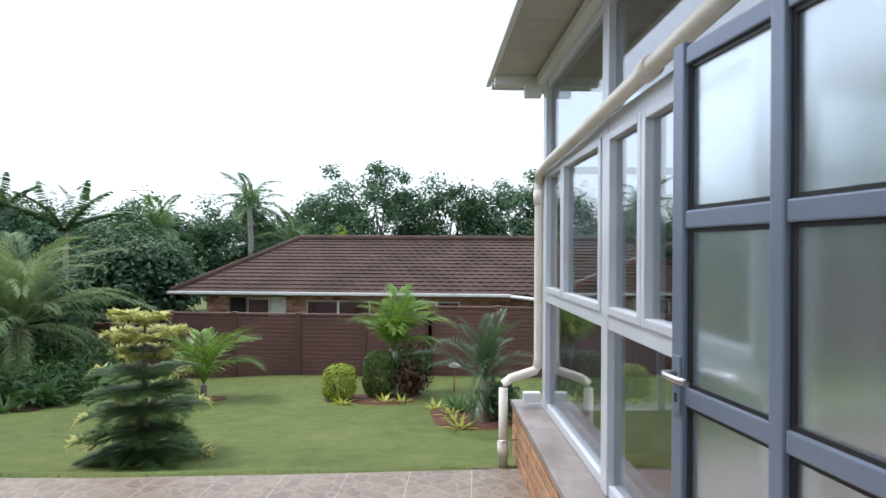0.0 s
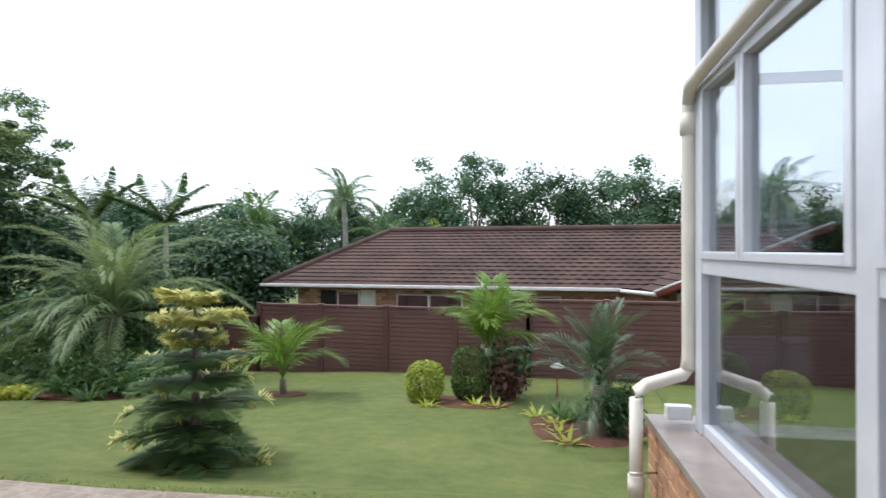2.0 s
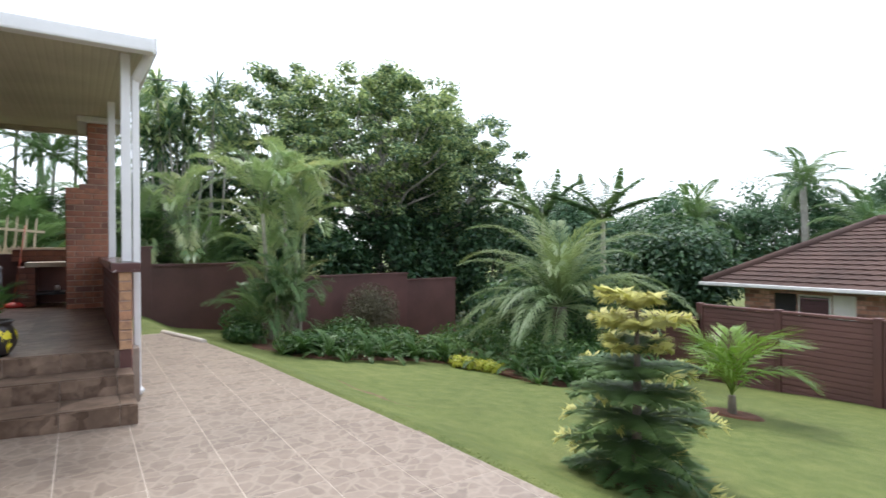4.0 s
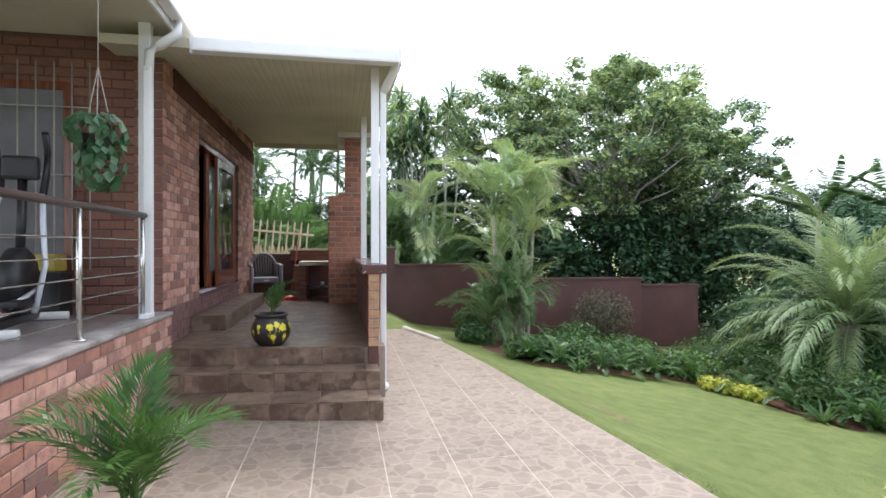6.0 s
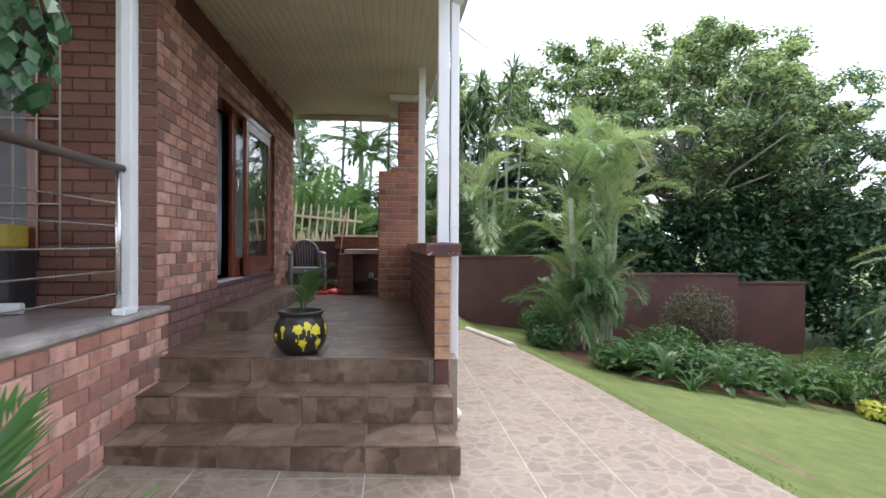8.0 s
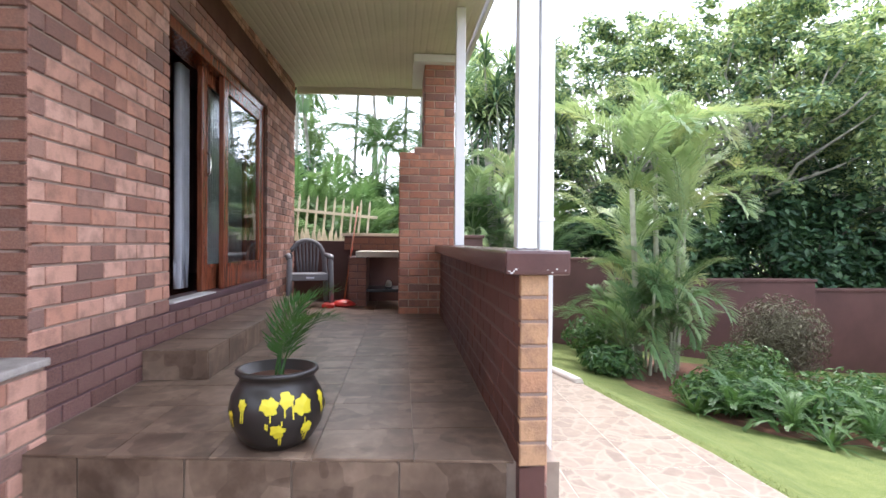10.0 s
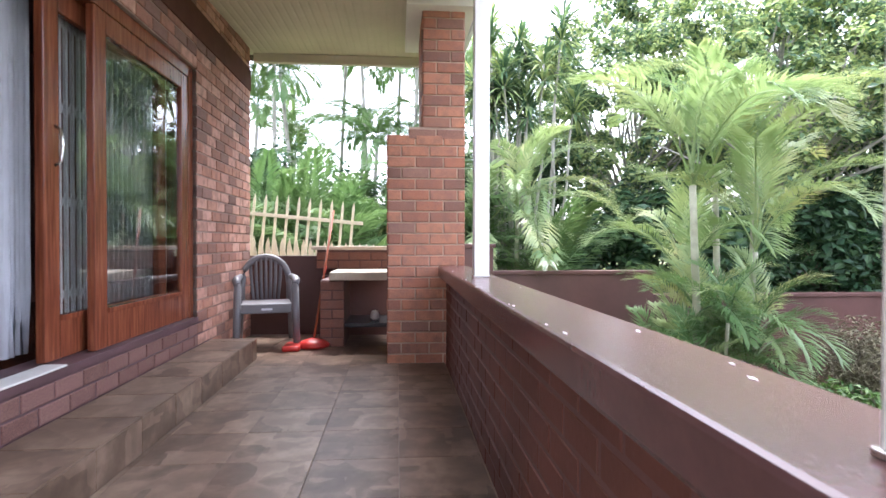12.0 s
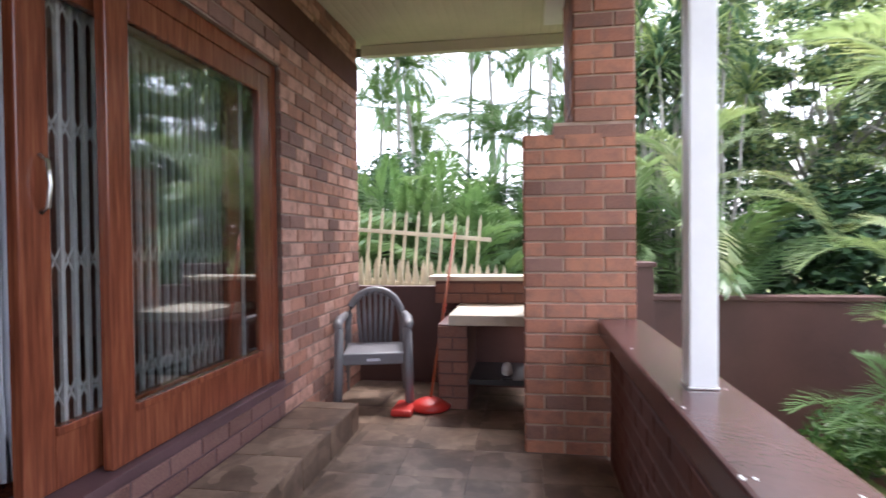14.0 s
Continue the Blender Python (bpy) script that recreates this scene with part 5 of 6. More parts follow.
tree("dense dark tree filling the gap above the wall", (-16.4, 15.8, -1.8), 4.4, 0.4, (2.0, 2.6), 80, 120, 0.2, M_LEAF_DARK, rng, 0.12, 0.8)
tree("dense dark tree filling the gap above the wall", (-20.8, 5.4, -0.8), 5.6, 0.4, (1.4, 2.0), 110, 130, 0.2, M_LEAF_DARK, rng, 0.1, 0.75)
tree("low dense tree beyond the verandah's end", (-19.6, -0.8, -0.8), 4.5, 0.3, (1.6, 2.6), 110, 140, 0.18, M_LEAF_DARK, rng, 0.1, 0.7)
tree("low dense tree beyond the verandah's end", (-19.8, 2.6, -0.8), 4.3, 0.3, (1.6, 2.6), 110, 140, 0.18, M_LEAF_DARK, rng, 0.1, 0.7)

# far wood behind the neighbour
for x, y, h, r, mat in ((-19.0, 22.0, 5.4, 3.2, M_LEAF_DARK), (-15.0, 25.0, 5.2, 3.4, M_LEAF_FAR), (-11.5, 27.0, 5.6, 3.2, M_LEAF_FAR), (-8.0, 30.0, 5.6, 3.2, M_LEAF_FAR), (-4.8, 28.0, 7.4, 3.6, M_LEAF_FAR), (-1.0, 29.0, 7.2, 3.4, M_LEAF_DARK), (2.5, 29.5, 7.0, 3.4, M_LEAF_FAR), (5.5, 30.0, 6.4, 3.2, M_LEAF_DARK), (9.0, 30.0, 5.8, 3.4, M_LEAF_FAR), (13.0, 29.0, 5.8, 3.6, M_LEAF_FAR), (18.0, 28.0, 6.0, 4.0, M_LEAF_FAR), (-23.0, 18.0, 6.2, 3.4, M_LEAF_DARK), (-13.0, 20.5, 3.9, 2.6, M_LEAF_DARK), (-10.6, 18.0, 3.2, 2.0, M_LEAF_DARK), (-15.5, 18.6, 4.2, 2.4, M_LEAF_FAR)):
    tree("dense green tree in the wood behind the neighbour's house", (x, y, -2.0), h + 0.6, 1.4, (r, r * 0.8), 130, 170, 0.19, mat, rng, 0.16, 0.8, 0.75, 0.3)
for x, y, h in ((-9.6, 25.0, 5.6), (-7.4, 24.0, 3.8), (8.4, 25.5, 5.2), (9.6, 26.5, 4.6), (-12.4, 22.0, 4.3)):
    palm("queen_palm", "feathery palm rising from the wood", (x, y, -2.0), [(0, 0, h, 0.14)], 16, rng, M_GREYSTEM, F_TALL, 0.0, (-25, 80), frond_scale=(0.8, 1.1))
bush("tree_top_shrub", "small bright yellow-green treetop behind the ridge", (-5.35, 23.6, -2.0), (0.5, 0.5, 2.36), 2600, 0.16, M_CLIP, rng, cat="tree")

# ---- garden beds ----
def draped(name, outline, mat, label, lift=0.02):
    """Bare soil laid over the lawn inside an outline."""
    cx, cy = sum(p[0] for p in outline) / len(outline), sum(p[1] for p in outline) / len(outline)
    bm = bmesh.new()
    rings = []
    for k in range(7):
        t = k / 6
        ring = []
        for i, (x, y) in enumerate(outline):
            j = 1 + (0.05 * math.sin(i * 2.3) if k == 0 else 0)
            px, py = x + (cx - x) * t, y + (cy - y) * t
            ring.append(bm.verts.new((px, py, gz(px, py) + (lift * (1 + 0.6 * math.sin(px * 9) * math.sin(py * 7)) if k else -0.03))))
        rings.append(ring)
    for a, b in zip(rings, rings[1:]):
        for i in range(len(a)):
            f = bm.faces.new((a[i], a[(i + 1) % len(a)], b[(i + 1) % len(a)], b[i]))
            f.smooth = True
    bm.faces.new(rings[-1])
    return setting(name, bm, mat, label)


def oval(cx, cy, rx, ry, n=24, wob=0.08):
    return [(cx + rx * (1 + wob * math.sin(3 * a + cx)) * math.cos(a), cy + ry * (1 + wob * math.cos(2 * a)) * math.sin(a)) for a in (2 * math.pi * k / n for k in range(n))]


draped("soil_bed_1", oval(-1.35, 9.75, 0.85, 0.62), M_SOIL, "reddish mulch bed under the clipped shrubs")
draped("soil_bed_2", oval(0.35, 8.45, 0.75, 1.05), M_SOIL, "reddish mulch bed under the blue-green palm")
draped("soil_bed_3", oval(-4.15, 9.65, 0.42, 0.34), M_SOIL, "round mulch patch under the young palm")
draped("soil_bed_4", oval(-2.97, 6.10, 0.34, 0.28), M_SOIL, "bare earth patch under the young conifer")
border = [(-9.2, 5.12), (-8.85, 5.55), (-8.75, 6.5), (-8.75, 7.5), (-8.35, 8.2), (-7.4, 8.42), (-6.3, 8.4), (-5.8, 8.6), (-5.75, 9.4), (-6.3, 10.6), (-7.6, 12.3), (-10.0, 12.9), (-13.0, 13.0), (-14.6, 12.0), (-14.5, 9.0), (-14.1, 6.2), (-13.4, 5.3), (-11.5, 5.0), (-10.0, 4.98)]
draped("soil_bed_5", border, M_SOIL, "dark planted border along the boundary wall", 0.025)


def inside(x, y, poly):
    hit = False
    for (x0, y0), (x1, y1) in zip(poly, poly[1:] + poly[:1]):
        if (y0 > y) != (y1 > y) and x < x0 + (x1 - x0) * (y - y0) / (y1 - y0):
            hit = not hit
    return hit


# young tiered conifer
def conifer(base, height, r0, rng):
    t = thing("conifer", "young tiered conifer with golden tips on its upper branches", "tree", Matrix.Translation(base))
    part("trunk", tube([(0, 0, -0.1), (0.01, 0, height * 0.5), (0, 0.01, height * 0.97)], [0.045, 0.03, 0.01], 8), M_BARK, t)
    tiers = 8
    for q in range(tiers):
        u = q / (tiers - 1)
        z = 0.12 + (height - 0.16) * u
        n = 11 if u < 0.7 else 8
        reach = r0 * (1.18 - 0.66 * u ** 0.9) * (0.85 if q == 0 else 1) * (1.0 if q % 2 == 0 else 0.86)
        for k in range(n):
            az = 2 * math.pi * (k + 0.37 * q) / n + rng.uniform(-0.22, 0.22)
            out = Vector((math.cos(az), math.sin(az), 0))
            side = Vector((-out.y, out.x, 0))
            ln = reach * rng.uniform(0.55, 1.14)
            dz = rng.uniform(-0.025, 0.025)
            steps = 20
            spine = [out * ln * (j / steps) + Vector((0, 0, z + dz + ln * ((0.16 + 0.34 * u) * (j / steps) - 0.30 * (j / steps) ** 2))) for j in range(steps + 1)]
            golden = u > 0.62 and rng.random() < 0.25 + 0.75 * u
            start = 0 if golden and u > 0.8 else 11 if golden else 17 if rng.random() < 0.35 else 99
            for lo, hi, mat, gold in ((0, min(start, steps), M_PINE, False), (start, steps, M_GOLD, True)):
                if hi <= lo:
                    continue
                s = Soup()
                for j in range(lo, hi + 1):
                    s.v += [spine[j] + Vector((0, 0, 0.004)), spine[j] - Vector((0, 0, 0.004))]
                    if j > lo:
                        i = 2 * (j - lo)
                        s.f.append((i - 2, i - 1, i + 1, i))
                for j in range(lo, hi + 1):
                    w = j / steps
                    half = (0.05 + 0.165 * math.sin(math.pi * min(1, 0.10 + 0.86 * w))) * (0.35 + ln / 0.85)
                    for sgn in (-1, 1):
                        for m in range(4):
                            tip = spine[j] + side * sgn * half * rng.uniform(0.55, 1.05) + out * half * rng.uniform(0.15, 0.9) + Vector((0, 0, (-0.02, 0.016, -0.006, 0.006)[m] + (rng.uniform(-0.04, 0.05) if gold else rng.uniform(-0.014, 0.010))))
                            mid = spine[j].lerp(tip, 0.5) + Vector((0, 0, 0.006))
                            i = len(s.v)
                            s.v += [mid - out * 0.013, mid + out * 0.013, tip]
                            b = 2 * (j - lo)
                            s.f += [(b, i, i + 1), (i, i + 2, i + 1)]
                if gold and lo:
                    soup_part("tip", s, mat, parent_branch, "golden yellow branch tip")
                else:
                    parent_branch = soup_part("branch", s, mat, t)
    return t


conifer(at(-2.97, 6.12), 1.42, 0.61, rng)
palm("young_palm", "small bright green palm with drooping fan-like fronds in a mulch patch", at(-4.15, 9.65), [(0, 0, 0.25, 0.055)], 8, rng, M_BARK, F_GARDEN, 0, (35, 78), frond_scale=(0.95, 1.25))
palm("garden_palm", "upright feathery palm behind the clipped shrubs", at(-1.1, 10.35), [(0, 0, 0.75, 0.05), (0.1, 0.1, 0.95, 0.045), (-0.08, 0.05, 0.8, 0.04)], 7, rng, M_PALMSTEM, F_GARDEN, 0, (30, 88), frond_scale=(0.7, 1.1))
palm("cycad", "spiky blue-green palm in the mulch bed", at(0.45, 8.0), [(0, 0, 0.55, 0.075)], 20, rng, M_BARK, F_CYC, 0, (5, 86), frond_scale=(0.8, 1.15))
bush("clipped_shrub", "low clipped yellow-green shrub in a mulch bed", at(-1.87, 9.6), (0.27, 0.27, 0.29), 2600, 0.05, M_CLIP, rng, True)
bush("clipped_shrub", "tall clipped dark green shrub, round-topped", at(-1.3, 10.0), (0.27, 0.27, 0.40), 3200, 0.05, M_CLIP_DK, rng, True)
bush("red_shrub", "open dark-red shrub with bare twigs", at(-0.75, 10.1), (0.34, 0.3, 0.32), 420, 0.11, M_RUBY, rng)
bush("soft_shrub", "soft green leafy shrub beneath the palm", at(-0.75, 10.3), (0.36, 0.3, 0.50), 520, 0.10, M_FERN, rng)
bush("dark_skirt", "dense dark foliage round the spiky palm's trunk", at(0.62, 8.1), (0.30, 0.30, 0.30), 900, 0.12, M_LEAF_DARK, rng, ratio=0.2)
for x, y, s in ((-1.73, 9.22, 1.0), (-1.11, 9.5, 1.1), (-0.83, 9.45, 1.0), (-0.25, 9.0, 1.1), (-0.02, 8.5, 1.0), (0.14, 7.66, 1.25), (0.85, 7.9, 0.9), (0.05, 8.1, 0.9)):
    rosette("rosette_plant", "yellow-green rosette plant in the mulch", at(x, y), 15, 0.26 * s, 0.020, M_BROM, rng, 0.85, "rosette plants in the beds")
for x, y in ((0.0, 9.2), (0.25, 8.9), (0.1, 8.75), (0.35, 9.3)):
    rosette("strap_plant", "clump of green strap leaves in the bed", at(x, y), 26, 0.42, 0.016, M_FERN, rng, 1.0, "strap plants in the beds")

# small bird feeder on a stick
bf = thing("garden_light", "small garden light on a thin rusty stick", "garden light", Matrix.Translation(at(-0.05, 10.6)))
part("stick", tube([(0, 0, -0.1), (0, 0, 0.45)], 0.012, 6), M_RUST, bf)
part("head", lathe([(0.01, 0.44), (0.10, 0.45), (0.11, 0.47), (0.03, 0.52)], 14), M_WHITETRIM, bf)

# planted border along the wall
front = [(-9.2, 5.45), (-8.9, 5.85), (-8.8, 6.3), (-8.8, 6.8), (-8.8, 7.3), (-8.7, 7.8), (-8.0, 8.45), (-7.1, 8.5), (-6.5, 8.45), (-6.05, 8.75), (-5.95, 9.3), (-6.1, 9.9)]
for k, (x, y) in enumerate(front):
    for j in range(2 if k % 2 else 1):
        dx, dy = rng.uniform(-0.6, 0.0) - 0.3 * j, rng.uniform(-0.1, 0.5) + (0.35 * j if y > 8 else 0.1 * j)
        rosette("strap_plant", "clump of green strap leaves along the border", at(x + dx, y + dy), 30, 0.46 * rng.uniform(0.8, 1.2), 0.017, M_FERN, rng, 1.0, "strap plants along the border")
for k, (x, y) in enumerate(front):
    for j in range(2):
        palm("fern", "arching green fern in the border", at(x - 0.02 - 0.5 * j + rng.uniform(-0.15, 0.1), y + rng.uniform(0, 0.4) + (0.4 * j if y > 8 else 0)), [(0, 0, 0.06, 0.02)], 13, rng, M_BARK, F_FERN, 0, (15, 80), cat="fern", frond_scale=(0.5, 1.05), group="ferns along the border")
for x, y in ((-8.05, 8.2), (-7.9, 8.3), (-7.75, 8.42), (-7.6, 8.45), (-8.2, 8.1)):
    bush("yellow_groundcover", "low bright yellow ground cover at the border's edge", at(x, y), (0.20, 0.16, 0.11), 260, 0.07, M_BROM, rng)
for x, y, r, h in ((-9.8, 5.8, 0.5, 0.20), (-9.6, 6.5, 0.6, 0.26), (-9.4, 7.4, 0.55, 0.26), (-9.1, 8.3, 0.6, 0.24), (-7.9, 9.9, 0.8, 0.5), (-8.8, 10.3, 0.9, 0.55), (-7.7, 10.9, 0.8, 0.6), (-10.6, 6.6, 0.6, 0.24), (-10.5, 8.0, 0.6, 0.28), (-7.4, 9.4, 0.6, 0.34), (-6.6, 9.5, 0.55, 0.34), (-6.6, 10.6, 0.7, 0.5), (-9.8, 9.4, 0.8, 0.36), (-8.6, 9.6, 0.7, 0.4), (-11.4, 5.2, 0.4, 0.2), (-12.4, 7.8, 0.6, 0.3), (-13.2, 5.6, 0.5, 0.35)):
    bush("border_shrub", "leafy green shrub in the border", at(x, y), (r, r, h), 1300, 0.10, M_FERN, rng, ratio=0.36)
for x, y, r, h in ((-8.9, 11.4, 1.2, 1.3), (-10.0, 11.4, 1.2, 1.0), (-9.6, 12.6, 1.3, 1.4), (-11.8, 12.6, 1.4, 1.0)):
    bush("tall_shrub", "tall dense dark green shrub filling the corner", at(x, y), (r, r, h), 2600, 0.17, M_LEAF_DARK, rng)
bush("round_shrub", "rounded brownish twiggy shrub before the wall", at(-12.9, 8.7), (0.72, 0.72, 0.72), 8000, 0.085, M_DEADBUSH, rng, ratio=0.24)


# banana-like tall leaves over the border
def paddle_plant(base, h, n, rng):
    t = thing("banana_plant", "tall banana-like plant with torn paddle leaves", "plant", Matrix.Translation(base))
    part("stem", tube([(0, 0, -0.1), (0.05, 0, h * 0.5), (0, 0.05, h)], [0.10, 0.08, 0.05], 8), M_PALMSTEM, t)
    for k in range(n):
        az, el = k * 2.4, 1.25 - 0.75 * k / n
        out = Vector((math.cos(az), math.sin(az), 0))
        side = Vector((-out.y, out.x, 0))
        s = Soup()
        for j in range(36):
            u = j / 35
            p = out * (1.9 * u * math.cos(el)) + Vector((0, 0, h - 0.1 + 1.9 * (u * math.sin(el) - 0.30 * u * u)))
            w = 0.40 * math.sin(math.pi * min(1, 0.1 + 0.9 * u)) + 0.01
            for sg in (-1, 1):
                s.blade(p, p + side * sg * w + out * 0.06 - Vector((0, 0, 0.12 * w + rng.uniform(0, 0.06))), out, None, 0.075)
        soup_part("leaf", s, M_PALM_DK, t)
    return t


paddle_plant((-9.9, 13.9, -1.2), 3.5, 9, rng)
paddle_plant((-11.4, 13.2, -1.2), 3.6, 8, rng)

# worn line of bare earth where the bank meets the lawn
def worn_line(x0, x1, off, width):
    bm = bmesh.new()
    prev = None
    n = int(abs(x1 - x0) / 0.09)
    for k in range(n + 1):
        x = x0 + (x1 - x0) * k / n
        w = width * (0.25 + 0.75 * abs(math.sin(k * 0.83) * math.sin(k * 0.31 + 1))) * math.sin(math.pi * (k + 0.2) / (n + 0.4))
        y = edge_y(x) + off + 0.02 * math.sin(k * 0.7)
        row = [bm.verts.new((x, y + d * w, gz(x, y + d * w) + h)) for d, h in ((-1, 0.001), (0, 0.006), (1, 0.001))]
        if prev:
            for i in range(2):
                bm.faces.new((prev[i], prev[i + 1], row[i + 1], row[i]))
        prev = row
    return bm


setting("worn_earth", worn_line(-7.2, -5.4, 0.90, 0.05), M_EARTH, "thin worn line of bare earth in the lawn")

# short mown blades near the patio
blades = Soup()
brng = random.Random(5)
for k in range(5000):
    x = brng.uniform(-9.5, 0.9)
    y = edge_y(x) + 0.0 + 0.16 * brng.random() ** 1.5 - 0.025
    if inside(x, y, border) or (abs(x + 2.97) < 0.3 and abs(y - 6.12) < 0.25):
        continue
    h = brng.uniform(0.006, 0.014)
    a = brng.uniform(0, 6.28)
    b0 = Vector((x, y, gz(x, y) - 0.004))
    i = len(blades.v)
    d = Vector((math.cos(a), math.sin(a), 0)) * 0.004
    blades.v += [b0 - d, b0 + d, b0 + Vector((brng.uniform(-0.012, 0.012), brng.uniform(-0.012, 0.012), h))]
    blades.f.append((i, i + 1, i + 2))
tagged(soup_part("grass", blades, M_BLADE), "short mown grass blades beside the patio", "grass", "", "stuff")

# ---- painted flower pot on the top step ----
pot = thing("flower_pot", "round black pot painted with dripping yellow flowers, holding a small palm", "plant pot", Matrix.Translation((-6.52, 1.86, FLOOR)))
prof = [(0.115, 0.0), (0.15, 0.03), (0.185, 0.09), (0.195, 0.15), (0.185, 0.21), (0.160, 0.255), (0.150, 0.275), (0.158, 0.29), (0.170, 0.30), (0.168, 0.315), (0.150, 0.315), (0.140, 0.27), (0.02, 0.265)]
part("body", lathe(prof, 32), M_POT, pot)
part("soil", lathe([(0.005, 0.262), (0.139, 0.264), (0.138, 0.272), (0.004, 0.275)], 24), M_SOIL, pot)


def on_pot(a, z):
    for (r0, z0), (r1, z1) in zip(prof, prof[1:9]):
        if z0 <= z <= z1:
            r = r0 + (r1 - r0) * (z - z0) / (z1 - z0) + 0.004
            return Vector((r * math.cos(a), r * math.sin(a), z))
    return Vector((0.2 * math.cos(a), 0.2 * math.sin(a), z))


frng = random.Random(3)
for az, z, s in ((0.05, 0.20, 0.048), (0.42, 0.22, 0.044), (0.22, 0.10, 0.040), (0.75, 0.19, 0.055), (0.85, 0.10, 0.034), (-0.55, 0.20, 0.03), (-0.9, 0.15, 0.026), (1.35, 0.2, 0.036), (1.9, 0.14, 0.034), (2.6, 0.19, 0.036), (3.4, 0.16, 0.036), (4.4, 0.2, 0.036)):
    sp_ = Soup()
    ring = 18
    c = on_pot(az, z)
    i = len(sp_.v)
    sp_.v.append(c + Vector((math.cos(az), math.sin(az), 0)) * 0.002)
    for k in range(ring):
        a = 2 * math.pi * k / ring
        rr = 0.70 * s * (1.0 + 0.16 * math.sin(k * 2.1) + 0.1 * math.sin(k * 0.9 + az * 7))
        sp_.v.append(on_pot(az + rr * math.cos(a) / 0.19, min(0.25, max(0.03, z + rr * math.sin(a)))))
    for k in range(ring):
        sp_.f.append((i, i + 1 + k, i + 1 + (k + 1) % ring))
    for d in range(3):
        aa = az + frng.uniform(-0.5, 0.5) * s / 0.19
        z1 = max(0.035, z - frng.uniform(1.2, 2.4) * s)
        j = len(sp_.v)
        sp_.v += [on_pot(aa - 0.018, z), on_pot(aa + 0.018, z), on_pot(aa + 0.012, z1), on_pot(aa - 0.012, z1)]
        sp_.f.append((j, j + 1, j + 2, j + 3))
    soup_part("painted_flower", sp_, M_YPAINT, pot, "dripping yellow painted flower")
for k, (az, el, sc) in enumerate(((78, 72, 0.68), (118, 66, 0.56), (40, 60, 0.52), (160, 74, 0.60))):
    ob = new("frond", F_SMALL[k])
    ob.parent = pot
    ob.matrix_basis = Matrix.Translation((0.02 * math.cos(k), 0.02 * math.sin(k), 0.268)) @ pose(0, 0, 0, 0, 0, az) @ pose(0, 0, 0, 0, -el, 0) @ Matrix.Diagonal((sc, sc, sc, 1))

# ---- small palm by the terrace wall ----
pp = palm("potted_palm", "small dark green palm with arching fronds beside the terrace wall", (-3.55, 1.55, 0.042), [(0, 0, 0.24, 0.03), (0.04, 0.05, 0.20, 0.025)], 6, rng, M_PALMSTEM, F_SMALL, 0, (38, 84), frond_scale=(0.85, 1.12))
part("pot", lathe([(0.09, 0.0), (0.12, 0.02), (0.15, 0.18), (0.16, 0.20), (0.145, 0.20), (0.13, 0.16), (0.01, 0.15)], 24), M_POT, pp)

# ---- hanging plant ----
hp = thing("hanging_plant", "leafy plant hanging in a small basket from the terrace eave", "hanging plant", Matrix.Translation((-5.0, 0.86, 2.17)))
part("cord", tube([(0, 0, 0.62), (0, 0, 1.39)], 0.004, 5), M_IRON, hp)
for a in (0.3, 2.4, 4.5):
    part("cord", tube([(0, 0, 0.62), (0.11 * math.cos(a), 0.11 * math.sin(a), 0.12)], 0.004, 5), M_IRON, hp)
part("basket", lathe([(0.06, -0.04), (0.10, 0.0), (0.125, 0.12), (0.13, 0.13), (0.11, 0.12), (0.01, 0.08)], 18), M_POT, hp)
hs = Soup()
for k in range(230):
    d = rand_unit(frng)
    low = frng.random()
    p = Vector((d.x * 0.20, d.y * 0.20, 0.16 + d.z * 0.12)) if low < 0.55 else Vector((0.07 + d.x * 0.15, 0.05 + d.y * 0.15, -0.30 * frng.random() + 0.05))
    n = (d + Vector((0.5, 0.4, 0.2)) * 0.6 + rand_unit(frng) * 0.4).normalized()
    u = (Vector((0, 0, -1)) + rand_unit(frng) * 0.5).normalized()
    hs.leaf(p, n, (u - n * u.dot(n)).normalized(), 0.095 * frng.uniform(0.6, 1.3), 0.75)
soup_part("leaves", hs, M_IVY, hp)


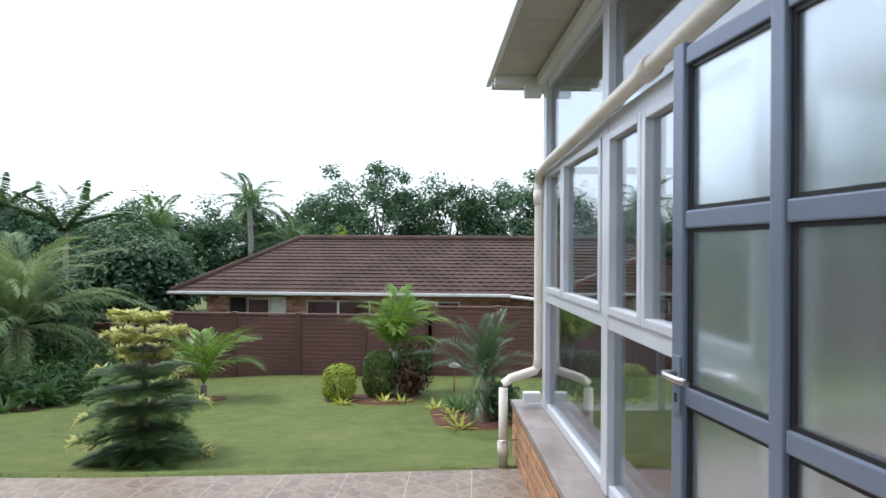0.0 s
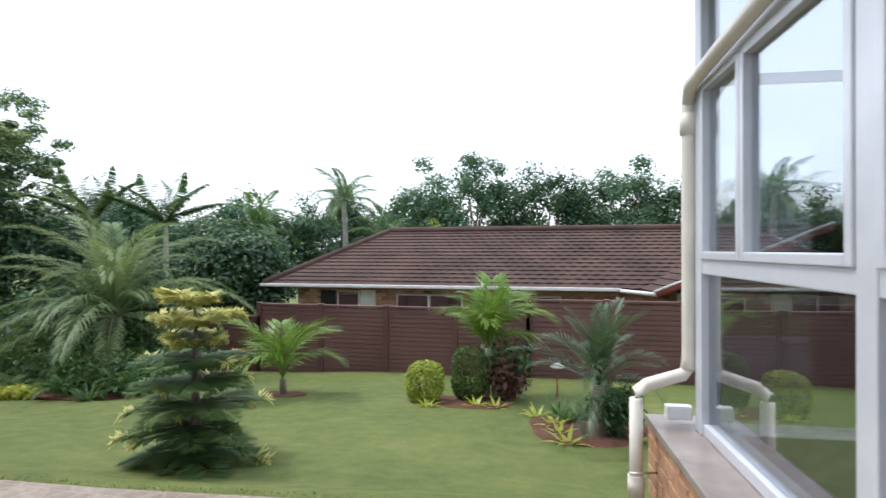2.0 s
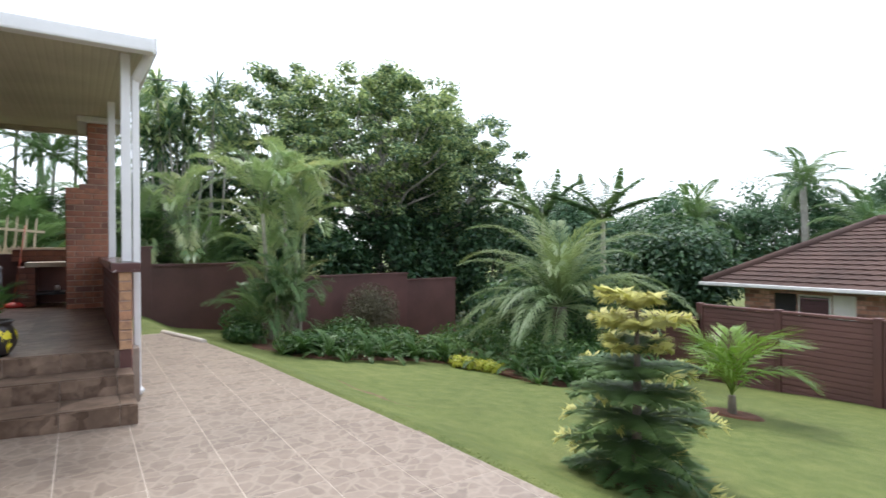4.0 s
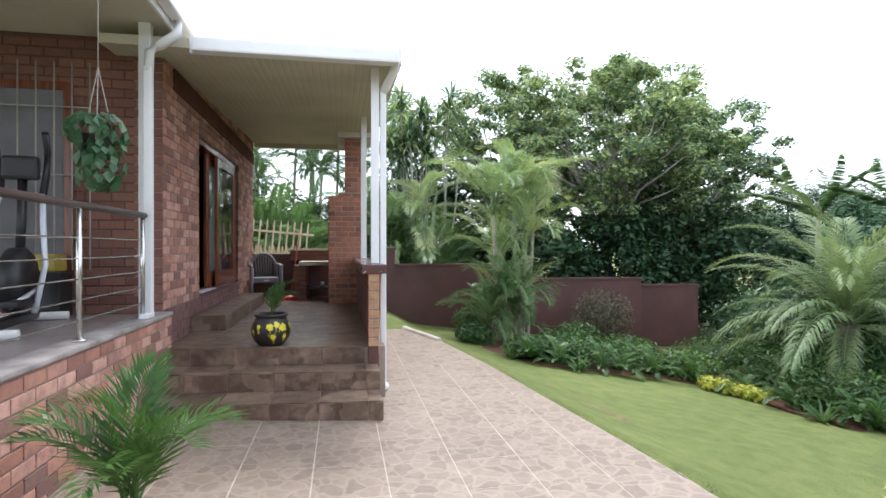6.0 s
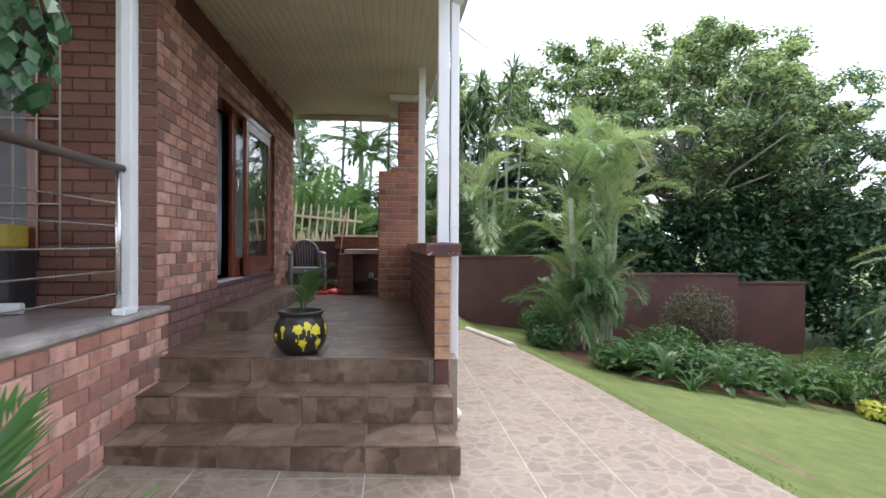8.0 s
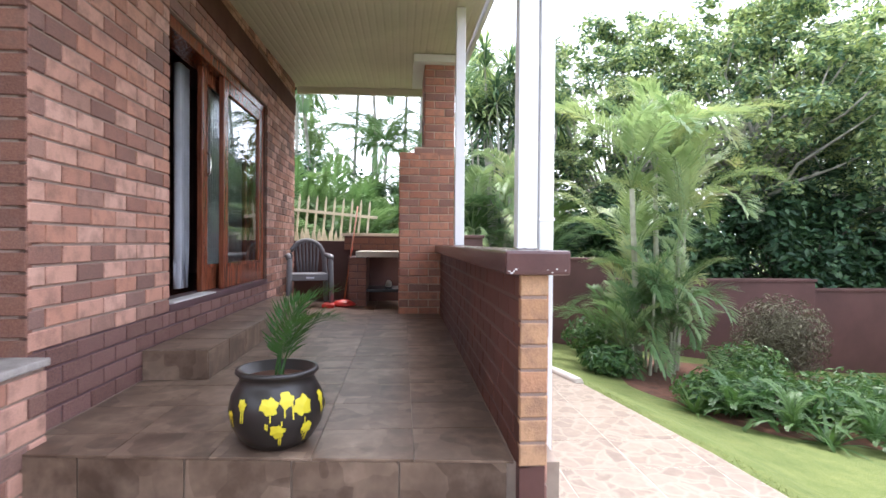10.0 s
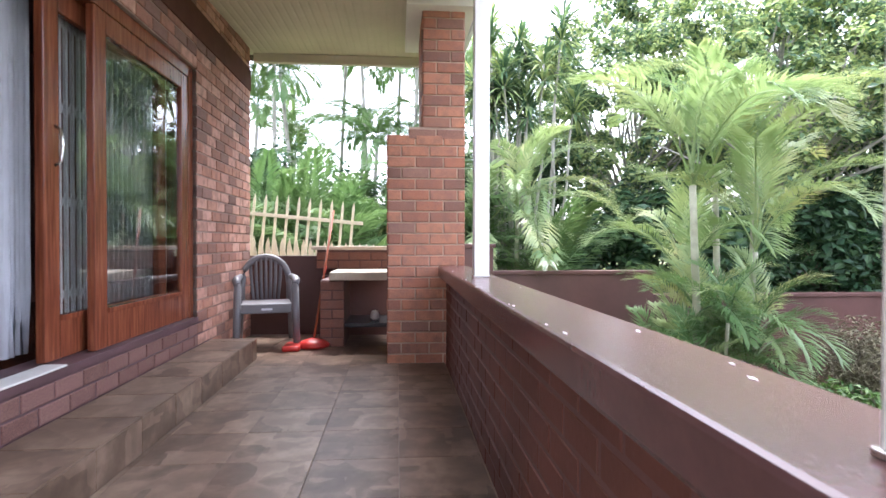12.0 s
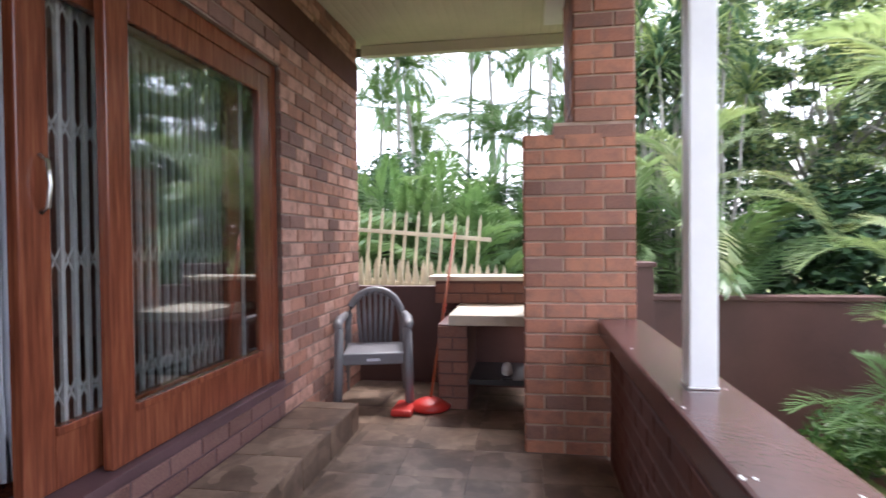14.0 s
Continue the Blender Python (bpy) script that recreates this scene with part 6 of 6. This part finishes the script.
# ---- plastic armchair ----
def armchair(m):
    c = thing("garden_chair", "dark grey moulded plastic armchair with a slatted back", "chair", m)
    part("seat", box(-0.23, 0.23, -0.22, 0.23, 0.40, 0.425, 0.015), M_GREYPL, c)
    part("apron", box(-0.24, 0.24, -0.245, -0.215, 0.335, 0.425, 0.012), M_GREYPL, c)
    for sx in (-1, 1):
        part("leg", tube([(sx * 0.275, -0.27, 0.0), (sx * 0.265, -0.25, 0.3), (sx * 0.26, -0.235, 0.62)], [0.032, 0.037, 0.034], 8), M_GREYPL, c)
        part("leg", tube([(sx * 0.26, 0.31, 0.0), (sx * 0.245, 0.25, 0.4), (sx * 0.235, 0.27, 0.55)], [0.030, 0.034, 0.030], 8), M_GREYPL, c)
        part("armrest", tube([(sx * 0.26, -0.25, 0.60), (sx * 0.275, -0.18, 0.645), (sx * 0.275, 0.05, 0.65), (sx * 0.25, 0.25, 0.66)], [0.035, 0.038, 0.036, 0.03], 8), M_GREYPL, c)
    pts = []
    for k in range(13):
        a = math.pi * k / 12
        pts.append((0.235 * math.cos(a), 0.27 + 0.06 * math.sin(a), 0.56 + 0.30 * math.sin(a) ** 0.8))
    part("back_frame", tube([(0.235, 0.25, 0.42)] + pts + [(-0.235, 0.25, 0.42)], 0.033, 8), M_GREYPL, c)
    for k in range(7):
        x = -0.15 + 0.05 * k
        top = 0.56 + 0.29 * (1 - (x / 0.235) ** 2) ** 0.5
        part("slat", tube([(x * 0.8, 0.235, 0.42), (x * 0.95, 0.275, 0.62), (x, 0.315, top)], 0.017, 6), M_GREYPL, c)
    part("label_plate", box(-0.05, 0.05, -0.249, -0.244, 0.365, 0.385, 0.001), M_ALU, c)
    return c


armchair(pose(-11.62, 1.13, FLOOR, 0, 0, 104))

# ---- broom ----
br = thing("mop", "red flat mop with a long orange pole leaning on the wall", "mop", Matrix.Translation((-11.42, 1.62, FLOOR)))
part("head", lathe([(0.02, 0.0), (0.15, 0.01), (0.16, 0.035), (0.10, 0.07), (0.03, 0.09)], 20), M_RED, br)
part("cloth", box(-0.06, 0.22, -0.26, -0.10, 0.0, 0.05, 0.02), M_RED, br)
part("pole", tube([(0, 0, 0.06), (-0.55, 0.13, 1.35)], 0.011, 8), M_RUST, br)
part("joint", tube([(-0.28, 0.066, 0.70), (-0.31, 0.073, 0.77)], 0.015, 8), M_RED, br)

# ---- leaning picket fence panels ----
def picket_panel(y0, count, gap, h, w, z, lean, tilt, rails, pts_on=True, x=-14.0):
    f = thing("picket_panel", "cream picket fence panel leaning behind the back wall", "fence", pose(x, y0, z, tilt, lean, 0))
    for k in range(count):
        y = k * gap
        bm = box(-0.012, 0.012, y - w / 2, y + w / 2, 0, h, 0.002)
        if pts_on:
            i = [bm.verts.new(p) for p in ((-0.010, y - w / 2, h), (0.010, y - w / 2, h), (0.010, y + w / 2, h), (-0.010, y + w / 2, h), (0, y, h + 0.10))]
            for a, b in ((0, 1), (1, 2), (2, 3), (3, 0)):
                bm.faces.new((i[a], i[b], i[4]))
        part("picket", bm, M_PICKET, f)
    for r in rails:
        part("rail", box(0.014, 0.036, -0.06, count * gap, r, r + 0.05, 0.004), M_PICKET, f)
    return f


picket_panel(0.10, 11, 0.155, 1.70, 0.036, 0.46, 0, -5, (0.85, 1.47), True, -14.05)
picket_panel(0.12, 21, 0.095, 1.09, 0.05, 0.46, 4, -4, (0.44, 0.86), True, -13.75)
picket_panel(0.10, 20, 0.095, 0.97, 0.05, 0.46, 5, -3, (0.3, 0.72), True, -13.62)
setting("pile_base", box(-14.25, -13.4, 0.0, 2.3, -0.9, 0.46, 0.02), M_BROWN, "low brown ledge carrying the fence panels")

# ---- exercise machine on the terrace ----
em = thing("cross_trainer", "black and grey exercise cross-trainer on the terrace", "exercise machine", pose(-5.55, -0.02, 0.856, 0, 0, 100))
part("base_rail", box(-0.06, 0.06, -0.62, 0.62, 0.03, 0.10, 0.02), M_BLACK, em)
part("foot", tube([(-0.27, -0.6, 0.04), (0.27, -0.6, 0.04)], 0.038, 10), M_WHITETRIM, em)
part("foot", tube([(-0.27, 0.6, 0.04), (0.27, 0.6, 0.04)], 0.038, 10), M_WHITETRIM, em)
bmw = lathe([(0.02, -0.09), (0.22, -0.09), (0.27, -0.05), (0.27, 0.05), (0.22, 0.09), (0.02, 0.09)], 26)
part("flywheel_housing", bmw, M_BLACK, em, m=pose(0, 0.25, 0.38, 0, 90, 0))
part("mast", tube([(0, 0.3, 0.5), (0, 0.36, 1.25)], 0.035, 10), M_BLACK, em)
part("console", box(-0.13, 0.13, 0.28, 0.38, 1.22, 1.42, 0.03), M_BLACK, em)
for sx in (-1, 1):
    part("arm", tube([(sx * 0.16, 0.10, 0.12), (sx * 0.19, 0.26, 0.50), (sx * 0.18, 0.24, 0.85), (sx * 0.15, 0.34, 1.10)], 0.022, 10), M_ALU, em)
    part("grip", tube([(sx * 0.15, 0.34, 1.08), (sx * 0.16, 0.40, 1.28), (sx * 0.18, 0.36, 1.46), (sx * 0.20, 0.22, 1.60)], 0.028, 10), M_BLACK, em)
    part("pedal", box(sx * 0.13 - 0.06, sx * 0.13 + 0.06, -0.35, 0.02, 0.20, 0.25, 0.015), M_BLACK, em)
    part("pedal_arm", tube([(sx * 0.13, -0.30, 0.21), (sx * 0.13, 0.25, 0.30)], 0.02, 8), M_ALU, em)
yb = thing("yellow_crate", "yellow plastic crate standing on a low stool against the wall", "crate", Matrix.Translation((-6.36, -0.12, 0.856)))
part("crate", box(-0.11, 0.11, -0.13, 0.13, 0.43, 0.59, 0.02), M_CRATE, yb)
part("stool", box(-0.13, 0.13, -0.17, 0.17, 0.0, 0.429, 0.02), M_BLACK, yb)

# chips of white on the cap
chips = thing("paint_chips", "white flakes where the coping paint has chipped off", "paint chips")
crng = random.Random(9)
for k in range(24):
    bm = bmesh.new()
    s_ = crng.uniform(0.003, 0.009) * (0.7 if k < 9 else 1.0)
    n = crng.randint(5, 8)
    lx = -6.18 - crng.random() ** 1.2 * 4.2
    ly = crng.choice((2.785, 2.95)) + crng.uniform(-0.012, 0.03)
    cy, cz = crng.choice((2.78, 2.80, 2.93, 2.96, 2.99)) + crng.uniform(-0.01, 0.012), 1.258 + crng.uniform(-0.005, 0.012)
    ring = []
    for q in range(n):
        a = 2 * math.pi * q / n
        r = s_ * crng.uniform(0.5, 1.3)
        ring.append((-6.1585, cy + r * math.cos(a), cz + 0.6 * r * math.sin(a)) if k < 9 else (lx + 1.9 * r * math.cos(a), ly + 0.6 * r * math.sin(a), 1.3395))
    vs = [bm.verts.new(p) for p in ring]
    f = bm.faces.new(vs)
    e = bmesh.ops.extrude_face_region(bm, geom=[f])
    bmesh.ops.translate(bm, verts=[g for g in e["geom"] if isinstance(g, bmesh.types.BMVert)], vec=(-0.003, 0, 0) if k < 9 else (0, 0, -0.003))
    part("chip", bm, M_WHITETRIM, chips)

# shoe on the hearth shelf
shoe = thing("shoe", "worn white shoe lying on the hearth shelf", "shoe", Matrix.Translation((-11.6, 2.2, 0.741)))
part("sole", box(-0.13, 0.13, -0.045, 0.045, 0.0, 0.025, 0.01), M_BLACK, shoe)
part("upper", lathe([(0.02, 0.0), (0.05, 0.02), (0.045, 0.06), (0.03, 0.09)], 12), M_WHITETRIM, shoe, m=Matrix.Translation((0.04, 0, 0.02)) @ Matrix.Diagonal((1.6, 0.9, 1, 1)))

# ---- pieces: bricks and tiles ----
prng = random.Random(21)
PAINTED = [(0.0, (0.075, 0.036, 0.038)), (0.5, (0.115, 0.060, 0.062)), (1.0, (0.15, 0.08, 0.08))]
M_PBRICK = clay("painted_brick", PAINTED, False)
# house brick darkened for the terrace back wall's shade; reused on the barbecue
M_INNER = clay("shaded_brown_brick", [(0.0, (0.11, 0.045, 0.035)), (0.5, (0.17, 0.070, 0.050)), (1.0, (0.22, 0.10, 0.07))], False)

# house wall, near side of the door first
part("plinth_paint", box(-10.9, -6.576, WALL_Y - 0.02, WALL_Y + 0.003, FLOOR, 0.915), M_PLINTH, wall_house, "dark purple-brown painted plinth")
n_house = [0]
for z0, z1, mat in ((0.0, FLOOR + 0.40, M_PBRICK), (FLOOR + 0.40, TOP, M_BRICK)):
    z0r = FLOOR + COURSE * round((z0 - FLOOR) / COURSE) if z0 else FLOOR
    lay_bricks(wall_house, (-6.575, WALL_Y, 0), (-1, 0, 0), (0, 1, 0), 1.385, z0r, z1, mat, prng, limit=10 ** 6, count=n_house) if z0 == 0 else lay_bricks(wall_house, (-6.575, WALL_Y, 0), (-1, 0, 0), (0, 1, 0), 1.385, z0r, 3.60, mat, prng, limit=330, joined=M_BRICK_J, count=n_house)
n_far = [0]
lay_bricks(wall_house, (DOOR[0], WALL_Y, 0), (-1, 0, 0), (0, 1, 0), 1.58, FLOOR, 3.70, M_BRICK, prng, limit=240, joined=M_BRICK_J, count=n_far)
lay_bricks(wall_house, (DOOR[1], WALL_Y, 0), (-1, 0, 0), (0, 1, 0), DOOR[1] - DOOR[0], FLOOR, DOOR[2] - 0.03, M_PBRICK, prng, limit=60)
lay_bricks(wall_house, (DOOR[1], WALL_Y, 0), (-1, 0, 0), (0, 1, 0), DOOR[1] - DOOR[0], DOOR[3] + 0.01, 3.60, M_BRICK, prng, limit=40, joined=M_BRICK_J)
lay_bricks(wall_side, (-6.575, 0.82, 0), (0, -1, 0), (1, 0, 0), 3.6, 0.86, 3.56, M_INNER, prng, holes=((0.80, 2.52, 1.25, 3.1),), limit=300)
# terrace front
lay_bricks(terrace, (-6.57, 0.89, 0), (1, 0, 0), (0, 1, 0), 6.9, 0.0, 0.836, M_BRICK, prng, limit=290, joined=M_BRICK_J)
# parapet: inner face, end and outer face
lay_bricks(parapet, (-6.206, 2.832, 0), (-1, 0, 0), (0, -1, 0), 4.4, FLOOR - 0.01, 1.245, M_PARAPET, prng, limit=170, proud=0.0025)
lay_bricks(parapet, (-6.206, 2.829, 0), (0, 1, 0), (1, 0, 0), 0.106, FLOOR + 0.003, 1.245, M_YELLOW, prng, limit=20, proud=0.012)
lay_bricks(parapet, (-10.6, 2.929, 0), (1, 0, 0), (0, 1, 0), 4.39, -0.1, 1.245, M_BRICK, prng, limit=0, joined=M_BRICK_J)
part("end_mortar", box(-6.2055, -6.2005, 2.832, 2.929, FLOOR, 1.245), M_MORTAR, parapet)
# chimney
nch = [0]
lay_bricks(chim, (CX1, 2.346, 0), (0, 1, 0), (1, 0, 0), 0.644, FLOOR - 0.01, 2.40, M_CHIM, prng, limit=300, count=nch)
lay_bricks(chim, (CX1, 2.52, 0), (0, 1, 0), (1, 0, 0), 0.47, 2.40, 2.50, M_CHIM, prng, limit=300, count=nch)
lay_bricks(chim, (CX1, 2.64, 0), (0, 1, 0), (1, 0, 0), 0.35, 2.50, 3.47, M_CHIM, prng, limit=300, count=nch)
lay_bricks(chim, (CX1, 2.346, 0), (-1, 0, 0), (0, -1, 0), 0.98, FLOOR - 0.01, 2.40, M_CHIM, prng, limit=300, count=nch)
lay_bricks(chim, (CX1, 2.64, 0), (-1, 0, 0), (0, -1, 0), 0.74, 2.50, 3.47, M_CHIM, prng, limit=300, count=nch)
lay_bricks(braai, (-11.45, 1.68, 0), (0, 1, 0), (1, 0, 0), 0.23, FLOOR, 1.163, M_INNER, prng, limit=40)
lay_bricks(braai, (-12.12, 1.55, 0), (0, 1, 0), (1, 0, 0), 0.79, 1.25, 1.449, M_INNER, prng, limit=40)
# sunroom ledge wall
sun_m = pose(0.87, 5.30, 0, 0, 0, 5.0)
lb0, lb1 = sun_m @ Vector((-0.20, 0.30, 0)), sun_m @ Vector((-0.20, -2.86, 0))
lay_bricks(base2, lb0, lb1 - lb0, sun_m.to_3x3() @ Vector((-1, 0, 0)), 3.1, 0.0, 0.42, M_YELLOW, prng, limit=80)
# neighbour's wall courses
nbw = Soup()
for r in range(9):
    z = -0.35 + r * 0.095
    x = NX0 + 0.7 + (0.12 if r % 2 else 0)
    while x < 3:
        bl = 0.235
        i = len(nbw.v)
        nbw.v += [Vector(p) for p in ((x, NY0 + 0.585, z), (x + bl - 0.014, NY0 + 0.585, z), (x + bl - 0.014, NY0 + 0.585, z + 0.08), (x, NY0 + 0.585, z + 0.08))]
        nbw.f.append((i, i + 1, i + 2, i + 3))
        x += bl
ob = soup_part("brick_courses", nbw, M_BRICK_J, nb)
ob["kind"] = "stuff"

# patio tiles
count = 0
y = 0.46
while y < 5.6:
    x = -10.75
    while x < 1.2:
        e = min(edge_y(x), edge_y(x + TILE))
        blocked = (x < -6.2 and y < 2.5) or (y < 0.45)
        if not blocked and y + 0.02 < max(edge_y(x), edge_y(x + TILE)):
            me = tile_me if y + TILE < e else cut_tile(x, y)
            ob = new("tile", me)
            ob.parent = patio
            if me is tile_me:
                ob.location = (x, y, FALL * max(0.0, FALL_Y - y) + prng.uniform(0, 0.0012))
                if y + TILE <= FALL_Y + 0.01:
                    ob.rotation_euler = (-math.atan(FALL), 0, 0)
            count += 1
        x += TILE
    y += TILE
# light concrete border at the far end of the patio
kb = bmesh.new()
bm_tube(kb, [(x, edge_y(x) - 0.02, 0.0) for x in (-10.9, -10.6, -10.2, -9.8, -9.4)], 0.05, 6)
setting("kerb", kb, M_CONC, "pale concrete border at the patio's far end")

# stair and verandah tiles
def step_tile(parent, x0, x1, y0, y1, z0, z1, bevel=0.004, behind=-7.0):
    return part("tile", skewed(box(x0, x1, y0, y1, z0, z1, bevel), behind), M_SLATE, parent)


for x0, x1, zt, zb in ((-5.90, -5.49, 0.174, 0.0), (-6.29, -5.885, 0.347, 0.174)):
    yy = 0.70
    while yy < 2.90:
        y1 = min(yy + 0.42, 2.925)
        step_tile(stairs, x0, x1, yy, y1 - 0.006, zt - 0.012, zt)
        step_tile(stairs, x1 - 0.012, x1 - 0.001, yy, y1 - 0.006, zb + 0.001, zt - 0.013, 0.002)
        yy += 0.42
    step_tile(stairs, x0 + 0.02, x1 - 0.013, 2.916, 2.927, 0.0, zt - 0.013, 0.002)
yy = 0.70
while yy < 2.80:
    y1 = min(yy + 0.42, 2.82)
    step_tile(verandah, FRONT_X + 0.0212, FRONT_X + 0.031, yy, y1 - 0.006, 0.348, FLOOR - 0.013, 0.002)
    yy += 0.42
yy = WALL_Y + 0.02
while yy < 2.82:
    x = FRONT_X + 0.034
    y1 = min(yy + 0.40, 2.822)
    step_tile(verandah, x - 0.40, x - 0.0014, yy, y1 - 0.0014, FLOOR - 0.012, FLOOR, 0.003, x - 0.2)
    x -= 0.40
    while x > END_X:
        if not (yy > 2.3 and x < -10.7):
            slab_tile(verandah, max(END_X, x - 0.40), x - 0.0014, yy, y1 - 0.0014, FLOOR - 0.012, FLOOR + prng.uniform(-0.0006, 0.0006), M_SLATE, 0.002)
        x -= 0.40
    yy += 0.40
x = -7.585
while x > -10.9:
    x1 = max(x - 0.40, -10.925)
    slab_tile(door_step, x1, x - 0.004, WALL_Y + 0.014, 1.21, 0.689, 0.70, M_SLATE, 0.003)
    slab_tile(door_step, x1, x - 0.004, 1.201, 1.211, FLOOR + 0.002, 0.688, M_SLATE, 0.002)
    x -= 0.40
slab_tile(door_step, -7.582, -7.572, WALL_Y + 0.014, 1.21, FLOOR + 0.002, 0.70, M_SLATE, 0.002)
